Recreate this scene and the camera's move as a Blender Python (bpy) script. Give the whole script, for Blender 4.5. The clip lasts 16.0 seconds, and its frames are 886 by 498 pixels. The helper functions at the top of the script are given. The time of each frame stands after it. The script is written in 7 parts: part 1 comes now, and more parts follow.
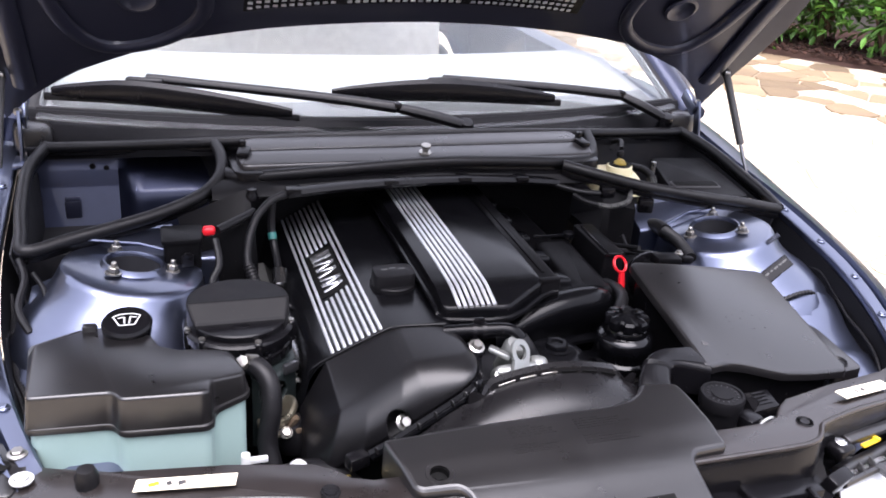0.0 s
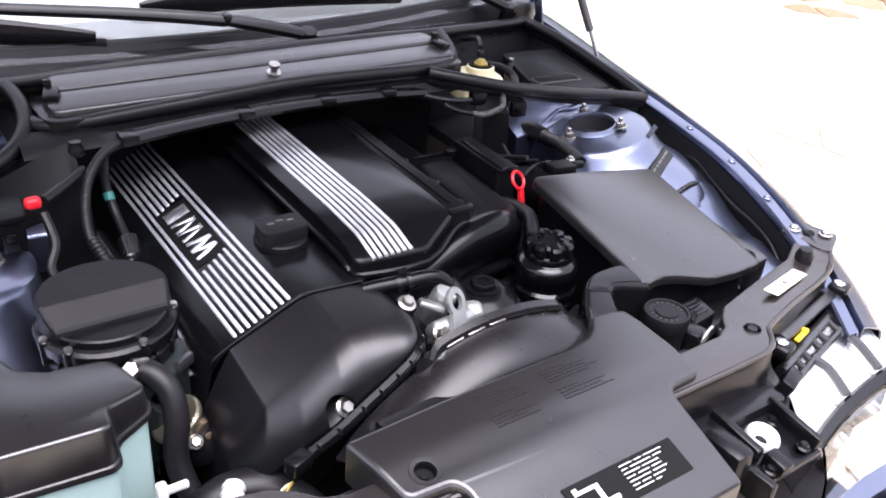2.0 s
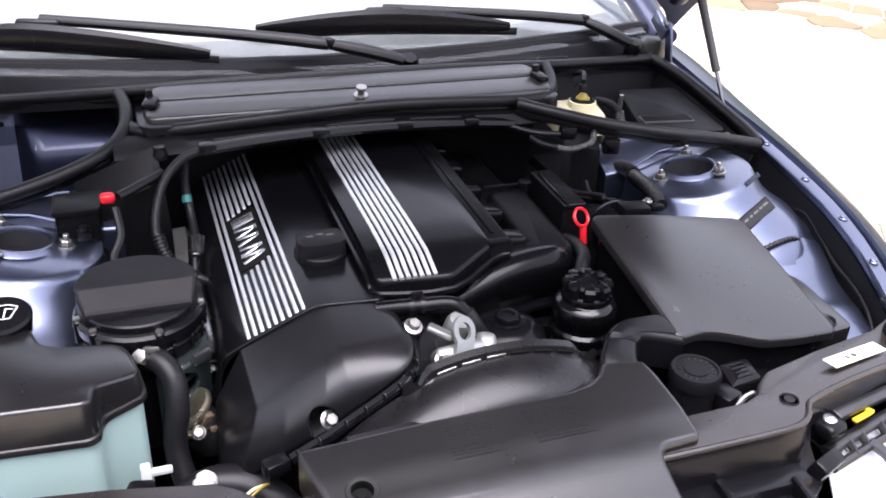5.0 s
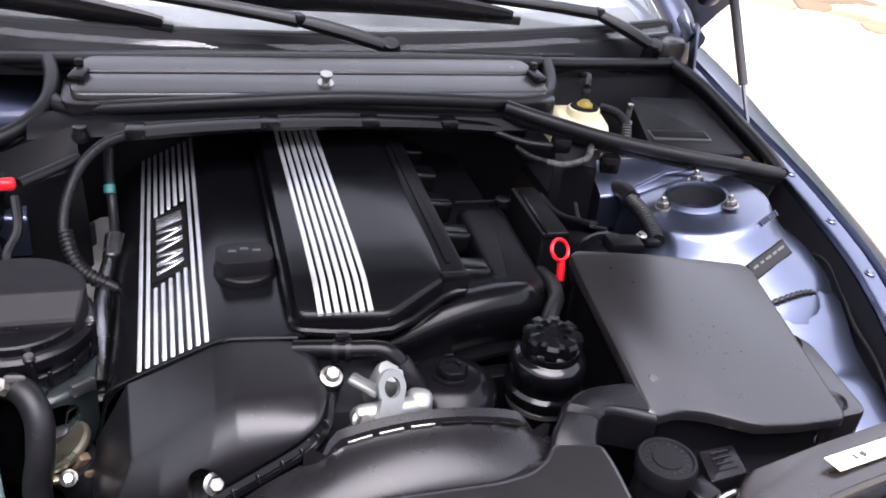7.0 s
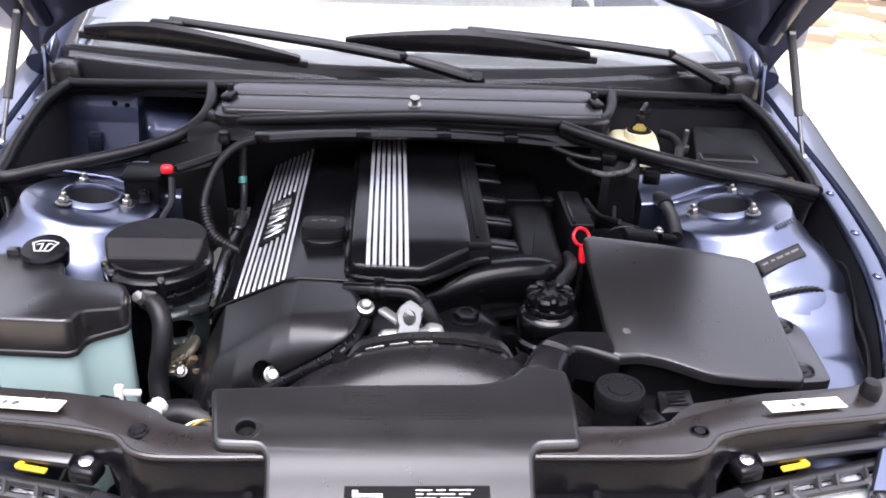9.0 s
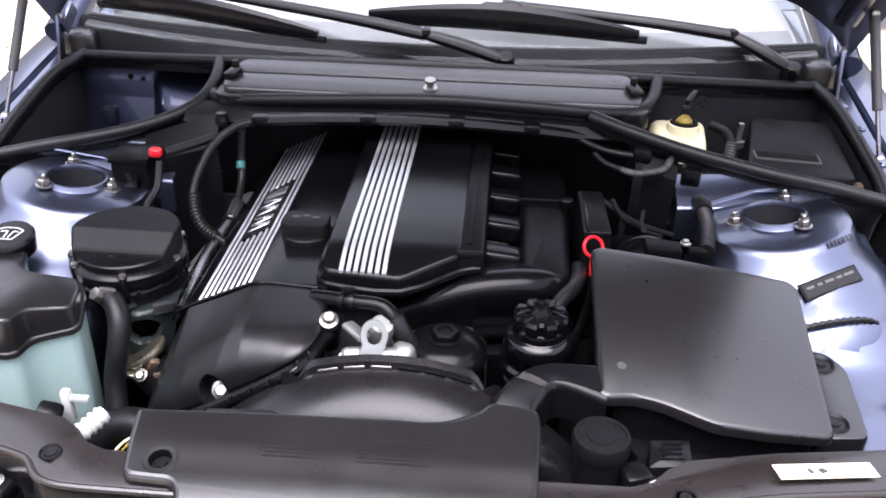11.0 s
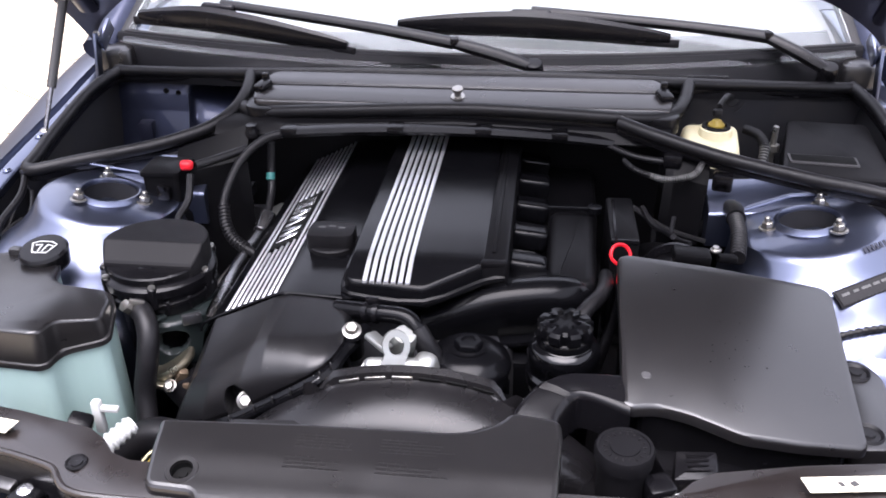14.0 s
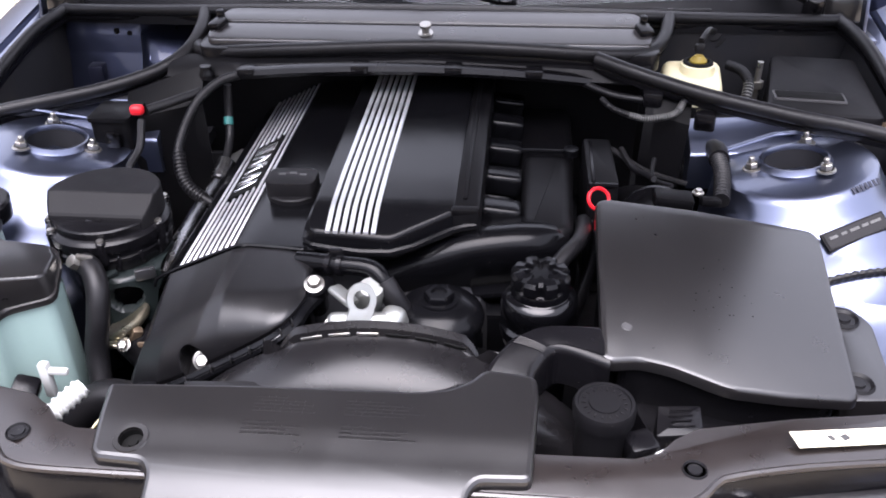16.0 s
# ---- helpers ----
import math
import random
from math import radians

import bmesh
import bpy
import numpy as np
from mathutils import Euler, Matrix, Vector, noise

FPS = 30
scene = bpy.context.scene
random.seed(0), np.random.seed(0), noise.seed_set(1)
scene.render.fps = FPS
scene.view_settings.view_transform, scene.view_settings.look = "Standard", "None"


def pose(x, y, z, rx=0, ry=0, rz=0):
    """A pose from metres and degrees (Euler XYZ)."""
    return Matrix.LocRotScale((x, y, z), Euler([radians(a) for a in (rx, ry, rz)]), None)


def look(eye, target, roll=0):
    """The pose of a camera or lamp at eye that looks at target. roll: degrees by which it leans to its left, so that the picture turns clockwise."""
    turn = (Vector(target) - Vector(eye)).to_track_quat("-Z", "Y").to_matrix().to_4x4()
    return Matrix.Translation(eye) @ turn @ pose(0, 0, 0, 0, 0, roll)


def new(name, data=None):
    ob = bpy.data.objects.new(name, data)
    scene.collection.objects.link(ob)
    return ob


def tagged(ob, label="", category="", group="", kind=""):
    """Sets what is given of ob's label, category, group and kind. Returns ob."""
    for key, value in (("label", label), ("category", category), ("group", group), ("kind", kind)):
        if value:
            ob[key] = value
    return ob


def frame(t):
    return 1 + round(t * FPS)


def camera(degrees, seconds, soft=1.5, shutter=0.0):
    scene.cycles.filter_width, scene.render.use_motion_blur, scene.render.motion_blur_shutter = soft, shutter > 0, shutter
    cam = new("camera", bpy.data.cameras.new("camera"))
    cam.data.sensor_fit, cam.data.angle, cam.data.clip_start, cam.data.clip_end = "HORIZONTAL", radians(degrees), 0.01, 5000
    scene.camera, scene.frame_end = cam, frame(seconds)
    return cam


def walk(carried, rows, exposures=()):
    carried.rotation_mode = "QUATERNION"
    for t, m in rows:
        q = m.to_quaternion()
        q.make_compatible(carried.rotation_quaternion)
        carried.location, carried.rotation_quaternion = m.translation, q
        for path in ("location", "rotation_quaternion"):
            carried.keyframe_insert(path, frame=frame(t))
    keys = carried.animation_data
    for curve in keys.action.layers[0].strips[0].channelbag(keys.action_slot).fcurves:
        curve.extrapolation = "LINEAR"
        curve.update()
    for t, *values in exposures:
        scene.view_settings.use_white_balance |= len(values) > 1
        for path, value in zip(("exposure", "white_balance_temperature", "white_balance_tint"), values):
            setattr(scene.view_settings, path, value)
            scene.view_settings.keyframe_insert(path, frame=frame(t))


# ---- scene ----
cam = camera(53.2, 16.0, soft=1.8)
PATH = [
    (0, (-0.492, -1.325, 1.434), (0.117, 0.398, 0.623), 4.4),
    (0.5, (-0.509, -1.256, 1.406), (0.246, 0.353, 0.488), 6.5),
    (1, (-0.502, -1.08, 1.396), (0.098, 0.546, 0.398), 2.4),
    (1.5, (-0.515, -1.016, 1.388), (0.287, 0.545, 0.428), 4.2),
    (2, (-0.59, -1.058, 1.401), (0.46, 0.324, 0.407), 5.2),
    (2.5, (-0.629, -1.081, 1.41), (0.399, 0.348, 0.459), 4.9),
    (3, (-0.655, -1.095, 1.421), (0.347, 0.394, 0.537), 4.5),
    (3.5, (-0.638, -1.116, 1.418), (0.388, 0.34, 0.508), 6.0),
    (3.7, (-0.591, -1.125, 1.418), (0.372, 0.375, 0.511), 5.3),
    (5.8, (-0.32, -1.202, 1.402), (0.272, 0.446, 0.435), 2.8),
    (6, (-0.31, -1.207, 1.401), (0.284, 0.441, 0.435), 2.6),
    (6.5, (-0.283, -1.142, 1.4), (0.369, 0.492, 0.447), 4.6),
    (7, (-0.213, -1.014, 1.387), (0.351, 0.612, 0.368), 7.0),
    (7.5, (-0.102, -1.059, 1.382), (0.077, 0.663, 0.38), 5.3),
    (8, (0.029, -1.149, 1.399), (-0.028, 0.57, 0.378), 3.0),
    (8.5, (-0.002, -1.259, 1.415), (0.111, 0.512, 0.494), 2.9),
    (9, (-0.043, -1.348, 1.424), (0.078, 0.427, 0.51), 2.5),
    (9.2, (-0.042, -1.353, 1.425), (0.115, 0.422, 0.518), 2.8),
    (11.3, (0.134, -1.184, 1.412), (-0.031, 0.543, 0.417), 0.7),
    (11.5, (0.135, -1.185, 1.412), (-0.048, 0.546, 0.427), 0.4),
    (12, (0.137, -1.185, 1.407), (-0.013, 0.54, 0.405), 1.3),
    (12.5, (0.139, -1.184, 1.409), (-0.036, 0.541, 0.412), 0.9),
    (13, (0.15, -1.192, 1.419), (-0.026, 0.568, 0.485), 0.5),
    (13.5, (0.154, -1.191, 1.415), (-0.044, 0.555, 0.46), -0.1),
    (14, (0.153, -1.185, 1.413), (-0.073, 0.546, 0.436), -1.0),
    (14.5, (0.152, -1.19, 1.411), (-0.057, 0.544, 0.437), -0.8),
    (15, (0.163, -1.193, 1.411), (-0.046, 0.534, 0.425), -1.7),
    (15.5, (0.171, -1.193, 1.41), (-0.065, 0.531, 0.424), -1.9),
    (16, (0.156, -1.125, 1.381), (-0.013, 0.548, 0.298), -1.0),
]
walk(cam, [(t, look(eye, target, roll)) for t, eye, target, roll in PATH], exposures=[(t, e, 6100, 20) for t, e in ((0.0, 1.6), (0.5, 1.66), (1.0, 1.82), (1.5, 1.88), (2.0, 1.85), (2.5, 1.62), (3.5, 1.66), (6.0, 1.72), (7.0, 1.88), (7.5, 1.9), (8.0, 2.15), (8.5, 1.84), (9.0, 1.83), (11.5, 1.77), (13.5, 1.8), (15.0, 1.72), (16.0, 1.9))])

# ---- light ----
world = bpy.data.worlds.new("sky")
scene.world = world
world.use_nodes = True
wn = world.node_tree.nodes
sky = wn.new("ShaderNodeTexSky")
sky.sky_type = "NISHITA"
sky.sun_disc = False
sky.sun_elevation = radians(74)
sky.sun_rotation = radians(189)
sky.air_density, sky.dust_density, sky.ozone_density = 0.7, 6.0, 1.0
wn["Background"].inputs["Strength"].default_value = 0.135
haze = wn.new("ShaderNodeMix")  # thin bright cloud over the clear sky
haze.data_type = "RGBA"
haze.inputs["Factor"].default_value = 0.68
haze.inputs["B"].default_value = (6.6, 6.7, 6.9, 1)
world.node_tree.links.new(sky.outputs[0], haze.inputs["A"])
world.node_tree.links.new(haze.outputs["Result"], wn["Background"].inputs["Color"])
sun = new("sun", bpy.data.lights.new("sun", "SUN"))
sun.data.energy, sun.data.angle, sun.data.color = 2.7, radians(58), (1.0, 0.98, 0.96)
sun.matrix_world = look((-0.3, -1.5, 5.4), (0, 0, 0))


# ---- materials ----
def material(name, colour, rough=0.5, metal=0.0, vary=0.25, scale=30.0, bump=0.0, bump_scale=400.0, coat=0.0,
             stain=0.0, stain_scale=6.0, stain_colour=None, transmission=0.0, ior=1.45, island=0.0, obj_random=0.0, rough_vary=0.1, spec=0.5, dust=0.0):
    m = bpy.data.materials.new(name)
    m.use_nodes = True
    nt = m.node_tree
    n, l = nt.nodes, nt.links
    b = n["Principled BSDF"]
    tc = n.new("ShaderNodeTexCoord")
    c = tuple(colour) + (1,)
    no = n.new("ShaderNodeTexNoise")
    no.inputs["Scale"].default_value, no.inputs["Detail"].default_value = scale, 5
    l.new(tc.outputs["Object"], no.inputs["Vector"])
    mix = n.new("ShaderNodeMix")
    mix.data_type = "RGBA"
    lo, hi = [max(0, x * (1 - vary)) for x in colour], [min(1, x * (1 + vary)) for x in colour]
    mix.inputs["A"].default_value, mix.inputs["B"].default_value = (*lo, 1), (*hi, 1)
    l.new(no.outputs["Fac"], mix.inputs["Factor"])
    out = mix.outputs["Result"]
    if stain:
        ns = n.new("ShaderNodeTexNoise")
        ns.inputs["Scale"].default_value, ns.inputs["Detail"].default_value = stain_scale, 8
        l.new(tc.outputs["Object"], ns.inputs["Vector"])
        ramp = n.new("ShaderNodeMapRange")
        ramp.inputs["From Min"].default_value, ramp.inputs["From Max"].default_value = 0.5, 0.72
        ramp.inputs["To Max"].default_value = stain
        l.new(ns.outputs["Fac"], ramp.inputs["Value"])
        ms = n.new("ShaderNodeMix")
        ms.data_type = "RGBA"
        ms.inputs["B"].default_value = (*(stain_colour or [x * 0.5 for x in colour]), 1)
        l.new(ramp.outputs["Result"], ms.inputs["Factor"])
        l.new(out, ms.inputs["A"])
        out = ms.outputs["Result"]
    if dust:
        vo = n.new("ShaderNodeTexVoronoi")
        vo.inputs["Scale"].default_value = 95
        l.new(tc.outputs["Object"], vo.inputs["Vector"])
        mr = n.new("ShaderNodeMapRange")
        mr.inputs["From Min"].default_value, mr.inputs["From Max"].default_value = 0.062, 0.04
        mr.inputs["To Max"].default_value = dust
        l.new(vo.outputs["Distance"], mr.inputs["Value"])
        md = n.new("ShaderNodeMix")
        md.data_type = "RGBA"
        md.inputs["B"].default_value = (0.3, 0.285, 0.27, 1)
        l.new(mr.outputs["Result"], md.inputs["Factor"])
        l.new(out, md.inputs["A"])
        out = md.outputs["Result"]
    if obj_random or island:
        src = n.new("ShaderNodeObjectInfo") if obj_random else n.new("ShaderNodeNewGeometry")
        hs = n.new("ShaderNodeHueSaturation")
        mr = n.new("ShaderNodeMapRange")
        k = obj_random or island
        mr.inputs["To Min"].default_value, mr.inputs["To Max"].default_value = 1 - k, 1 + k
        l.new(src.outputs["Random" if obj_random else "Random Per Island"], mr.inputs["Value"])
        l.new(mr.outputs["Result"], hs.inputs["Value"])
        l.new(out, hs.inputs["Color"])
        out = hs.outputs["Color"]
    l.new(out, b.inputs["Base Color"])
    rr = n.new("ShaderNodeMapRange")
    rr.inputs["To Min"].default_value, rr.inputs["To Max"].default_value = max(0.02, rough - rough_vary), min(1, rough + rough_vary)
    l.new(no.outputs["Fac"], rr.inputs["Value"])
    l.new(rr.outputs["Result"], b.inputs["Roughness"])
    b.inputs["Metallic"].default_value = metal
    b.inputs["Specular IOR Level"].default_value = spec
    b.inputs["Coat Weight"].default_value = coat
    b.inputs["Coat Roughness"].default_value = 0.05
    b.inputs["Transmission Weight"].default_value = transmission
    b.inputs["IOR"].default_value = ior
    if bump:
        nb = n.new("ShaderNodeTexNoise")
        nb.inputs["Scale"].default_value, nb.inputs["Detail"].default_value = bump_scale, 3
        l.new(tc.outputs["Object"], nb.inputs["Vector"])
        bm_ = n.new("ShaderNodeBump")
        bm_.inputs["Strength"].default_value, bm_.inputs["Distance"].default_value = bump, min(0.002, 0.12 / bump_scale)
        l.new(nb.outputs["Fac"], bm_.inputs["Height"])
        l.new(bm_.outputs["Normal"], b.inputs["Normal"])
    return m


SATIN = material("matt_black_moulding", (0.0044, 0.0042, 0.005), 0.5, spec=0.18, bump=0.2, bump_scale=500, stain=0.4, stain_scale=11, stain_colour=(0.0075, 0.007, 0.007), dust=0.12)
BLACK = material("black_plastic", (0.0038, 0.0036, 0.0044), 0.25, spec=0.24, rough_vary=0.06, bump=0.15, bump_scale=600, stain=0.35, stain_scale=9, stain_colour=(0.009, 0.0085, 0.0085), dust=0.22)
GLOSS = material("glossy_black_plastic", (0.002, 0.002, 0.0025), 0.13, spec=0.42, rough_vary=0.04, stain=0.3, stain_scale=14, stain_colour=(0.008, 0.0075, 0.0075))
DUSTY = material("dusty_black_lid", (0.013, 0.012, 0.0128), 0.31, spec=0.85, bump=0.3, bump_scale=900, stain=0.7, stain_scale=7, stain_colour=(0.024, 0.0215, 0.0215))
GRAIN = material("grained_plastic", (0.0058, 0.0053, 0.0057), 0.29, spec=0.48, ior=1.7, rough_vary=0.04, bump=0.3, bump_scale=900, stain=0.45, stain_scale=5, stain_colour=(0.011, 0.01, 0.01), dust=0.12)
SHROUD = material("shroud_plastic", (0.006, 0.0056, 0.0062), 0.28, spec=0.38, bump=0.3, bump_scale=900, stain=0.3, stain_scale=5, stain_colour=(0.007, 0.0066, 0.0066), rough_vary=0.05)
BROWN = material("brown_black_panel", (0.012, 0.0093, 0.0088), 0.3, ior=1.65, bump=0.2, bump_scale=500, stain=0.4, stain_scale=8, stain_colour=(0.02, 0.0155, 0.0145))
COVER = material("satin_cover_plastic", (0.0025, 0.0025, 0.0031), 0.22, spec=0.18, rough_vary=0.04, bump=0.08, bump_scale=700, stain=0.15, stain_scale=5, stain_colour=(0.005, 0.005, 0.005), dust=0.22)
DULL = material("dull_cover_plastic", (0.0036, 0.0034, 0.004), 0.34, spec=0.5, rough_vary=0.05, bump=0.12, bump_scale=700, stain=0.2, stain_scale=6, stain_colour=(0.0055, 0.0055, 0.0055), dust=0.22)
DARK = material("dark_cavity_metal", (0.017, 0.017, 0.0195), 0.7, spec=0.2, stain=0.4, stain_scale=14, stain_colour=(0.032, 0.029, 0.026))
RUBBER = material("rubber", (0.0055, 0.0053, 0.0062), 0.42, spec=0.3, bump=0.12, bump_scale=250, stain=0.3, stain_scale=12, stain_colour=(0.016, 0.015, 0.015), dust=0.22)
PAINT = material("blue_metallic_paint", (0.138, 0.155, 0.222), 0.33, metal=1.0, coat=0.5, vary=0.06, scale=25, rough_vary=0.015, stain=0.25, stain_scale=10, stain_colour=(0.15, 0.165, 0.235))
# copy of PAINT with shade mixed into its colour, for bulkhead and pillars
PAINT_DIM = material("dimmed_blue_paint", (0.024, 0.028, 0.05), 0.32, metal=0.8, coat=0.3, vary=0.15, scale=40, stain=0.3, stain_scale=12)
# darkened copy of PAINT: the underside's shade is put into the colour
PAINT_SHADED = material("shaded_blue_paint", (0.0115, 0.0128, 0.025), 0.4, metal=0.3, coat=0.2, vary=0.12, scale=40)
ZINC = material("zinc_plated_steel", (0.33, 0.32, 0.30), 0.3, metal=0.9, stain=0.5, stain_scale=40, stain_colour=(0.28, 0.24, 0.18))
CAST = material("bare_cast_flank", (0.2, 0.197, 0.187), 0.5, metal=0.3, bump=0.4, bump_scale=260, stain=0.6, stain_scale=30, stain_colour=(0.1, 0.094, 0.085))
GREENISH = material("green_black_plastic", (0.0115, 0.0155, 0.0155), 0.34, spec=0.4, bump=0.2, bump_scale=500, stain=0.4, stain_scale=14, stain_colour=(0.022, 0.024, 0.023))
BRASS = material("dull_brass", (0.36, 0.33, 0.25), 0.3, metal=0.9, stain=0.5, stain_scale=30, stain_colour=(0.2, 0.17, 0.11))
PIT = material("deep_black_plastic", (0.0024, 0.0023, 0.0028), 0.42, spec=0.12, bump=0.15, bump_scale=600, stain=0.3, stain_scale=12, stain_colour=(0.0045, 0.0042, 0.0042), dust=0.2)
ROD = material("dark_steel_rod", (0.16, 0.16, 0.17), 0.3, metal=0.9)
ALU = material("cast_aluminium", (0.29, 0.3, 0.29), 0.42, metal=0.8, bump=0.3, bump_scale=300, stain=0.5, stain_scale=35, stain_colour=(0.24, 0.23, 0.2))
PIPE = material("dirty_bright_pipe", (0.26, 0.26, 0.265), 0.25, metal=1.0, stain=0.6, stain_scale=22, stain_colour=(0.08, 0.075, 0.07))
STRIP = material("brushed_silver_strip", (0.62, 0.63, 0.65), 0.4, metal=0.75, bump=0.15, bump_scale=800)
CHROME = material("chrome_badge", (0.75, 0.76, 0.78), 0.22, metal=0.9)
TANK = material("pale_green_tank_plastic", (0.30, 0.41, 0.385), 0.4, vary=0.1, scale=8, stain=0.3, stain_scale=7, stain_colour=(0.24, 0.36, 0.32))
WHITE = material("white_plastic", (0.5, 0.51, 0.5), 0.4, vary=0.08)
CREAM = material("cream_plastic", (0.66, 0.6, 0.39), 0.35, vary=0.1, stain=0.4, stain_scale=25, stain_colour=(0.6, 0.5, 0.25))
YELLOW = material("yellow_plastic", (0.55, 0.37, 0.01), 0.4, vary=0.1)
GOLD = material("yellow_cap", (0.25, 0.18, 0.025), 0.4, vary=0.2)
RED = material("red_plastic", (0.6, 0.012, 0.02), 0.35, vary=0.1)
STICKER = material("cream_sticker", (0.8, 0.74, 0.56), 0.45, vary=0.05)
INK = material("black_ink", (0.003, 0.003, 0.003), 0.7, spec=0.15)
PLATE = material("dark_grey_plate", (0.013, 0.0122, 0.013), 0.6, vary=0.5, scale=200, spec=0.3)
GREYINK = material("grey_ink", (0.04, 0.039, 0.04), 0.5)
GREYTAPE = material("pale_grey_tape", (0.085, 0.085, 0.082), 0.5, vary=0.5, scale=250)
TEAL = material("teal_plastic", (0.02, 0.12, 0.11), 0.4)
CHROME_R = material("headlamp_reflector", (0.85, 0.86, 0.88), 0.12, metal=1.0)
LAMPTRAY = material("lamp_tray", (0.7, 0.71, 0.72), 0.3, metal=0.3, stain=0.3, stain_scale=20)
COPPER = material("brown_metal", (0.17, 0.125, 0.085), 0.4, metal=0.6, stain=0.4, stain_scale=50)
DASH = material("grey_dashboard", (0.2, 0.197, 0.205), 0.6, bump=0.2)
DEFROST = material("dark_defroster_strip", (0.05, 0.049, 0.053), 0.6, bump=0.2)
MATT = material("matt_black_scuttle", (0.006, 0.006, 0.0072), 0.6, spec=0.12, bump=0.2, bump_scale=500, stain=0.4, stain_scale=11, stain_colour=(0.011, 0.0105, 0.0105))
SEAT = material("pale_leather", (0.7, 0.68, 0.64), 0.5, bump=0.2, bump_scale=120)
PALE = material("pale_flagstone", (0.5, 0.43, 0.33), 0.8, vary=0.15, scale=9, bump=0.6, bump_scale=40, stain=0.4, stain_scale=3, stain_colour=(0.42, 0.35, 0.26), obj_random=0.15)
STONE = material("tan_flagstone", (0.21, 0.15, 0.088), 0.8, vary=0.3, scale=9, bump=0.6, bump_scale=40, stain=0.5, stain_scale=3, stain_colour=(0.15, 0.105, 0.07), obj_random=0.35)
STONE_MIX = material("mixed_tan_flagstone", (0.21, 0.15, 0.088), 0.8, vary=0.3, scale=9, bump=0.6, bump_scale=40, stain=0.5, stain_scale=3, stain_colour=(0.15, 0.105, 0.07), island=0.35)
JOINT = material("sandy_joint", (0.36, 0.3, 0.22), 0.9, scale=20, bump=0.5, bump_scale=60)
MULCH = material("bark_mulch", (0.04, 0.017, 0.011), 0.9, vary=0.5, scale=40, island=0.5)
LEAF = material("green_leaf", (0.085, 0.20, 0.03), 0.45, vary=0.35, scale=10, island=0.55)
TWIG = material("twig", (0.12, 0.08, 0.05), 0.8)
RENDER = material("rendered_wall", (0.22, 0.21, 0.19), 0.85, bump=0.4, bump_scale=80, stain=0.4, stain_scale=2)


def clear_glass(name, tint, ior):
    m = bpy.data.materials.new(name)
    m.use_nodes = True
    b = m.node_tree.nodes["Principled BSDF"]
    b.inputs["Base Color"].default_value = (*tint, 1)
    b.inputs["Transmission Weight"].default_value = 1.0
    b.inputs["Roughness"].default_value = 0.02
    b.inputs["IOR"].default_value = ior
    return m


GLASS = clear_glass("windscreen_glass", (0.9, 0.955, 0.94), 1.52)
LENS = clear_glass("clear_lens", (0.96, 0.97, 0.98), 1.45)


# ---- builders ----
def thing(name, label, category, base=(0, 0, 0), group="", kind=""):
    e = new(name)
    e.empty_display_size = 0.02
    e.location = base
    return tagged(e, label, category, group, kind)


def part(name, bm, mat, parent, label="", sharp=38, normals=True):
    if normals:
        bmesh.ops.recalc_face_normals(bm, faces=bm.faces)
    me = bpy.data.meshes.new(name)
    bm.to_mesh(me)
    bm.free()
    me.materials.append(mat)
    me.polygons.foreach_set("use_smooth", [len(q.vertices) <= 6 for q in me.polygons])
    me.set_sharp_from_angle(angle=radians(sharp))
    ob = new(name, me)
    if parent is not None:
        ob.parent = parent
        if parent.type == "EMPTY":
            ob.matrix_parent_inverse = Matrix.Translation(parent.location).inverted()
    if label:
        ob["label"] = label
    return ob


def B():
    return bmesh.new()


def zf(z):
    return z if callable(z) else (lambda x, y: z)


def round_poly(pts, r, n=4):
    """Outline with its corners rounded by r."""
    out, k = [], len(pts)
    for i in range(k):
        p0, p, p1 = (Vector(pts[(i + d) % k]) for d in (-1, 0, 1))
        a, b = p0 - p, p1 - p
        d = min(r, a.length * 0.45, b.length * 0.45)
        s, e = p + a.normalized() * d, p + b.normalized() * d
        for j in range(n + 1):
            t = j / n
            out.append(tuple((1 - t) ** 2 * s + 2 * t * (1 - t) * p + t * t * e))
    return out


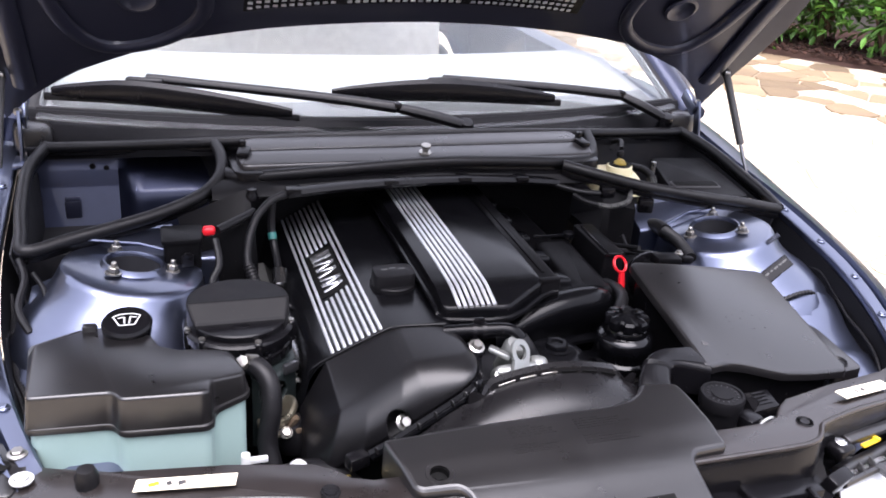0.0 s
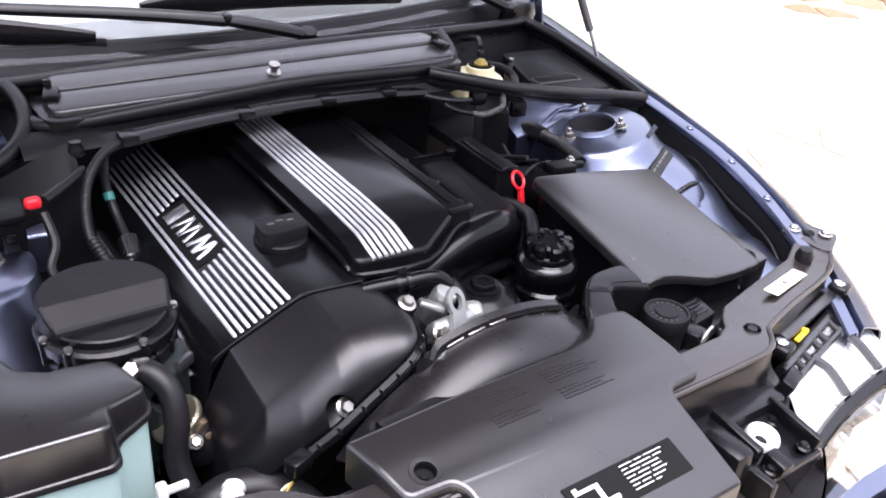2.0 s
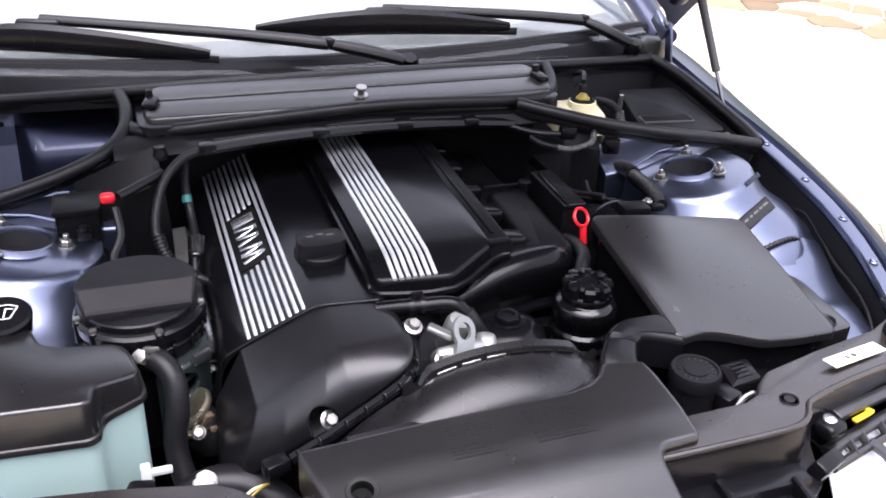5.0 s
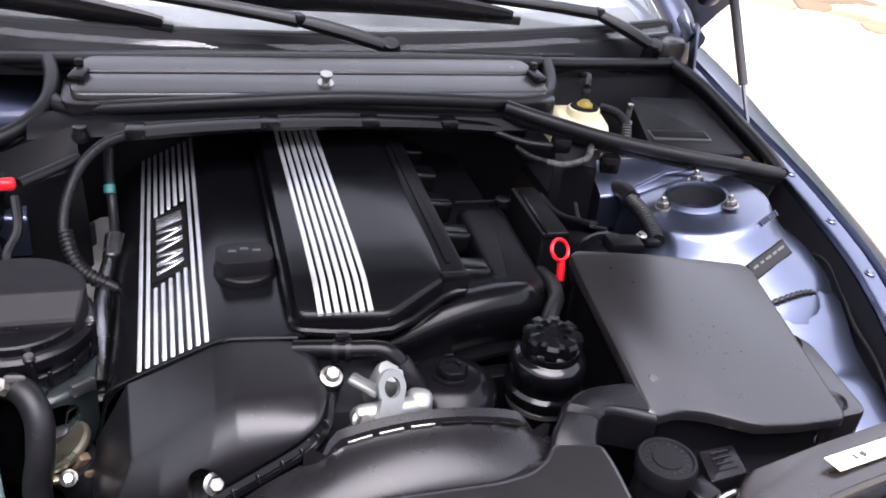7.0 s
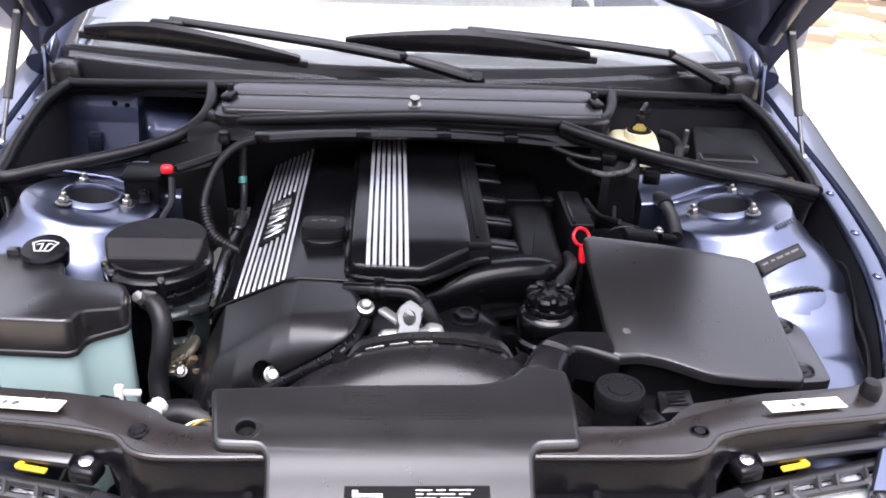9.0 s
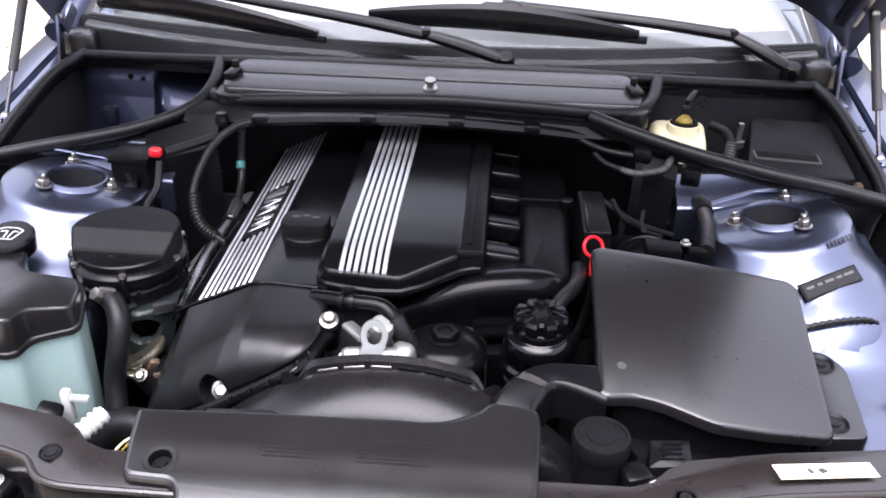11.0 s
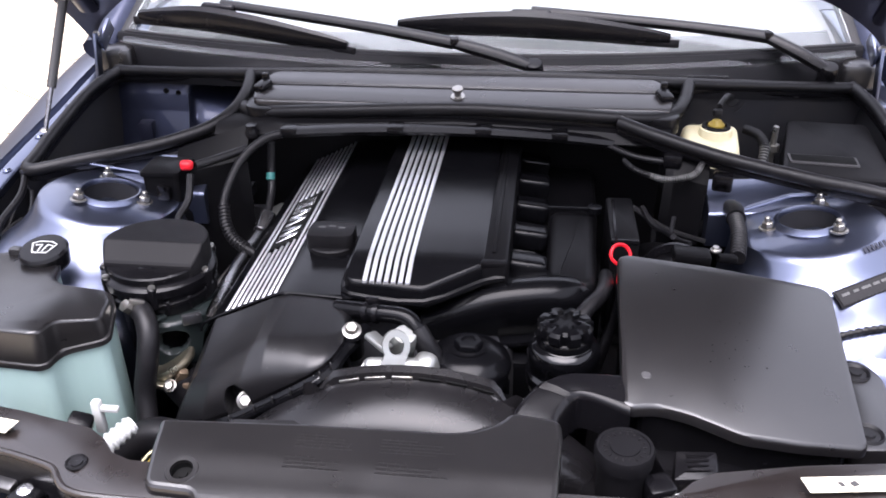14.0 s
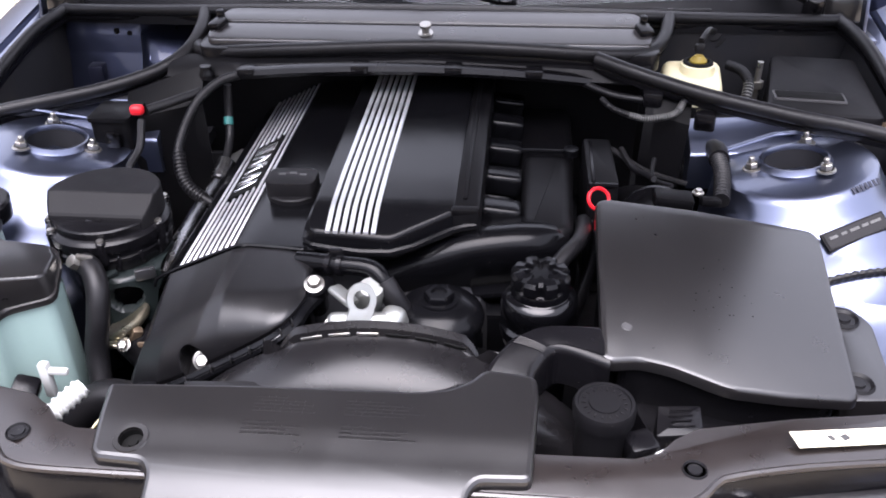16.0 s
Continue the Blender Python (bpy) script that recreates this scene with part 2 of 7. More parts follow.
def prism(bm, outline, top, bottom, bev=0.0, draft=0.0, seg=2):
    """A slab over an outline; top and bottom are heights or functions of x, y; bev rounds the upper edge."""
    top, bottom = zf(top), zf(bottom)
    k = len(outline)
    cx, cy = sum(p[0] for p in outline) / k, sum(p[1] for p in outline) / k
    rings = []
    lo = [(p[0] + (p[0] - cx) * draft, p[1] + (p[1] - cy) * draft) for p in outline]
    rings.append([bm.verts.new((x, y, bottom(x, y))) for x, y in lo])
    steps = [(0.0, bev)] if not bev else [(bev * (1 - math.cos(math.pi / 2 * j / seg)), bev * (1 - math.sin(math.pi / 2 * j / seg))) for j in range(seg + 1)]
    for inset, drop in steps:
        ring = []
        for i, (x, y) in enumerate(outline):
            a, b = Vector(outline[i - 1]), Vector(outline[(i + 1) % k])
            n = Vector((b - a).yx)
            n.y = -n.y
            n = Vector((n.x, n.y)).normalized() if n.length else Vector((0, 0))
            area = sum(outline[j - 1][0] * outline[j][1] - outline[j][0] * outline[j - 1][1] for j in range(k))
            n = -n if area > 0 else n
            px, py = x + n.x * inset, y + n.y * inset
            ring.append(bm.verts.new((px, py, top(px, py) - (drop if bev else 0))))
        rings.append(ring)
    for a, b in zip(rings, rings[1:]):
        for i in range(k):
            bm.faces.new((a[i - 1], a[i], b[i], b[i - 1]))
    bm.faces.new(rings[0][::-1])
    bm.faces.new(rings[-1])
    return bm


def rbox(bm, c, s, rot=(0, 0, 0), bev=0.004, seg=2):
    m = pose(*c, *rot) @ Matrix.Diagonal((*s, 1))
    r = bmesh.ops.create_cube(bm, size=1, matrix=m)
    if bev:
        edges = list({e for v in r["verts"] for e in v.link_edges})
        bmesh.ops.bevel(bm, geom=edges, offset=min(bev, min(s) * 0.45), segments=seg, affect="EDGES", profile=0.5)
    return bm


def curve_points(pts, n=6):
    """Catmull-Rom points through pts."""
    p = [Vector(q) for q in pts]
    if len(p) < 3:
        return [p[0].lerp(p[1], i / n) for i in range(n + 1)]
    out = []
    for i in range(len(p) - 1):
        a, b, c, d = p[max(i - 1, 0)], p[i], p[i + 1], p[min(i + 2, len(p) - 1)]
        for j in range(n):
            t = j / n
            out.append(0.5 * (2 * b + (c - a) * t + (2 * a - 5 * b + 4 * c - d) * t * t + (3 * b - a - 3 * c + d) * t ** 3))
    out.append(p[-1])
    return out


def tube(bm, pts, r, n=12, fine=6, rib=0.0, pitch=0.006, squash=1.0, caps=True):
    """A round hose through pts; rib makes it corrugated."""
    path = curve_points(pts, fine)
    if rib:
        dense, length = [], 0.0
        total = sum((b - a).length for a, b in zip(path, path[1:]))
        k = max(8, int(total / pitch * 4))
        acc = [0.0]
        for a, b in zip(path, path[1:]):
            acc.append(acc[-1] + (b - a).length)
        j = 0
        for i in range(k + 1):
            d = total * i / k
            while j < len(path) - 2 and acc[j + 1] < d:
                j += 1
            dense.append(path[j].lerp(path[j + 1], (d - acc[j]) / max(1e-9, acc[j + 1] - acc[j])))
        path = dense
    rings, up = [], None
    for i, p in enumerate(path):
        t = (path[min(i + 1, len(path) - 1)] - path[max(i - 1, 0)]).normalized()
        if up is None:
            up = t.orthogonal().normalized() if abs(t.z) > 0.9 else (Vector((0, 0, 1)) - t * t.z).normalized()
        up = (up - t * up.dot(t)).normalized()
        side = t.cross(up)
        rad = r(i / (len(path) - 1)) if callable(r) else r
        if rib:
            rad *= 1 + rib * (1 if i % 4 < 2 else -1)
        rings.append([bm.verts.new(p + rad * (math.cos(2 * math.pi * k / n) * side + squash * math.sin(2 * math.pi * k / n) * up)) for k in range(n)])
    for a, b in zip(rings, rings[1:]):
        for k in range(n):
            bm.faces.new((a[k - 1], a[k], b[k], b[k - 1]))
    if caps:
        bm.faces.new(rings[0][::-1])
        bm.faces.new(rings[-1])
    return bm


def lathe(bm, profile, m=None, n=28, wave=None):
    """A turned body: profile is (radius, height) from below to above."""
    m = m or Matrix()
    rings = []
    for r, z in profile:
        if r < 1e-6:
            rings.append([bm.verts.new(m @ Vector((0, 0, z)))])
        else:
            rings.append([bm.verts.new(m @ Vector(((r + (wave(k / n, z) if wave else 0)) * math.cos(2 * math.pi * k / n), (r + (wave(k / n, z) if wave else 0)) * math.sin(2 * math.pi * k / n), z))) for k in range(n)])
    for a, b in zip(rings, rings[1:]):
        for k in range(n):
            if len(a) == 1 and len(b) == 1:
                continue
            if len(a) == 1:
                bm.faces.new((a[0], b[k], b[k - 1]))
            elif len(b) == 1:
                bm.faces.new((a[k - 1], a[k], b[0]))
            else:
                bm.faces.new((a[k - 1], a[k], b[k], b[k - 1]))
    return bm


def loft(bm, sections, close=False, thick=0.0):
    rows = [[bm.verts.new(p) for p in s] for s in sections]
    faces = []
    for a, b in zip(rows, rows[1:]):
        k = len(a)
        for i in range(0 if close else 1, k):
            faces.append(bm.faces.new((a[i - 1], a[i], b[i], b[i - 1])))
    if thick:
        bmesh.ops.recalc_face_normals(bm, faces=faces)
        bmesh.ops.solidify(bm, geom=faces, thickness=thick)
    return bm


def align(p, normal):
    """A pose at p whose z points along normal."""
    return Matrix.Translation(p) @ Vector(normal).to_track_quat("Z", "Y").to_matrix().to_4x4()


def hex_bolt(parent, p, normal=(0, 0, 1), r=0.008, h=0.008, mat=None, name="bolt", label=""):
    m = align(p, normal)
    bm = B()
    lathe(bm, [(0, -0.001), (r * 1.45, -0.001), (r * 1.5, 0.0015), (r * 1.1, 0.0025), (r, 0.003)], m, 20)
    lathe(bm, [(r, 0.002), (r, h * 0.85), (r * 0.85, h), (0, h)], m, 6)
    return part(name, bm, mat or ZINC, parent, label)


def smooth01(t):
    t = max(0.0, min(1.0, t))
    return t * t * (3 - 2 * t)


# ---- ground and surroundings ----
def ground():
    bm = B()
    for x0, y0, x1, y1 in ((-400, -400, 400, 400),):
        vs = [bm.verts.new(p) for p in ((x0, y0, -0.009), (x1, y0, -0.009), (x1, y1, -0.009), (x0, y1, -0.009))]
        bm.faces.new(vs)
    return tagged(part("ground", bm, JOINT, None), "sandy ground under the tan flagstone driveway", "ground", kind="structure")


GROUND = ground()
BED_A, BED_B = Vector((3.2, 7.2)), Vector((8.2, 1.6))  # the border of the planted bed
BED_DIR = (BED_B - BED_A).normalized()
BED_OUT = Vector((-BED_DIR.y, BED_DIR.x))


def mulch_bed():
    bm = B()
    rows = []
    for i in range(41):
        s = -3 + 14 * i / 40
        row = []
        for j in range(9):
            d = 0.0 + 2.4 * j / 8
            p = BED_A + BED_DIR * s + BED_OUT * d
            h = 0.0 if j == 0 else 0.06 + 0.03 * noise.noise((p.x * 2, p.y * 2, 0))
            row.append((p.x, p.y, h - 0.02))
        rows.append(row)
    loft(bm, rows)
    bed = tagged(part("mulch_bed", bm, MULCH, None), "dark red bark mulch bed along the driveway", "mulch bed", kind="structure")
    rng = random.Random(4)
    bm = B()
    for _ in range(2600):
        p = BED_A + BED_DIR * rng.uniform(-1.5, 8) + BED_OUT * rng.uniform(0.02, 1.3)
        rbox(bm, (p.x, p.y, 0.05 + rng.uniform(0, 0.02)), (rng.uniform(0.03, 0.09), rng.uniform(0.012, 0.03), 0.008), (rng.uniform(-25, 25), rng.uniform(-25, 25), rng.uniform(0, 180)), bev=0)
    tagged(part("bark_chips", bm, MULCH, None), "loose red-brown bark chips lying on the bed", "bark", kind="stuff")


mulch_bed()


def shrub(centre, size, seed):
    rng = random.Random(seed)
    t = thing("shrub", "dense green broad-leaved shrub growing in the mulch bed", "shrub", (centre[0], centre[1], 0.03), group="shrubs along the bed")
    bm = B()
    tips = []
    for k in range(16):
        a, lean = rng.uniform(0, 6.28), rng.uniform(0.1, 0.9)
        tip = Vector((centre[0] + math.cos(a) * lean * size[0], centre[1] + math.sin(a) * lean * size[0], size[1] * rng.uniform(0.5, 1.0)))
        mid = Vector((centre[0], centre[1], 0)).lerp(tip, 0.5) + Vector((0, 0, 0.1))
        tube(bm, [(centre[0], centre[1], 0.0), mid, tip], lambda u: 0.02 * (1 - 0.8 * u), 6, 3)
        tips += [tip, mid]
    part("branches", bm, TWIG, t)
    verts, faces = [], []
    for _ in range(1500):
        tip = rng.choice(tips)
        p = tip + Vector((rng.gauss(0, 0.16), rng.gauss(0, 0.16), rng.gauss(0, 0.16)))
        p.z = max(0.06, p.z)
        L, W = rng.uniform(0.07, 0.15), rng.uniform(0.035, 0.06)
        out = (p - Vector((centre[0], centre[1], size[1] * 0.4))).normalized()
        q = (out + Vector((rng.gauss(0, 0.5), rng.gauss(0, 0.5), rng.gauss(0, 0.4)))).to_track_quat("X", "Z")
        base = len(verts)
        for u, v, w in ((0, 0, 0), (0.35, 0.5, 0.08), (0.75, 0.35, 0.05), (1, 0, -0.12), (0.75, -0.35, 0.05), (0.35, -0.5, 0.08)):
            verts.append(tuple(p + q @ Vector((u * L, v * W, w * L))))
        faces += [(base, base + 1, base + 2, base + 3), (base, base + 3, base + 4, base + 5)]
    me = bpy.data.meshes.new("leaves")
    me.from_pydata(verts, [], faces)
    me.materials.append(LEAF)
    ob = new("leaves", me)
    ob.parent = t
    ob.matrix_parent_inverse = Matrix.Translation(t.location).inverted()
    ob["kind"] = "stuff"
    return t


rngs = random.Random(9)
for i in range(15):
    c = BED_A + BED_DIR * (-1.6 + i * 0.62) + BED_OUT * (0.62 + rngs.uniform(-0.14, 0.25))
    shrub((c.x, c.y), (0.42 + rngs.uniform(0, 0.15), 0.75 + rngs.uniform(0, 0.5)), 100 + i)


def garden_wall():
    a, b = BED_A + BED_DIR * -4 + BED_OUT * 2.1, BED_A + BED_DIR * 12 + BED_OUT * 2.1
    c = (a + b) / 2
    bm = B()
    # tall enough to dim the low sky that the wing paint reflects
    rbox(bm, (c.x, c.y, 1.5), ((b - a).length, 0.2, 3.0), (0, 0, math.degrees(math.atan2(BED_DIR.y, BED_DIR.x))), bev=0.02)
    tagged(part("garden_wall", bm, RENDER, None), "pale rendered garden wall behind the shrubs", "wall", kind="structure")


garden_wall()


# unseen walls, added to keep bright horizon light off the engine bay
def sky_block(name, c, size):
    bm = B()
    rbox(bm, c, size, bev=0.03)
    tagged(part(name, bm, RENDER, None), "unseen tall wall added to block the low sky", "wall", kind="structure")


sky_block("sky_block_south", (0, -9.0, 2.0), (24, 0.3, 4.0))
sky_block("sky_block_west", (-8.0, 0, 2.0), (0.3, 24, 4.0))
sky_block("sky_block_north", (-2, 11.0, 2.0), (20, 0.3, 4.0))

# ---- car body ----
BODY = thing("car", "dark blue metallic saloon car body with its bonnet open", "car", (0, 0.3, 0.0))


def eased(y, pts, w=0.09):
    """A line through pts with its corners rounded over w."""
    xs, ys = zip(*pts)
    return float(np.mean(np.interp(np.linspace(y - w, y + w, 13), xs, ys)))


def rail_x(y):
    """Half width of the bay's upper flange along the car."""
    pts = [(-0.7, 0.46), (-0.5, 0.6), (-0.357, 0.672), (-0.174, 0.727), (0.073, 0.751), (0.45, 0.755), (0.8, 0.76)]
    return eased(y, pts)


def rail_z(y):
    pts = [(-0.7, 0.66), (-0.5, 0.715), (-0.357, 0.745), (-0.174, 0.784), (0.073, 0.815), (0.3, 0.84), (0.45, 0.865), (0.8, 0.9)]
    return eased(y, pts)


def fender(s):
    bm = B()
    rows = []
    for i in range(31):
        y = -0.56 + 1.44 * i / 30
        x, z = rail_x(y), rail_z(y)
        crown = eased(y, [(-0.75, 0.49), (-0.6, 0.615), (-0.5, 0.675), (-0.38, 0.735), (-0.2, 0.785), (0.0, 0.815), (0.4, 0.85), (0.9, 0.862)], 0.12)
        rows.append([(s * a, y, b) for a, b in ((x - 0.019, z - 0.016), (x - 0.018, z - 0.003), (x - 0.014, z), (x + 0.008, z), (x + 0.011, z - 0.003), (x + 0.013, z - 0.014), (x + 0.017, z - 0.015), (x + 0.019, z - 0.003),
                                                (x + 0.022, z + 0.003), (x + 0.5 * (crown - x), z - 0.002), (crown - 0.010, z - 0.014), (crown, z - 0.019), (crown + 0.008, z - 0.027), (crown + 0.018, z - 0.05), (crown + 0.03, z - 0.12), (crown + 0.028, z - 0.4))])
    loft(bm, rows, thick=0.003)
    f = part("fender", bm, PAINT, BODY, "blue painted front wing")
    for y in (-0.28, -0.174, -0.055, 0.073, 0.19, 0.31):
        hex_bolt(f, (s * (rail_x(y) - 0.004), y, rail_z(y)), (0, 0, 1), 0.0055, 0.005, PAINT)
    return f


for s in (1, -1):
    fender(s)


def strut_tower(s):
    c, nrm = Vector((s * 0.532, 0.007, 0.813)), Vector((-s * 0.16, 0.05, 1)).normalized()
    m = align(c, nrm)
    inv = m.to_3x3().inverted()
    front, outer = inv @ Vector((0, -1, 0)), inv @ Vector((s, 0, 0))
    fa, oa = math.atan2(front.y, front.x), math.atan2(outer.y, outer.x)
    prof = [(0.0405, -0.08), (0.041, 0.003), (0.043, 0.008), (0.046, 0.008), (0.0485, 0.002), (0.05, 0.0), (0.06, -0.001), (0.098, -0.002), (0.106, -0.005), (0.113, -0.013), (0.122, -0.026), (0.14, -0.044), (0.165, -0.06), (0.195, -0.074), (0.225, -0.10), (0.24, -0.16), (0.25, -0.28)]
    bm = B()
    n, rows = 56, []
    for r, z in prof:
        ring = []
        for k in range(n):
            a = 2 * math.pi * k / n
            f = 0.28 + 0.72 * max(0.0, math.cos(a - fa)) ** 1.5 + 0.18 * max(0.0, math.cos(a - oa))
            rr = r if r <= 0.106 else 0.106 + (r - 0.106) * f
            ring.append(m @ Vector((rr * math.cos(a), rr * math.sin(a), z)))
        rows.append(ring)
    loft(bm, rows, close=True)
    t = part("strut_tower", bm, PAINT, BODY, "blue painted strut tower with a round opening")
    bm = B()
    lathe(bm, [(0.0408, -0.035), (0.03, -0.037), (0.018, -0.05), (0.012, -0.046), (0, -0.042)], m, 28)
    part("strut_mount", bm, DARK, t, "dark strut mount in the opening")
    # dark sleeve over the painted wall gives the opening its shade
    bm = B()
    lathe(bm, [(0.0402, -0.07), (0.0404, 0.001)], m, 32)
    part("opening_shade", bm, DARK, t, "dark sleeve standing for shade inside the opening")
    for px, py, pz in ((0.475, 0.001, 0.806), (0.561, -0.037, 0.826), (0.559, 0.057, 0.82)):
        mm = align((s * px, py, pz - 0.003), nrm)
        bm = B()
        lathe(bm, [(0, 0), (0.0125, 0), (0.0125, 0.002), (0.01, 0.003)], mm, 18)
        lathe(bm, [(0.0082, 0.002), (0.0082, 0.010), (0.007, 0.011), (0.0045, 0.011)], mm, 6)
        lathe(bm, [(0.004, 0.01), (0.004, 0.018), (0.003, 0.019), (0, 0.019)], mm, 10)
        part("stud_nut", bm, ZINC, t, "zinc-plated nut on a stud")
    # pressed ridges behind the mount
    for a, b in (((0.445, 0.06, 0.795), (0.52, 0.088, 0.81)), ((0.52, 0.088, 0.81), (0.60, 0.08, 0.825)), ((0.47, 0.135, 0.818), (0.56, 0.105, 0.828))):
        bm = B()
        tube(bm, [(s * a[0], a[1], a[2] + 0.006), (s * b[0], b[1], b[2] + 0.006)], 0.004, 8, 2, squash=0.7)
        part("pressed_ridge", bm, PAINT, t)


for s in (1, -1):
    strut_tower(s)


def inner_wing(s):
    """Panels between the tower and the flange, and the wheel-arch panel in front of it."""
    bm = B()
    rows = []
    for i in range(29):
        y = -0.46 + 0.50 * i / 28
        base = 0.692 + 0.17 * (y + 0.44) - 0.05 * smooth01((-0.40 - y) / 0.06)
        fold = 0.010 * smooth01((y + 0.20) / 0.02) - 0.012 * smooth01((y + 0.315) / 0.02) * (1 - smooth01((y + 0.235) / 0.02))
        out = float(np.interp(y, (-0.46, -0.36, -0.28, -0.18, -0.06, 0.04), (0.0, 0.004, 0.022, 0.05, 0.055, 0.05)))
        rows.append([(s * (x + out * smooth01((x - 0.57) / 0.06)), y, base + d + fold * w) for x, d, w in ((0.45, -0.28, 0), (0.485, -0.08, 0.3), (0.505, -0.022, 0.8), (0.53, 0.0, 1), (0.57, 0.008, 1), (0.61, 0.006, 1), (0.635, -0.006, 0.6), (0.648, -0.04, 0), (0.652, -0.25, 0))])
    loft(bm, rows)
    part("wheel_arch_panel", bm, PAINT, BODY, "blue painted wheel-arch panel with pressed folds")
    bm = B()
    rows = []
    for i in range(21):
        y = -0.42 + 0.80 * i / 20
        rows.append([(s * (rail_x(y) - d), y, z) for d, z in ((0.055, 0.5), (0.05, rail_z(y) - 0.14), (0.034, rail_z(y) - 0.07), (0.021, rail_z(y) - 0.012))])
    loft(bm, rows)
    part("side_channel", bm, MATT, BODY, "dark side channel under the flange")
    # shelf between tower and firewall
    bm = B()
    prism(bm, [(s * 0.40, 0.056), (s * 0.63, 0.056), (s * 0.60, 0.125), (s * 0.40, 0.125)], lambda x, y: 0.797 + 0.05 * (abs(x) - 0.45) + 0.42 * (y - 0.056), 0.74, 0.004)
    part("shelf_panel", bm, PAINT, BODY)


for s in (1, -1):
    inner_wing(s)


def seam_wires(s):
    rng = random.Random(31 + s)
    t = thing("wing_wiring", "black wiring loom clipped along the inner wing", "wiring", (s * 0.67, -0.2, 0.68))
    for k in range(4):
        bm = B()
        pts = []
        for i in range(8):
            y = -0.40 + 0.42 * i / 7
            pts.append((s * (rail_x(y) - 0.030 - 0.006 * k + rng.uniform(-0.005, 0.005)), y, rail_z(y) - 0.045 - 0.012 * k + rng.uniform(-0.012, 0.012)))
        tube(bm, pts, 0.0028 + 0.0018 * (k % 2), 8, 4, rib=0.1 * (k % 2), pitch=0.006)
        part("cable", bm, RUBBER, t)
    bm = B()
    tube(bm, [(s * 0.495, -0.215, 0.738), (s * 0.53, -0.198, 0.752), (s * 0.58, -0.188, 0.762), (s * 0.625, -0.176, 0.758), (s * 0.655, -0.165, 0.735)], 0.0042, 8, 5, rib=0.15, pitch=0.01)
    part("crossing_cable", bm, RUBBER, t)


for s in (1, -1):
    seam_wires(s)


def bay_shell():
    bm = B()
    prism(bm, [(-0.66, -0.60), (0.66, -0.60), (0.70, 0.45), (-0.70, 0.45)], 0.36, 0.33)
    part("bay_floor", bm, DARK, BODY, "dark undertray below the engine")
    for s in (1, -1):
        bm = B()
        loft(bm, [[(s * 0.50, y, 0.33), (s * 0.49, y, 0.52), (s * 0.47, y, 0.61)] for y in (-0.58, -0.3, 0.0, 0.15)], thick=0.004)
        part("chassis_rail", bm, DARK, BODY, "dark chassis side rail")
    bm = B()
    rbox(bm, (0, -0.585, 0.46), (1.0, 0.01, 0.3), bev=0)
    part("lower_crossmember", bm, DARK, BODY)
    bm = B()
    rbox(bm, (0, 0.33, 0.60), (0.74, 0.02, 0.56), bev=0)
    part("firewall", bm, DARK, BODY, "dark bulkhead behind the engine")
    bm = B()
    rbox(bm, (0, 0.56, 0.60), (1.44, 0.02, 0.5), bev=0)
    part("firewall", bm, DARK, BODY, "dark bulkhead behind the engine")
    bm = B()
    rbox(bm, (0, 0.315, 0.60), (0.70, 0.01, 0.46), bev=0)
    part("firewall", bm, DARK, BODY, "dark bulkhead behind the engine")
    for s in (1, -1):
        bm = B()
        rbox(bm, (s * 0.525, 0.15, 0.53), (0.39, 0.01, 0.40), bev=0)
        part("side_firewall", bm, DARK, BODY, "dark lower bulkhead beside the engine")
    # plenum compartments on both sides
    for s in (1, -1):
        bm = B()
        prism(bm, [(s * 0.38, 0.13), (s * 0.70, 0.10), (s * 0.72, 0.54), (s * 0.38, 0.54)], 0.73, 0.71)
        rows = []
        for i in range(13):
            u = i / 12
            y = 0.06 + 0.48 * u
            rows.append([(s * 0.70, y, 0.72), (s * 0.705, y, 0.78 + 0.05 * u), (s * 0.715, y, 0.82 + 0.06 * u)])
        loft(bm, rows, thick=0.003)
        rbox(bm, (s * 0.545, 0.115, 0.755), (0.31, 0.008, 0.09), (14, 0, 0), bev=0.002)
        part("plenum_tray", bm, DARK, BODY, "black plenum tray under the scuttle")
    # scuttle wall behind the compartments
    bm = B()
    rows = []
    for i in range(29):
        x = -0.72 + 1.44 * i / 28
        y = 0.30 + 0.10 * smooth01((abs(x) - 0.36) / 0.34)
        back = 0.135 * smooth01((-0.37 - x) / 0.03)
        rows.append([(x, y + 0.012 + back, 0.72), (x, y + 0.012 + back, 0.86), (x, y + 0.006, 0.912 - 0.03 * smooth01((abs(x) - 0.36) / 0.34))])
    loft(bm, rows, thick=0.004)
    part("scuttle_wall", bm, DARK, BODY)
    # pressed blue bulkhead that shows in the compartment beside the battery-side tower
    bm = B()
    rows = []
    for i in range(21):
        x = -0.703 + 0.323 * i / 20
        st = smooth01((x + 0.56) / 0.03)
        rows.append([(x, a + (b - a) * st, z) for a, b, z in ((0.385, 0.352, 0.725), (0.405, 0.362, 0.775), (0.413, 0.366, 0.797), (0.415, 0.370, 0.802), (0.42, 0.391, 0.83), (0.422, 0.396, 0.834), (0.428, 0.428, 0.855), (0.432, 0.432, 0.885))])
    loft(bm, rows, thick=0.003)
    p = part("pressed_bulkhead", bm, PAINT_DIM, BODY, "blue pressed bulkhead panel with a raised step")
    # highlight on the step: strips of brighter PAINT over the darkened panel
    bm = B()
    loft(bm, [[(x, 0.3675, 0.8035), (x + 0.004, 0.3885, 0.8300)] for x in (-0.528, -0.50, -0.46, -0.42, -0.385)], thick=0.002)
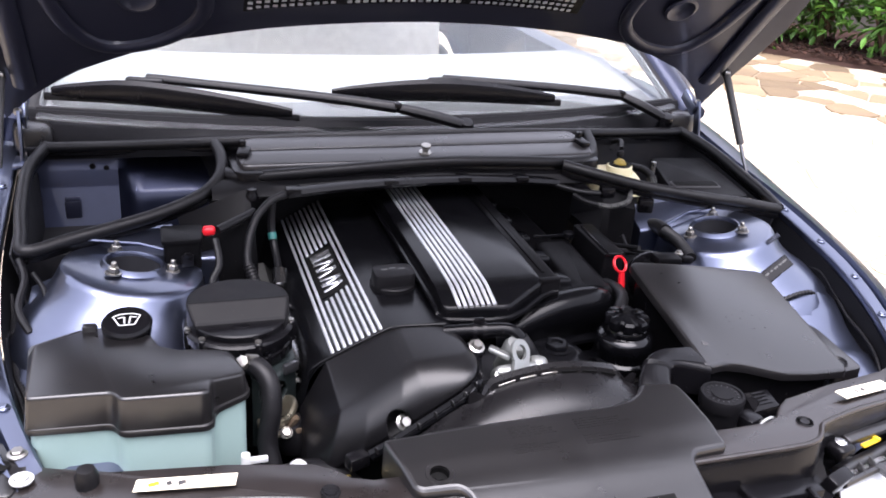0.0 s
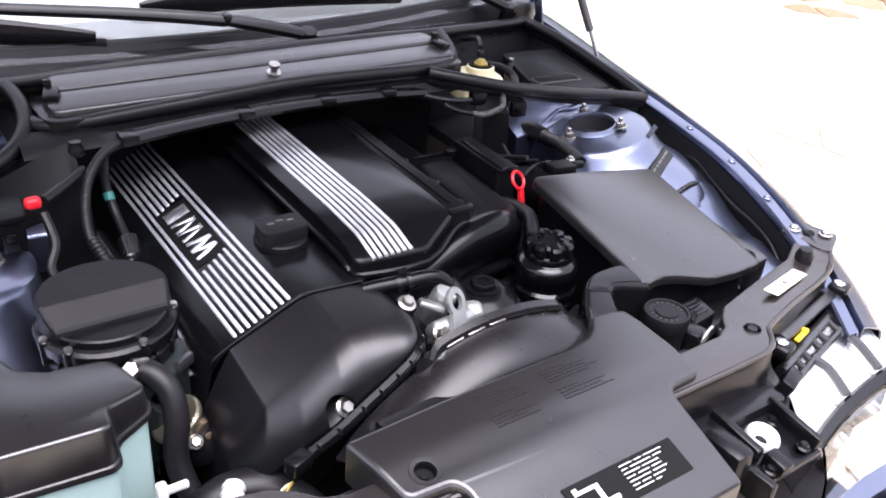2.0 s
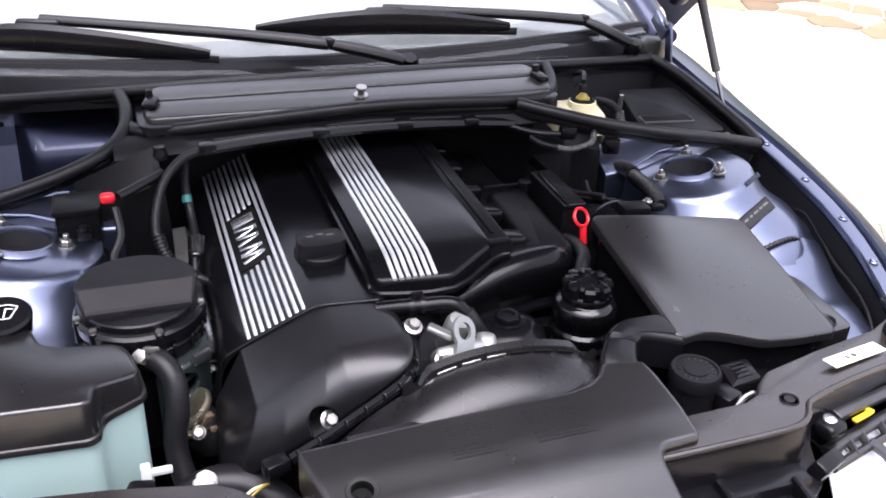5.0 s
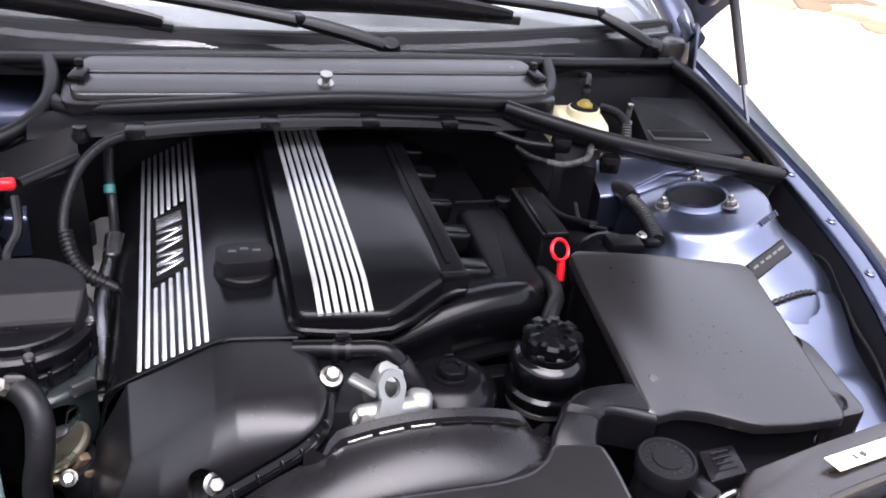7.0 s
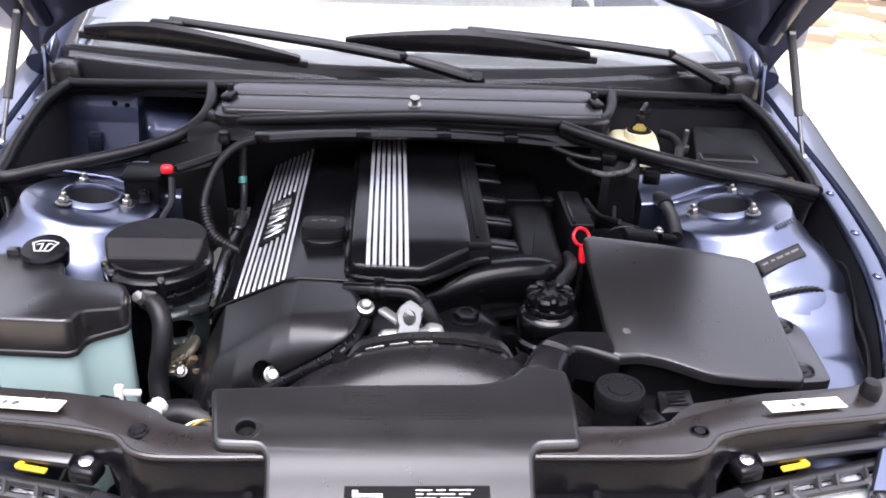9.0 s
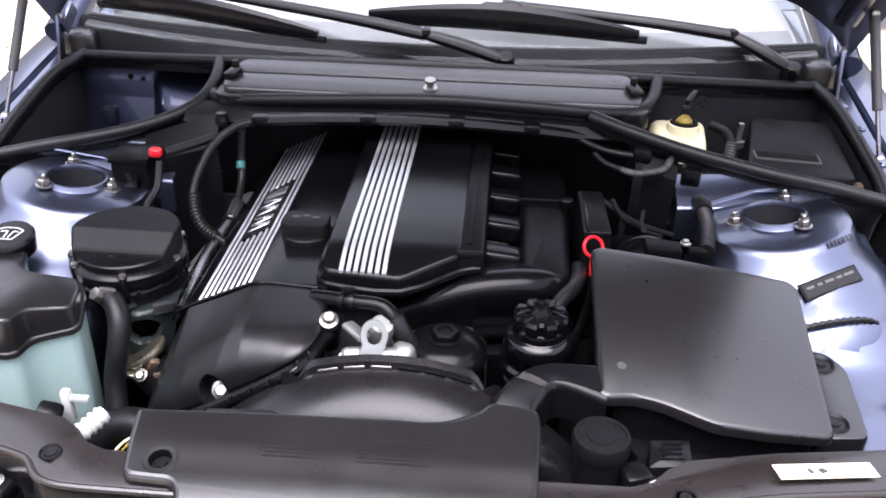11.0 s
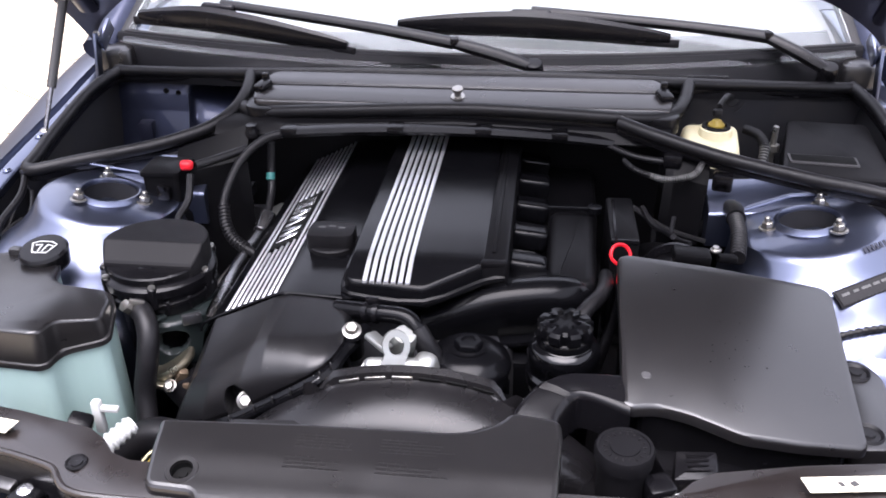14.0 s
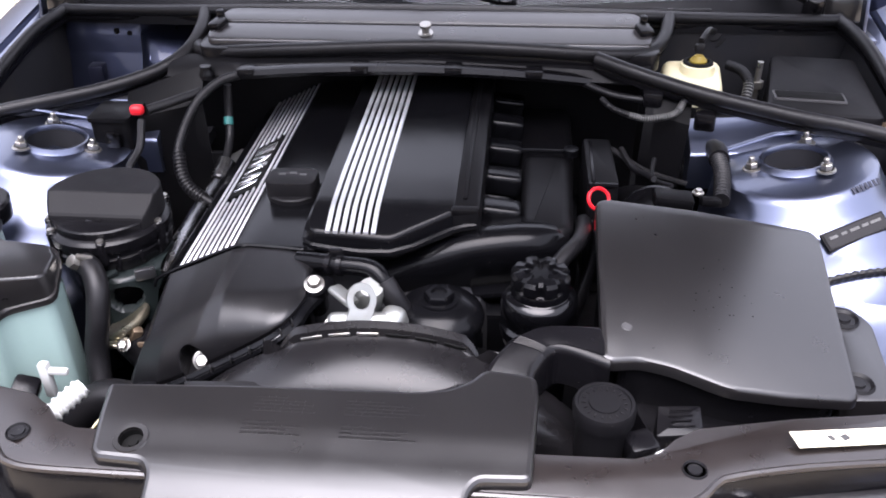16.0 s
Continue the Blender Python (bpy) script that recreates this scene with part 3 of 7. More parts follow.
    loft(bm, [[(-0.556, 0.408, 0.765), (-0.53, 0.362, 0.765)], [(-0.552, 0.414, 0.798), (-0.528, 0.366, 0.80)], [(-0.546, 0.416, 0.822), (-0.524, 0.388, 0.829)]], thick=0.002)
    part("raised_edge", bm, PAINT, p, "chamfer of the raised step with a painted highlight")
    for x, z in ((-0.605, 0.838), (-0.58, 0.834)):
        bm = B()
        lathe(bm, [(0, 0), (0.006, 0), (0.005, 0.002), (0, 0.002)], align((x, 0.420, z), (0, -1, 0.25)), 14)
        part("hole_plug", bm, INK, p)
    bm = B()
    rbox(bm, (-0.645, 0.395, 0.765), (0.028, 0.03, 0.036), (0, 0, 5), bev=0.003)
    part("bracket", bm, PAINT_SHADED, p)


bay_shell()


def scuttle():
    t = thing("scuttle_panel", "black plastic scuttle panel with louvres below the windscreen", "scuttle panel", (0, 0.35, 0.91))
    bm = B()
    rows = []
    for i in range(41):
        x = -0.715 + 1.43 * i / 40
        k = smooth01((abs(x) - 0.36) / 0.34)
        y0, z0 = 0.302 + 0.10 * k, 0.912 - 0.032 * k
        y1, z1 = 0.376 + 0.104 * (abs(x) / 0.7) ** 2, 0.928 + 0.004 * (abs(x) / 0.7) ** 2
        rows.append([(x, y0, z0 - 0.02), (x, y0, z0), (x, y0 + 0.3 * (y1 - y0), z0 - 0.012), (x, y0 + 0.75 * (y1 - y0), z0 - 0.006), (x, y1 - 0.006, z1 - 0.004), (x, y1, z1 + 0.004), (x, y1 + 0.012, z1 + 0.004), (x, y1 + 0.014, z1 - 0.004)])
    loft(bm, rows)
    part("panel", bm, MATT, t)
    bm = B()
    tube(bm, [(x, 0.386 + 0.104 * (abs(x) / 0.7) ** 2, 0.931 + 0.004 * (abs(x) / 0.7) ** 2) for x in (-0.70, -0.5, -0.3, -0.1, 0.1, 0.3, 0.5, 0.70)], 0.0065, 8, 5)
    part("glass_lip", bm, RUBBER, t)
    for x0, x1 in ((-0.30, 0.08), (0.17, 0.46)):
        for k in range(3):
            bm = B()
            tube(bm, [(x0, 0.326 + 0.014 * k, 0.907 + 0.003 * k), ((x0 + x1) / 2, 0.322 + 0.014 * k, 0.908 + 0.003 * k), (x1, 0.328 + 0.014 * k, 0.907 + 0.003 * k)], 0.003, 6, 8)
            part("louvre", bm, BLACK, t)
    for s in (1, -1):
        bm = B()
        prism(bm, round_poly([(s * 0.665, 0.425), (s * 0.735, 0.42), (s * 0.75, 0.50), (s * 0.685, 0.495)], 0.02), 0.918, 0.87, 0.012)
        part("end_cap", bm, GRAIN, t)


scuttle()


def glass_z(x, y):
    return 0.925 + 0.56 * (y - (0.375 + 0.09 * (abs(x) / 0.7) ** 2))


def windscreen():
    t = thing("windscreen", "raked clear laminated windscreen with a black border", "windscreen", (0, 0.4, 0.92))
    bm = B()
    rows = []
    for i in range(25):
        u = -1 + 2 * i / 24
        row = []
        for j in range(13):
            v = j / 12
            x = u * (0.70 - 0.11 * v)
            y = 0.357 + 0.106 * (abs(x) / 0.7) ** 2 + 0.80 * v
            row.append((x, y, glass_z(x, y) - 0.04 * v * v))
        rows.append(row)
    loft(bm, rows, thick=0.005)
    g = part("glass_pane", bm, GLASS, t, "clear laminated glass")
    g.visible_shadow = False
    for s in (1, -1):
        bm = B()
        tube(bm, [(s * 0.715, 0.50, 0.925), (s * 0.67, 0.86, 1.11), (s * 0.60, 1.28, 1.32)], 0.022, 10, 6, squash=0.5)
        part("edge_seal", bm, RUBBER, t)


windscreen()


def cabin():
    for s in (1, -1):
        bm = B()
        tube(bm, [(s * 0.75, 0.47, 0.90), (s * 0.715, 0.84, 1.09), (s * 0.635, 1.29, 1.325)], 0.04, 12, 6, squash=0.8)
        part("pillar", bm, PAINT_DIM, BODY, "dark blue windscreen pillar")
    bm = B()
    rbox(bm, (0, 2.25, 0.95), (1.34, 0.03, 0.84), (-8, 0, 0), bev=0.01)
    part("rear_lining", bm, SEAT, BODY, "pale lining at the back of the cabin")
    bm = B()
    prism(bm, round_poly([(-0.63, 1.25), (0.63, 1.25), (0.60, 2.3), (-0.60, 2.3)], 0.1), lambda x, y: 1.37 - 0.05 * x * x, lambda x, y: 1.33 - 0.05 * x * x, 0.01)
    part("roof", bm, PAINT, BODY)
    for s in (1, -1):
        for y0, y1, name in ((0.885, 1.72, "door"), (1.728, 2.36, "rear_door"), (2.368, 3.72, "rear_quarter")):
            bm = B()
            rows = []
            for i in range(13):
                y = y0 + (y1 - y0) * i / 12
                low = 0.24
                if abs(y - 2.68) < 0.36:
                    low = 0.315 + math.sqrt(0.36 ** 2 - (y - 2.68) ** 2)
                inward = 0.10 * smooth01((y - 2.9) / 0.9)
                rows.append([(s * (a - inward), y, max(b, low)) for a, b in ((0.735, 0.90), (0.80, 0.905), (0.845, 0.86), (0.862, 0.72), (0.868, 0.62), (0.858, 0.45), (0.83, low))])
            loft(bm, rows, thick=0.004)
            d = part(name, bm, PAINT, BODY, "blue painted body side")
            if name != "rear_quarter":
                bm = B()
                rbox(bm, (s * 0.87, y1 - 0.1, 0.78), (0.014, 0.15, 0.022), bev=0.005)
                part("door_handle", bm, PAINT, d)
        bm = B()
        tube(bm, [(s * 0.61, 2.28, 1.335), (s * 0.66, 2.6, 1.16), (s * 0.70, 2.95, 0.95)], 0.05, 10, 5, squash=0.7)
        part("rear_pillar", bm, PAINT_DIM, BODY)
        bm = B()
        tube(bm, [(s * 0.635, 1.30, 1.335), (s * 0.62, 1.8, 1.36), (s * 0.61, 2.28, 1.335)], 0.025, 10, 5, squash=0.8)
        part("roof_rail", bm, PAINT, BODY)
        bm = B()
        tube(bm, [(s * 0.63, 1.72, 1.345), (s * 0.72, 1.70, 0.92)], 0.03, 10, 4, squash=0.5)
        part("door_pillar", bm, PAINT_DIM, BODY)
        bm = B()
        for k in range(1):
            rbox(bm, (s * 0.86, 0.72, 0.965), (0.16, 0.09, 0.11), (0, 0, s * 8), bev=0.03, seg=3)
        part("door_mirror", bm, PAINT, BODY, "blue door mirror")
    bm = B()
    rows = []
    for i in range(15):
        x = -0.70 + 1.40 * i / 14
        k = 0.05 * (x / 0.7) ** 2
        rows.append([(x, 2.93 - k, 0.955 - k), (x, 3.3, 0.965 - k), (x, 3.66 - k, 0.95 - k), (x, 3.73 - 1.4 * k, 0.92 - k), (x * 1.02, 3.76 - 2 * k, 0.7), (x * 1.03, 3.80 - 2 * k, 0.52), (x * 1.03, 3.80 - 2 * k, 0.36), (x, 3.7, 0.26)])
    loft(bm, rows, thick=0.004)
    part("boot_lid", bm, PAINT, BODY, "blue boot lid and rear bumper")
    bm = B()
    rows = []
    for i in range(13):
        x = -0.80 + 1.60 * i / 12
        k = 0.20 * (abs(x) / 0.8) ** 2.5
        rows.append([(x, -0.80 + k, 0.53), (x, -0.825 + k, 0.5), (x, -0.83 + k, 0.36), (x, -0.80 + k, 0.22)])
    loft(bm, rows, thick=0.004)
    part("front_bumper", bm, PAINT, BODY, "blue painted front bumper")
    bm = B()
    rows = []
    for i in range(21):
        x = -0.69 + 1.38 * i / 20
        y0 = 0.40 + 0.09 * (abs(x) / 0.7) ** 2
        rows.append([(x, y0, 0.90), (x, y0 + 0.12, 0.925), (x, y0 + 0.35, 0.96), (x, y0 + 0.5, 0.95), (x, y0 + 0.56, 0.90), (x, y0 + 0.58, 0.5)])
    loft(bm, rows)
    d = thing("dashboard", "grey moulded dashboard seen through the windscreen", "dashboard", (0, 0.7, 0.5))
    part("top_pad", bm, DASH, d)
    bm = B()
    rows = []
    for i in range(21):
        x = -0.68 + 1.36 * i / 20
        y0 = 0.40 + 0.09 * (abs(x) / 0.7) ** 2
        rows.append([(x, y0 + 0.004, 0.906), (x, y0 + 0.06, 0.918), (x, y0 + 0.118, 0.930), (x, y0 + 0.122, 0.926)])
    loft(bm, rows)
    part("defroster_strip", bm, DEFROST, d, "dark grey defroster strip")


cabin()


def wheel(s, y):
    m = Matrix.Translation((s * 0.74, y, 0.315)) @ Euler((0, radians(90), 0)).to_matrix().to_4x4()
    bm = B()
    lathe(bm, [(0.21, -0.10), (0.30, -0.10), (0.315, -0.07), (0.315, 0.07), (0.30, 0.10), (0.21, 0.10), (0.21, -0.10)], m, 40)
    w = part("wheel", bm, RUBBER, BODY, "black road tyre on an alloy rim")
    bm = B()
    lathe(bm, [(0, 0.02), (0.06, 0.03), (0.19, 0.02), (0.21, 0.08)], m, 40)
    lathe(bm, [(0, -0.02), (0.06, -0.03), (0.19, -0.02), (0.21, -0.08)], m, 40)
    part("rim", bm, ALU, w)


for s in (1, -1):
    wheel(s, -0.05)
    wheel(s, 2.68)


# ---- bonnet ----
TH = radians(48)


def hood_point(x, s, off=0.0):
    """A point of the raised bonnet: x across, s from the hinge line, off towards its underside."""
    return Vector((x, 0.449 - s * math.cos(TH) - off * math.sin(TH), 0.927 + s * math.sin(TH) - off * math.cos(TH)))


def hood_edge(x):
    return float(np.interp(abs(x), [0, 0.1, 0.2, 0.31, 0.45, 0.55, 0.62, 0.69, 0.725, 0.753], [0.305, 0.302, 0.293, 0.278, 0.243, 0.19, 0.15, 0.085, 0.04, 0.0]))


def bonnet():
    t = thing("bonnet", "raised dark blue bonnet with a pressed inner frame", "bonnet", tuple(hood_point(0, 0.3)))
    xs = [0.753 * math.sin(math.pi / 2 * k / 20) for k in range(-20, 21)]

    def skin(off, inset, s1):
        rows = []
        for x in xs:
            xx = x * (1 - inset)
            s0 = hood_edge(x) + inset * 0.6
            row = []
            for j in range(15):
                v = j / 14
                s = s0 + (s1 - s0) * v
                wide = np.interp(s, [0, 0.05, 0.3, 1.1], [1.0, 1.03, 1.04, 0.9])
                crown = 0.05 * (1 - (xx / 0.76) ** 2) * 0.6
                crown *= smooth01(v * 2.5)
                row.append(hood_point(xx * (1 + (wide - 1) * smooth01(v * 3)), s, off * (0.4 + 0.6 * smooth01(v * 2.5)) - crown + 0.015 * smooth01((abs(xx) - 0.66) / 0.12) * smooth01(v * 3)))
            rows.append(row)
        return rows

    bm = B()
    loft(bm, skin(-0.03, 0.0, 1.12), thick=0.002)
    part("outer_skin", bm, PAINT, t)
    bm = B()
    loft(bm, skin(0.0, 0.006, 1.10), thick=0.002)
    # shade under the bonnet comes from the darker paint copy
    inner = part("inner_panel", bm, PAINT_SHADED, t, "blue inner panel with its shade painted in")
    bm = B()
    a, b = skin(-0.03, 0.0, 1.12), skin(0.0, 0.006, 1.10)
    loft(bm, [[r[0] for r in a], [r[0] for r in b]])
    for e in (0, -1):
        loft(bm, [a[e], b[e]])
    part("folded_edge", bm, PAINT_SHADED, t)
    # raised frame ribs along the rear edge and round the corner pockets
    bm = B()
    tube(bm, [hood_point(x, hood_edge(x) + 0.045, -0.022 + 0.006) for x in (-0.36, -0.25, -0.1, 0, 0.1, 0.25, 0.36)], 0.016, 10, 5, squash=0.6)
    part("rear_rib", bm, PAINT_SHADED, inner)
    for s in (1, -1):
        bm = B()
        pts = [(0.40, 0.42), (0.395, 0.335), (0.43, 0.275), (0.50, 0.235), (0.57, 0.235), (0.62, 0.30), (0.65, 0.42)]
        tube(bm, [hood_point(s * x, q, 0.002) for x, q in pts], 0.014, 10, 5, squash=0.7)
        part("pocket_rib", bm, PAINT_SHADED, inner)
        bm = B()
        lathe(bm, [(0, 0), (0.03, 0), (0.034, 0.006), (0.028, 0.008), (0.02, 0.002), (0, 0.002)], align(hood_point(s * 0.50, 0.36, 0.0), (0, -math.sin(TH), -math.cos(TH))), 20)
        part("round_boss", bm, PAINT_SHADED, inner)
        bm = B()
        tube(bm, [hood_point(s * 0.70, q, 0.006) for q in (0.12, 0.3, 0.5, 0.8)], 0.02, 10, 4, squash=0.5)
        part("side_rib", bm, PAINT_SHADED, inner)
    # perforated vent with bright slots near the rear edge
    bm = B()
    rows = []
    for i in range(13):
        x = -0.335 + 0.61 * i / 12
        rows.append([hood_point(x, hood_edge(x) + 0.075 + 0.02 * j, 0.012) for j in range(8)])
    loft(bm, rows, thick=0.004)
    mat = part("vent_grille", bm, BLACK, t, "black perforated vent grille")
    bm = B()
    for i in range(44):
        for j in range(6):
            x = -0.325 + 0.59 * i / 43
            if 10 < i % 16 < 12:
                continue
            c = hood_point(x, hood_edge(x) + 0.084 + 0.013 * j, 0.0185)
            rbox(bm, tuple(c), (0.008, 0.0055, 0.001), (-48 + 90 - 90, 0, 0), bev=0)
    o = part("slot", bm, STRIP, mat, "small bright slots")
    o["kind"] = "stuff"
    for s in (1, -1):
        g = thing("gas_strut", "black gas strut holding up the bonnet", "gas strut", (s * 0.745, 0.2, 0.83), group="bonnet struts")
        top, low = Vector((s * 0.735, 0.345, 1.035)), Vector((s * 0.752, 0.215, 0.825))
        mid = low.lerp(top, 0.34)
        bm = B()
        tube(bm, [mid, top], 0.0085, 14, 3)
        part("cylinder", bm, GREYINK, g)
        bm = B()
        tube(bm, [low, mid], 0.004, 10, 3)
        part("rod", bm, ROD, g)
        bm = B()
        lathe(bm, [(0, -0.009), (0.008, -0.006), (0.01, 0), (0.008, 0.006), (0, 0.009)], align(low, (s, 0, 0)), 12)
        part("ball_joint", bm, ZINC, g)
        bm = B()
        lathe(bm, [(0, -0.009), (0.008, -0.006), (0.01, 0), (0.008, 0.006), (0, 0.009)], align(top, (s, 0, 0)), 12)
        part("ball_joint", bm, ZINC, g)
        h = t
        bm = B()
        rbox(bm, (s * 0.722, 0.40, 0.905), (0.006, 0.022, 0.10), (-14, 0, 0), bev=0.002)
        rbox(bm, (s * 0.715, 0.435, 0.945), (0.008, 0.06, 0.03), (30, 0, 0), bev=0.003)
        h = part("hinge_arm", bm, PAINT, t, "painted steel hinge arm")
        hex_bolt(h, (s * 0.724, 0.415, 0.95), (s * 0.2, -1, 0.2), 0.005, 0.005)
        bm = B()
        rbox(bm, (s * 0.722, 0.385, 0.862), (0.03, 0.06, 0.008), (0, 0, 0), bev=0.002)
        part("hinge_base", bm, PAINT, t)


bonnet()


# ---- bulkhead seals, filter housing and loom ----
def seals():
    def seal(label, pts, r=0.0108):
        t = thing("rubber_seal", label, "rubber seal", pts[len(pts) // 2], group="bulkhead seals")
        bm = B()
        tube(bm, pts, r, 14, 8)
        part("bulb", bm, RUBBER, t)
        bm = B()
        tube(bm, [(x, y + 0.002, z - r * 1.25) for x, y, z in pts], r * 0.55, 8, 8, squash=1.4)
        part("clip_strip", bm, BLACK, t)

    seal("long black rubber seal along the scuttle", [(-0.69, 0.40, 0.885), (-0.55, 0.362, 0.897), (-0.38, 0.302, 0.918), (-0.2, 0.29, 0.926), (0, 0.286, 0.929), (0.2, 0.29, 0.926), (0.38, 0.302, 0.918), (0.55, 0.362, 0.897), (0.69, 0.405, 0.883)], 0.0098)
    seal("black rubber seal round the empty plenum compartment", [(-0.68, 0.405, 0.886), (-0.705, 0.32, 0.872), (-0.708, 0.2, 0.85), (-0.70, 0.10, 0.835), (-0.69, 0.052, 0.828), (-0.62, 0.078, 0.835), (-0.5, 0.12, 0.85), (-0.42, 0.158, 0.868), (-0.383, 0.2, 0.887), (-0.375, 0.25, 0.905), (-0.382, 0.298, 0.917)])
    seal("black rubber seal before the cabin filter housing", [(-0.372, 0.215, 0.889), (-0.34, 0.185, 0.89), (-0.2, 0.168, 0.902), (0, 0.16, 0.914), (0.15, 0.16, 0.911), (0.28, 0.17, 0.902), (0.345, 0.20, 0.898), (0.372, 0.245, 0.905), (0.384, 0.30, 0.918)])
    seal("black rubber seal in front of the brake reservoir", [(0.262, 0.150, 0.903), (0.325, 0.12, 0.891), (0.42, 0.098, 0.870), (0.54, 0.072, 0.852), (0.62, 0.06, 0.842), (0.705, 0.046, 0.828)])
    seal("black rubber seal along the wing beside the plenum", [(0.705, 0.046, 0.83), (0.712, 0.10, 0.838), (0.712, 0.2, 0.853), (0.706, 0.32, 0.872), (0.685, 0.41, 0.884)])


seals()


def filter_housing():
    t = thing("cabin_filter_housing", "black plastic cabin filter housing clipped to the bulkhead", "filter housing", (0, 0.22, 0.86))
    bm = B()
    prism(bm, round_poly([(-0.36, 0.17), (0.36, 0.17), (0.365, 0.285), (-0.365, 0.285)], 0.03), 0.902, 0.874, 0.004)
    part("tray", bm, BLACK, t)
    top = lambda x, y: 0.908 + 0.24 * (y - 0.18) + 0.004 * math.cos(x * 4)
    bm = B()
    prism(bm, round_poly([(-0.345, 0.186), (0.345, 0.186), (0.352, 0.235), (-0.352, 0.235)], 0.015), top, 0.89, 0.004)
    lid = part("lid", bm, DUSTY, t, "grey-black grained lid")
    bm = B()
    prism(bm, round_poly([(-0.345, 0.238), (0.345, 0.238), (0.33, 0.275), (-0.33, 0.275)], 0.015), lambda x, y: top(x, y) + 0.001, 0.89, 0.003)
    part("upper_lid_strip", bm, DUSTY, lid)
    for s in (1, -1):
        bm = B()
        rbox(bm, (s * 0.337, 0.225, 0.922), (0.022, 0.03, 0.012), (12, 0, s * 20), bev=0.004)
        rbox(bm, (s * 0.337, 0.245, 0.93), (0.012, 0.012, 0.018), (0, 0, 0), bev=0.003)
        part("clip", bm, BLACK, t)
    m = align((0, 0.211, 0.915), (0, -0.25, 1))
    bm = B()
    lathe(bm, [(0, 0), (0.012, 0), (0.012, 0.003), (0.006, 0.004), (0.006, 0.012), (0.009, 0.013), (0.009, 0.018), (0, 0.019)], m, 16)
    part("screw", bm, ZINC, t, "zinc quarter-turn screw")


filter_housing()


def lower_bulkhead():
    """The black apron under the seals, behind the engine."""
    t = thing("bulkhead_apron", "black sound-deadening apron on the bulkhead", "bulkhead apron", (0, 0.15, 0.8))
    bm = B()
    rows = []
    for i in range(33):
        x = -0.40 + 0.745 * i / 32
        k = abs(x) / 0.4
        rows.append([(x, 0.185, 0.90 - 0.015 * k), (x, 0.15, 0.896 - 0.018 * k), (x, 0.138, 0.878 - 0.012 * k), (x, 0.165 + 0.003 * math.cos(x * 30), 0.866 - 0.012 * k), (x, 0.285 - 0.05 * k * k, 0.862 - 0.01 * k), (x, 0.30 - 0.05 * k * k, 0.6)])
    loft(bm, rows, thick=0.004)
    part("apron", bm, SATIN, t)
    for s in (1, -1):
        bm = B()
        rows = []
        for i in range(13):
            u = i / 12 * (0.55 if s > 0 else 1.0)
            rows.append([(s * (0.34 + 0.12 * u), 0.14 - 0.02 * u, 0.885 - 0.04 * u), (s * (0.335 + 0.115 * u), 0.10 - 0.03 * u, 0.84 - 0.02 * u), (s * (0.33 + 0.11 * u), 0.09 - 0.04 * u, 0.76), (s * (0.33 + 0.11 * u), 0.09 - 0.04 * u, 0.55)])
        loft(bm, rows, thick=0.004)
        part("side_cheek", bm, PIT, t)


lower_bulkhead()


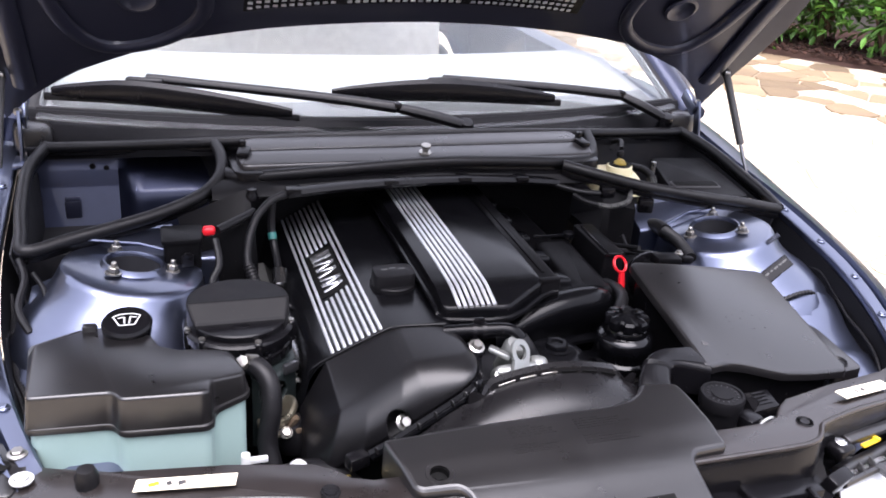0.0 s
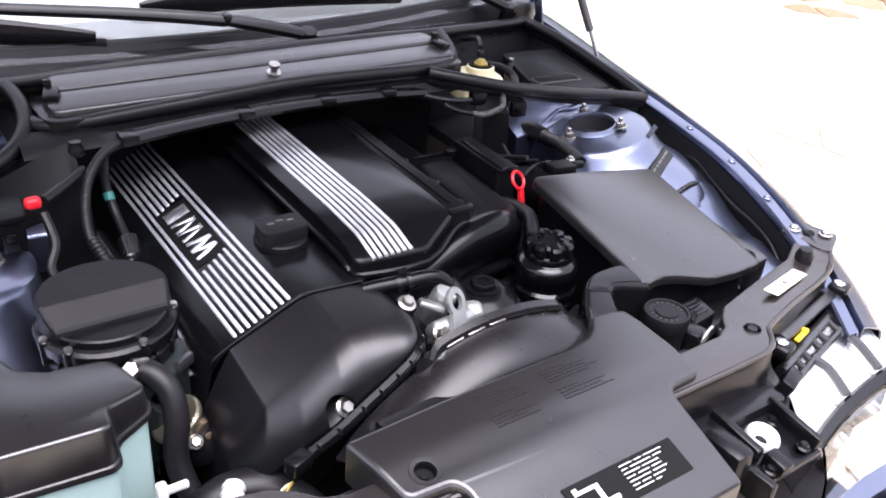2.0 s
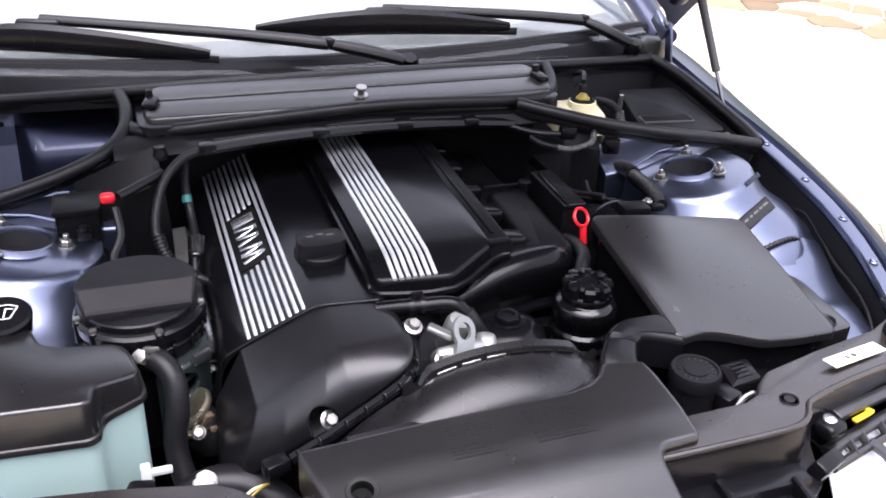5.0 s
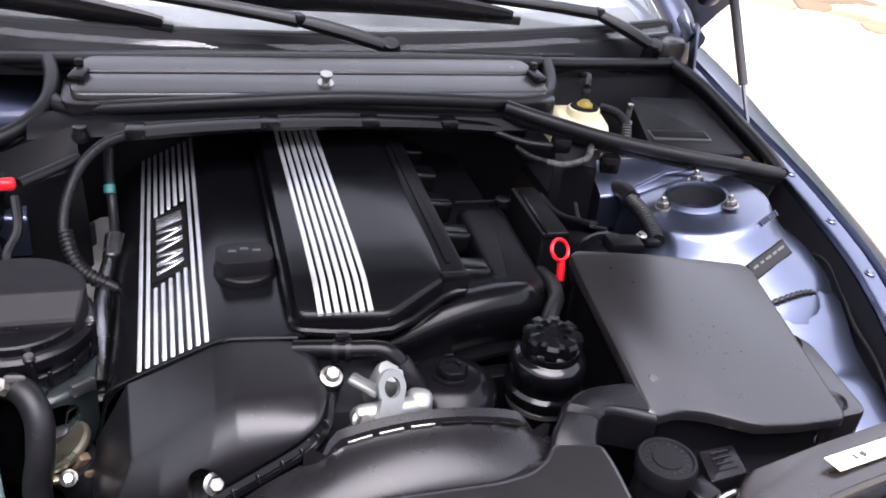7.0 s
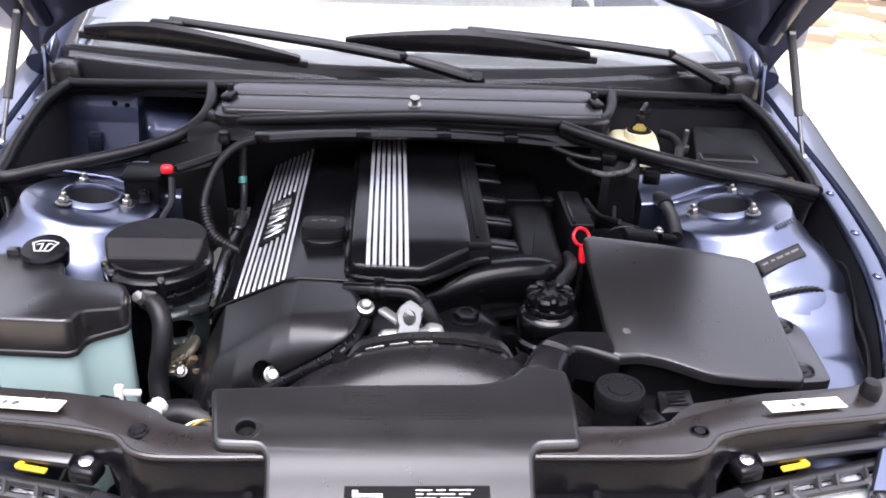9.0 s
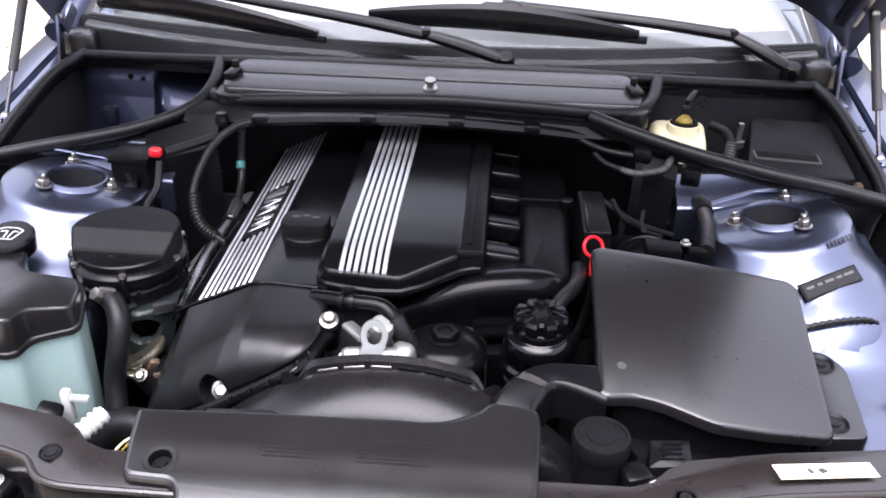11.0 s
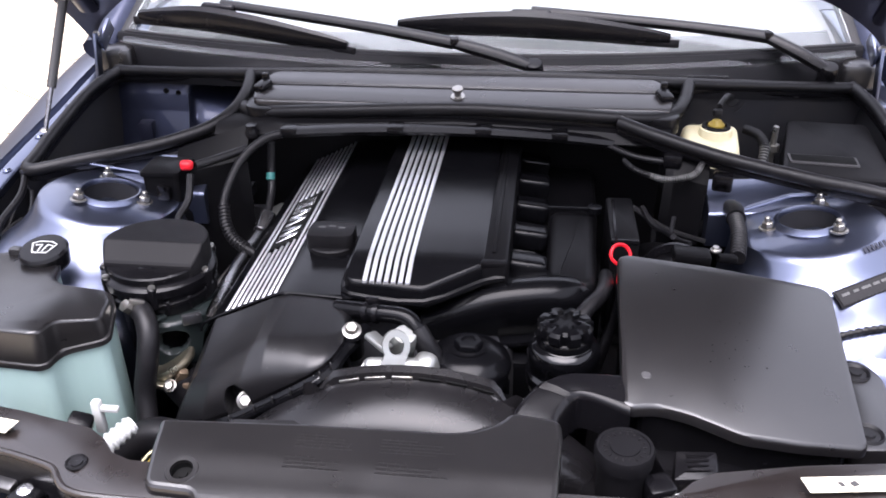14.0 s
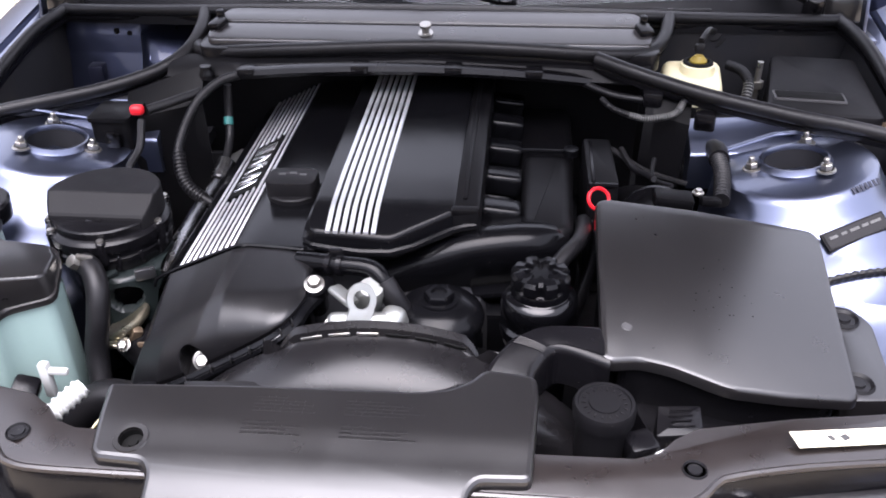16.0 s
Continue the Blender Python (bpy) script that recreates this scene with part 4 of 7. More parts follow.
def loom():
    t = thing("cable_duct", "black cable duct crossing the bulkhead above the engine", "cable duct", (0, 0.125, 0.87))
    arc = [(-0.275, 0.123, 0.879), (-0.18, 0.122, 0.887), (-0.06, 0.124, 0.891), (0.06, 0.127, 0.889), (0.17, 0.138, 0.88), (0.255, 0.15, 0.868)]
    bm = B()
    tube(bm, arc, 0.0125, 8, 6, squash=0.75)
    part("channel", bm, BLACK, t)
    for p in ((-0.265, 0.122, 0.885), (-0.09, 0.122, 0.894), (0.05, 0.126, 0.893), (0.17, 0.137, 0.885)):
        bm = B()
        rbox(bm, p, (0.026, 0.028, 0.012), (0, 0, 0), bev=0.003)
        part("clip", bm, BLACK, t)
    h = thing("corrugated_conduit", "black corrugated cable conduit curving down beside the engine", "conduit", (-0.33, 0.08, 0.8))
    bm = B()
    tube(bm, [(-0.27, 0.123, 0.879), (-0.305, 0.108, 0.872), (-0.335, 0.08, 0.85), (-0.352, 0.045, 0.815), (-0.353, 0.012, 0.785), (-0.335, -0.015, 0.757), (-0.305, -0.03, 0.745), (-0.285, -0.035, 0.735)], 0.0068, 10, 6, rib=0.03, pitch=0.0045)
    part("hose", bm, RUBBER, h)
    bm = B()
    tube(bm, [(-0.353, 0.02, 0.793), (-0.345, -0.002, 0.772), (-0.33, -0.018, 0.755), (-0.305, -0.03, 0.744)], 0.0092, 12, 6, rib=0.09, pitch=0.006)
    part("sleeve", bm, RUBBER, h)
    # loops near the brake reservoir
    h2 = thing("wrapped_loom", "taped cable loom hanging in a loop below the bulkhead seal", "wiring", (0.33, 0.06, 0.84))
    bm = B()
    tube(bm, [(0.27, 0.105, 0.858), (0.29, 0.085, 0.85), (0.335, 0.07, 0.844), (0.372, 0.075, 0.85), (0.388, 0.095, 0.862)], 0.0045, 10, 6, rib=0.1, pitch=0.004)
    lp = part("loop", bm, RUBBER, h2)
    bm = B()
    tube(bm, [(0.31, 0.076, 0.8465), (0.335, 0.0695, 0.8442), (0.372, 0.0745, 0.8502), (0.386, 0.092, 0.860)], 0.0047, 10, 6, rib=0.13, pitch=0.0032)
    part("tape_winding", bm, GREYTAPE, lp, "pale grey spiral tape")
    bm = B()
    tube(bm, [(0.245, 0.145, 0.866), (0.29, 0.12, 0.858), (0.34, 0.11, 0.855)], 0.0055, 10, 6)
    part("lead", bm, RUBBER, h2)
    bm = B()
    rbox(bm, (0.345, 0.112, 0.858), (0.03, 0.022, 0.024), (0, 0, -8), bev=0.006)
    part("bracket", bm, BLACK, h2)
    plug = thing("rubber_grommet", "small black screw cap on the bulkhead", "cap", (-0.334, 0.134, 0.875))
    bm = B()
    lathe(bm, [(0, 0), (0.012, 0), (0.012, 0.008), (0.009, 0.012), (0.009, 0.02), (0, 0.021)], pose(-0.334, 0.134, 0.866), 16)
    part("cap", bm, BLACK, plug)


loom()


def brake_side():
    t = thing("brake_fluid_reservoir", "cream plastic brake fluid reservoir with a yellow cap", "fluid reservoir", (0.42, 0.205, 0.80))
    bm = B()
    prism(bm, round_poly([(0.368, 0.168), (0.456, 0.162), (0.464, 0.25), (0.372, 0.25)], 0.02), lambda x, y: 0.868 - 0.25 * (0.205 - y if y < 0.205 else 0), 0.825, 0.012, draft=0.12, seg=3)
    lathe(bm, [(0.028, 0.86), (0.026, 0.876), (0.022, 0.878)], pose(0.422, 0.209, 0), 20)
    part("tank", bm, CREAM, t)
    bm = B()
    lathe(bm, [(0.013, 0.002), (0.0135, 0.008), (0.010, 0.011), (0.007, 0.015), (0, 0.016)], pose(0.422, 0.209, 0.874), 20)
    part("cap", bm, GOLD, t, "dirty yellow cap")
    bm = B()
    lathe(bm, [(0.0225, -0.002), (0.0235, 0.001), (0.022, 0.004), (0.0165, 0.005), (0.0165, 0.0)], pose(0.422, 0.209, 0.876), 24)
    part("cap_ring", bm, INK, t, "dark ring under the cap")
    bm = B()
    rbox(bm, (0.422, 0.213, 0.900), (0.016, 0.009, 0.014), (0, 0, 20), bev=0.004)
    tube(bm, [(0.424, 0.216, 0.91), (0.44, 0.25, 0.915), (0.462, 0.32, 0.89)], 0.005, 8, 5)
    part("level_sensor_lead", bm, RUBBER, t)
    g = thing("cable_grommet", "grey rubber cable grommet in the bulkhead", "grommet", (0.465, 0.345, 0.87))
    bm = B()
    lathe(bm, [(0, 0), (0.026, 0), (0.024, 0.006), (0.015, 0.008), (0.012, 0.016), (0, 0.017)], align((0.465, 0.345, 0.878), (0, -1, 0.3)), 20)
    part("disc", bm, RUBBER, g)
    h = thing("ribbed_hose", "short ribbed black hose beside the brake reservoir", "hose", (0.49, 0.2, 0.82))
    bm = B()
    tube(bm, [(0.48, 0.26, 0.855), (0.497, 0.235, 0.855), (0.503, 0.205, 0.845), (0.495, 0.18, 0.82), (0.485, 0.17, 0.79)], 0.0075, 12, 6, rib=0.10, pitch=0.005)
    hose = part("hose", bm, RUBBER, h)
    bm = B()
    tube(bm, [(0.5035, 0.205, 0.845), (0.4955, 0.18, 0.82), (0.4855, 0.17, 0.79)], 0.0079, 12, 6, rib=0.08, pitch=0.005)
    part("braided_end", bm, GREYTAPE, hose, "pale grey braided sleeve")
    s = thing("threaded_stud", "zinc stud with a nut in the plenum", "bolt", (0.525, 0.245, 0.82))
    bm = B()
    tube(bm, [(0.525, 0.245, 0.80), (0.525, 0.243, 0.868)], 0.005, 10, 2)
    lathe(bm, [(0, 0.825), (0.011, 0.825), (0.011, 0.836), (0, 0.836)], pose(0.525, 0.244, 0), 6)
    part("stud", bm, ZINC, s)
    c = thing("control_box_cover", "black plastic control unit cover with a blank plate", "control box", (0.6, 0.22, 0.76))
    top = lambda x, y: 0.835 + 0.10 * (y - 0.14)
    bm = B()
    prism(bm, round_poly([(0.515, 0.125), (0.685, 0.115), (0.69, 0.31), (0.56, 0.32)], 0.015), top, 0.74, 0.006)
    part("cover", bm, SATIN, c)
    bm = B()
    prism(bm, round_poly([(0.535, 0.165), (0.64, 0.155), (0.64, 0.185), (0.535, 0.192)], 0.004), lambda x, y: top(x, y) + 0.003, lambda x, y: top(x, y) - 0.002, 0.001)
    plate = part("plate", bm, GREYINK, c, "glossy grey name plate")
    bm = B()
    prism(bm, round_poly([(0.539, 0.1685), (0.636, 0.159), (0.636, 0.182), (0.539, 0.1885)], 0.002), lambda x, y: top(x, y) + 0.0042, lambda x, y: top(x, y) + 0.001, 0.0005)
    part("dark_field", bm, INK, plate)
    o = thing("orange_grommet", "small orange-brown rubber plug in the wing corner", "plug", (0.69, 0.115, 0.82))
    bm = B()
    lathe(bm, [(0, 0), (0.01, 0), (0.008, 0.008), (0, 0.01)], align((0.69, 0.12, 0.815), (-1, -0.5, 0.4)), 14)
    part("plug", bm, COPPER, o)


brake_side()


def wiper(label, pivot, elbow, joint, tip_a, tip_b, base):
    t = thing("wiper", label, "windscreen wiper", base, group="windscreen wipers")
    pivot, elbow, joint, a, b = (Vector(p) for p in (pivot, elbow, joint, tip_a, tip_b))
    bm = B()
    tube(bm, [pivot, pivot.lerp(elbow, 0.5) + Vector((0, 0, 0.002)), elbow], lambda u: 0.0115 + 0.003 * math.sin(math.pi * u), 10, 4, squash=0.8)
    part("arm_base", bm, RUBBER, t, "cast black wiper arm base")
    bm = B()
    tube(bm, [elbow, elbow.lerp(joint, 0.35) + Vector((0, 0, 0.003)), joint], lambda u: 0.0135 - 0.003 * u, 10, 8, squash=0.85)
    part("arm", bm, RUBBER, t, "satin black wiper arm")
    bm = B()
    rbox(bm, tuple(elbow + Vector((0, -0.002, 0.004))), (0.016, 0.022, 0.016), (0, 0, 12), bev=0.004)
    part("arm_hinge", bm, BLACK, t)
    bm = B()
    lathe(bm, [(0, -0.03), (0.016, -0.03), (0.018, 0.0), (0.014, 0.01), (0, 0.012)], align(pivot, (0, -0.4, 1)), 18)
    part("pivot_cap", bm, BLACK, t)
    # bow with its two yokes, and the rubber under it
    k = (joint - a).dot(b - a) / (b - a).length_squared
    mid = a.lerp(b, k)
    bm = B()
    tube(bm, [a.lerp(b, 0.03) + Vector((0, 0, 0.006)), a.lerp(b, k * 0.5) + Vector((0, 0, 0.013)), mid + Vector((0, 0, 0.018)), mid.lerp(b, 0.5) + Vector((0, 0, 0.013)), a.lerp(b, 0.97) + Vector((0, 0, 0.005))], lambda u: 0.006 + 0.010 * math.sin(math.pi * u), 8, 8, squash=1.5)
    part("blade_bow", bm, BLACK, t)
    for u in (0.2, 0.8):
        bm = B()
        c = a.lerp(b, u)
        tube(bm, [c + (a - b).normalized() * 0.055 + Vector((0, 0, 0.001)), c + Vector((0, 0, 0.006)), c - (a - b).normalized() * 0.055 + Vector((0, 0, 0.001))], 0.0045, 8, 5)
        part("blade_yoke", bm, BLACK, t)
    bm = B()
    tube(bm, [a + Vector((0, 0, -0.004)), mid + Vector((0, 0, 0.001)), b + Vector((0, 0, -0.004))], 0.005, 6, 10, squash=1.7)
    part("rubber_blade", bm, RUBBER, t)
    bm = B()
    rbox(bm, tuple(joint.lerp(mid + Vector((0, 0, 0.02)), 0.35)), (0.075, 0.018, 0.022), (0, 0, math.degrees(math.atan2(b.y - a.y, b.x - a.x))), bev=0.007, seg=3)
    part("blade_joint", bm, BLACK, t)


wiper("long black wiper parked across the windscreen base", (0.121, 0.328, 0.932), (-0.021, 0.352, 0.965), (-0.495, 0.498, 0.992), (-0.685, 0.505, 0.960), (-0.21, 0.387, 0.940), (0.12, 0.33, 0.91))
wiper("second black wiper parked on the windscreen", (0.637, 0.40, 0.915), (0.532, 0.44, 0.962), (0.11, 0.46, 0.997), (-0.152, 0.437, 0.968), (0.378, 0.43, 0.953), (0.64, 0.41, 0.89))


# ---- engine ----
ENGINE = thing("engine", "black-covered six-cylinder car engine with two silver ribbed strips", "engine", (-0.05, 0.0, 0.4))


def valve_z(x):
    return float(np.interp(x, [-0.315, -0.298, -0.285, -0.19, -0.17, -0.095], [0.66, 0.735, 0.757, 0.801, 0.806, 0.806]))


def coil_z(y):
    """Height of the coil cover, which falls away at its front."""
    return eased(y, [(-0.30, 0.805), (-0.245, 0.8215), (-0.192, 0.838), (-0.12, 0.8425), (0.35, 0.849)], 0.012)


def engine_core():
    bm = B()
    rbox(bm, (-0.08, 0.0, 0.55), (0.40, 0.58, 0.36), (0, 0, 0), bev=0.03)
    part("block", bm, DARK, ENGINE, "dark engine block below the covers")
    bm = B()
    rows = []
    xs = [-0.322, -0.318, -0.31, -0.298, -0.289, -0.28, -0.25, -0.2, -0.187, -0.17, -0.15, -0.12, -0.10, -0.09]
    for y in [-0.245, -0.243, -0.2, -0.1, 0, 0.1, 0.2, 0.30]:
        rows.append([(x, y, valve_z(x) - (0.004 if y == -0.245 else 0)) for x in xs])
    loft(bm, rows)
    part("valve_cover", bm, COVER, ENGINE, "satin black plastic valve cover")
    # plug-lead cover
    bm = B()
    prism(bm, round_poly([(-0.099, -0.228), (-0.092, -0.236), (0.004, -0.243), (0.072, -0.20), (0.078, -0.195), (0.078, 0.30), (-0.099, 0.30)], 0.008, 3), 0.0, -0.03, 0.005)
    bmesh.ops.triangulate(bm, faces=[f for f in bm.faces if len(f.verts) > 4])
    for k in range(12):
        bmesh.ops.bisect_plane(bm, geom=list(bm.verts) + list(bm.edges) + list(bm.faces), plane_co=(0, -0.232 + 0.012 * k, 0), plane_no=(0, 1, 0))
    for v in bm.verts:
        v.co.z += coil_z(v.co.y) - 0.001
    c2 = part("coil_cover", bm, COVER, ENGINE, "satin black plastic coil cover")
    bm = B()
    tube(bm, [(-0.1, -0.226, 0.808), (-0.092, -0.24, 0.806), (0.004, -0.248, 0.805), (0.074, -0.205, 0.813), (0.104, -0.197, 0.816)], 0.005, 8, 3)
    tube(bm, [(-0.103, -0.225, 0.807), (-0.103, -0.19, 0.816), (-0.103, 0.0, 0.82), (-0.103, 0.27, 0.824)], 0.005, 8, 3)
    part("lip", bm, COVER, c2)
    bm = B()
    prism(bm, round_poly([(0.072, -0.198), (0.108, -0.20), (0.108, 0.28), (0.08, 0.28)], 0.006), lambda x, y: 0.836 + 0.03 * (y + 0.2), 0.78, 0.004)
    rail = part("side_rail", bm, PIT, ENGINE, "black rail beside the coil cover")
    bm = B()
    rbox(bm, (0.09, -0.193, 0.834), (0.034, 0.012, 0.010), bev=0.003)
    rbox(bm, (0.0885, 0.03, 0.8435), (0.006, 0.40, 0.004), (1.72, 0, 0), bev=0.001)
    part("rail_ridge", bm, PIT, rail)


engine_core()


def strips():
    # slanted strip on the valve cover: nine ribs with a dark badge field
    slope = math.atan2(0.044, 0.095)
    for k in range(9):
        u = (k + 0.5) / 9
        x = -0.268 + 0.079 * u
        spans = [(-0.238, 0.295)] if k in (0, 1, 7, 8) else [(-0.238, -0.085 + 0.004 * (k - 4)), (0.085 + 0.004 * (k - 4), 0.295)]
        for y0, y1 in spans:
            bm = B()
            rbox(bm, (x, (y0 + y1) / 2, valve_z(x) + 0.0010), (0.0051, y1 - y0, 0.0026), (0, -math.degrees(slope), 0), bev=0.0012, seg=1)
            part("strip_rib", bm, STRIP, ENGINE)
    bm = B()
    x = -0.2285
    rbox(bm, (x, 0.0, valve_z(x) + 0.0005), (0.049, 0.162, 0.002), (0, -math.degrees(slope), 0), bev=0.001)
    plate = part("badge_plate", bm, INK, ENGINE, "dark badge field between the ribs")
    # plain chrome shapes of the badge: slanting bars, no lettering
    m0 = Matrix.Translation((x, 0.0, valve_z(x) + 0.003)) @ Euler((0, -slope, 0)).to_matrix().to_4x4()
    bm = B()
    rbox(bm, (0, 0, 0), (0.036, 0.026, 0.003), bev=0.003, seg=2)
    bm.transform(m0 @ pose(0, 0.053, 0))
    part("badge_block", bm, CHROME, plate, "chrome badge block")
    for k, y in enumerate((0.026, 0.0135, 0.001, -0.0115, -0.032, -0.0425, -0.053, -0.0635)):
        bm = B()
        rbox(bm, (0, 0, 0), (0.036, 0.0066, 0.003), bev=0.001, seg=1)
        bm.transform(m0 @ pose(0, y, 0, 0, 0, 15 if k % 2 else -15))
        part("badge_bar", bm, CHROME, plate, "chrome badge bar")
    # level strip on the coil cover: seven ribs
    for k in range(7):
        x = -0.078 + 0.065 * (k + 0.5) / 7
        bm = B()
        rows = []
        for k2 in range(29):
            y = -0.2365 + 0.532 * (k2 / 28) ** 1.6
            rows.append([(x + dx, y, coil_z(y) + dz) for dx, dz in ((-0.0028, -0.002), (-0.0028, 0.0008), (-0.0018, 0.0016), (0.0018, 0.0016), (0.0028, 0.0008), (0.0028, -0.002))])
        loft(bm, rows)
        loft(bm, [[rows[0][0], rows[0][5]], [rows[0][1], rows[0][4]], [rows[0][2], rows[0][3]]])
        part("strip_rib", bm, STRIP, ENGINE)


strips()


def oil_cap():
    t = thing("oil_filler_cap", "black plastic oil filler cap on the valve cover", "oil cap", (-0.144, -0.114, 0.806))
    bm = B()
    lathe(bm, [(0.036, 0), (0.036, 0.008), (0.034, 0.010), (0, 0.010)], pose(-0.144, -0.112, 0.804), 28)
    part("collar", bm, SATIN, t)
    bm = B()
    prism(bm, round_poly([(-0.178, -0.138), (-0.111, -0.136), (-0.111, -0.092), (-0.176, -0.092)], 0.014), 0.834, 0.812, 0.003)
    part("grip", bm, SATIN, t)
    for k in range(3):
        bm = B()
        rbox(bm, (-0.158 + 0.014 * k, -0.112 + 0.004 * (k % 2), 0.8342), (0.009, 0.005, 0.0006), bev=0)
        part("marking", bm, GREYINK, t)


oil_cap()


def front_cover():
    t = thing("timing_cover_shroud", "satin black plastic shroud over the front of the engine", "engine cover", (-0.18, -0.33, 0.6))
    us = [0.0, 0.12, 0.3, 0.5, 0.62, 0.75, 0.86, 0.94, 1.0]
    seam = [(-0.312, -0.248, 0.69), (-0.276, -0.248, 0.762), (-0.235, -0.248, 0.780), (-0.188, -0.248, 0.803), (-0.168, -0.248, 0.807), (-0.125, -0.25, 0.807), (-0.103, -0.255, 0.806), (-0.09, -0.262, 0.804), (-0.084, -0.272, 0.798)]
    crease = [(-0.315, -0.31, 0.665), (-0.272, -0.337, 0.738), (-0.24, -0.336, 0.760), (-0.19, -0.337, 0.794), (-0.172, -0.337, 0.803), (-0.135, -0.338, 0.806), (-0.108, -0.336, 0.806), (-0.091, -0.328, 0.805), (-0.083, -0.315, 0.801)]
    edge = [(-0.318, -0.345, 0.63), (-0.298, -0.372, 0.662), (-0.25, -0.388, 0.706), (-0.205, -0.390, 0.731), (-0.17, -0.388, 0.751), (-0.135, -0.386, 0.771), (-0.108, -0.383, 0.787), (-0.09, -0.370, 0.796), (-0.081, -0.335, 0.799)]

    def at(line, u):
        return Vector([float(np.interp(u, us, [p[k] for p in line])) for k in range(3)])

    def fine(line, u):
        """The line with its corners rounded, but for the two folds of the cover."""
        w = 0.035 if u > 0.68 else 0.005
        w = min(w, u, 1 - u)
        return sum((at(line, u + w * k / 4) for k in range(-4, 5)), Vector()) / 9

    bm = B()
    rows = []
    n = 150
    for i in range(n + 1):
        u = i / n
        S, C, R = fine(seam, u), fine(crease, u), fine(edge, u)
        row = [S - Vector((0, 0, 0.03)), S - Vector((0, 0, 0.002)), S + Vector((0, -0.002, 0.0))] + [S.lerp(C, k) for k in (0.25, 0.5, 0.75, 0.9)]
        K = Vector((C.x * 0.6 + R.x * 0.4, R.y + 0.004, C.z - 0.10 * (C.z - R.z) - 0.002))
        for j in range(46):
            v = j / 45
            p = (1 - v) ** 2 * C + 2 * v * (1 - v) * K + v * v * R
            # arched pocket that holds the lower bolt
            a, b = (p.x + 0.2015 + 0.15 * (p.z - 0.737)) / 0.0165, (p.z - 0.737) / 0.0205
            d = math.sqrt(a * a + max(0.0, b) ** 2) if p.z < 0.80 else 2
            p = p + Vector((0, 0.026, 0.0)) * smooth01((1.10 - d) / 0.26)
            row.append(p)
        row += [R + Vector((0, 0.004, -0.010)), R + Vector((0, 0.03, -0.06)), R + Vector((0, 0.05, -0.14))]
        rows.append(row)
    left = [p + Vector((-0.006, 0.03, -0.12)) for p in rows[0]]
    right = [p + Vector((0.003, 0.008, -0.05)) for p in rows[-1]]
    loft(bm, [left] + rows + [right])
    part("shell", bm, DULL, t, sharp=32)
    # rail below the edge, with its thin lip and fins
    line = [at(edge, u) for u in (0.34, 0.4, 0.5, 0.62, 0.75, 0.86, 0.92, 0.96, 1.0)] + [Vector((-0.068, -0.300, 0.800)), Vector((-0.064, -0.285, 0.800))]
    bm = B()
    tube(bm, [p + Vector((0, -0.002, -0.014)) for p in line], 0.009, 8, 5)
    part("edge_rail", bm, COVER, t, "black ribbed edge rail")
    bm = B()
    tube(bm, [p + Vector((0, -0.008, -0.009)) for p in line[:-1]], 0.0011, 6, 4)
    part("rail_lip", bm, GRAIN, t)
    for u in (0.36, 0.47, 0.585, 0.67, 0.755, 0.83, 0.9, 0.95):
        bm = B()
        rbox(bm, tuple(at(edge, u) + Vector((0.001, -0.009, -0.005))), (0.0014, 0.006, 0.009), (-20, 0, 30), bev=0.0005, seg=1)
        part("rail_tab", bm, GRAIN, t)
    for p, nrm in (((-0.194, -0.380, 0.737), (0.1, -0.75, 0.6)), ((-0.074, -0.316, 0.803), (0.1, -0.4, 0.9))):
        hex_bolt(t, p, nrm, 0.0078, 0.009, label="bright zinc flange bolt")
    bm = B()
    lathe(bm, [(0.014, -0.05), (0.014, -0.002), (0.012, 0.0), (0, 0.0)], align((-0.074, -0.316, 0.802), (0.1, -0.4, 0.9)), 20)
    part("bolt_boss", bm, COVER, t)
    bm = B()
    tube(bm, [(-0.30, -0.246, 0.74), (-0.285, -0.246, 0.7585), (-0.19, -0.246, 0.8035), (-0.176, -0.2475, 0.8055), (-0.168, -0.246, 0.8075), (-0.10, -0.252, 0.8075)], 0.0022, 6, 4)
    part("seam_bead", bm, COVER, t)


front_cover()


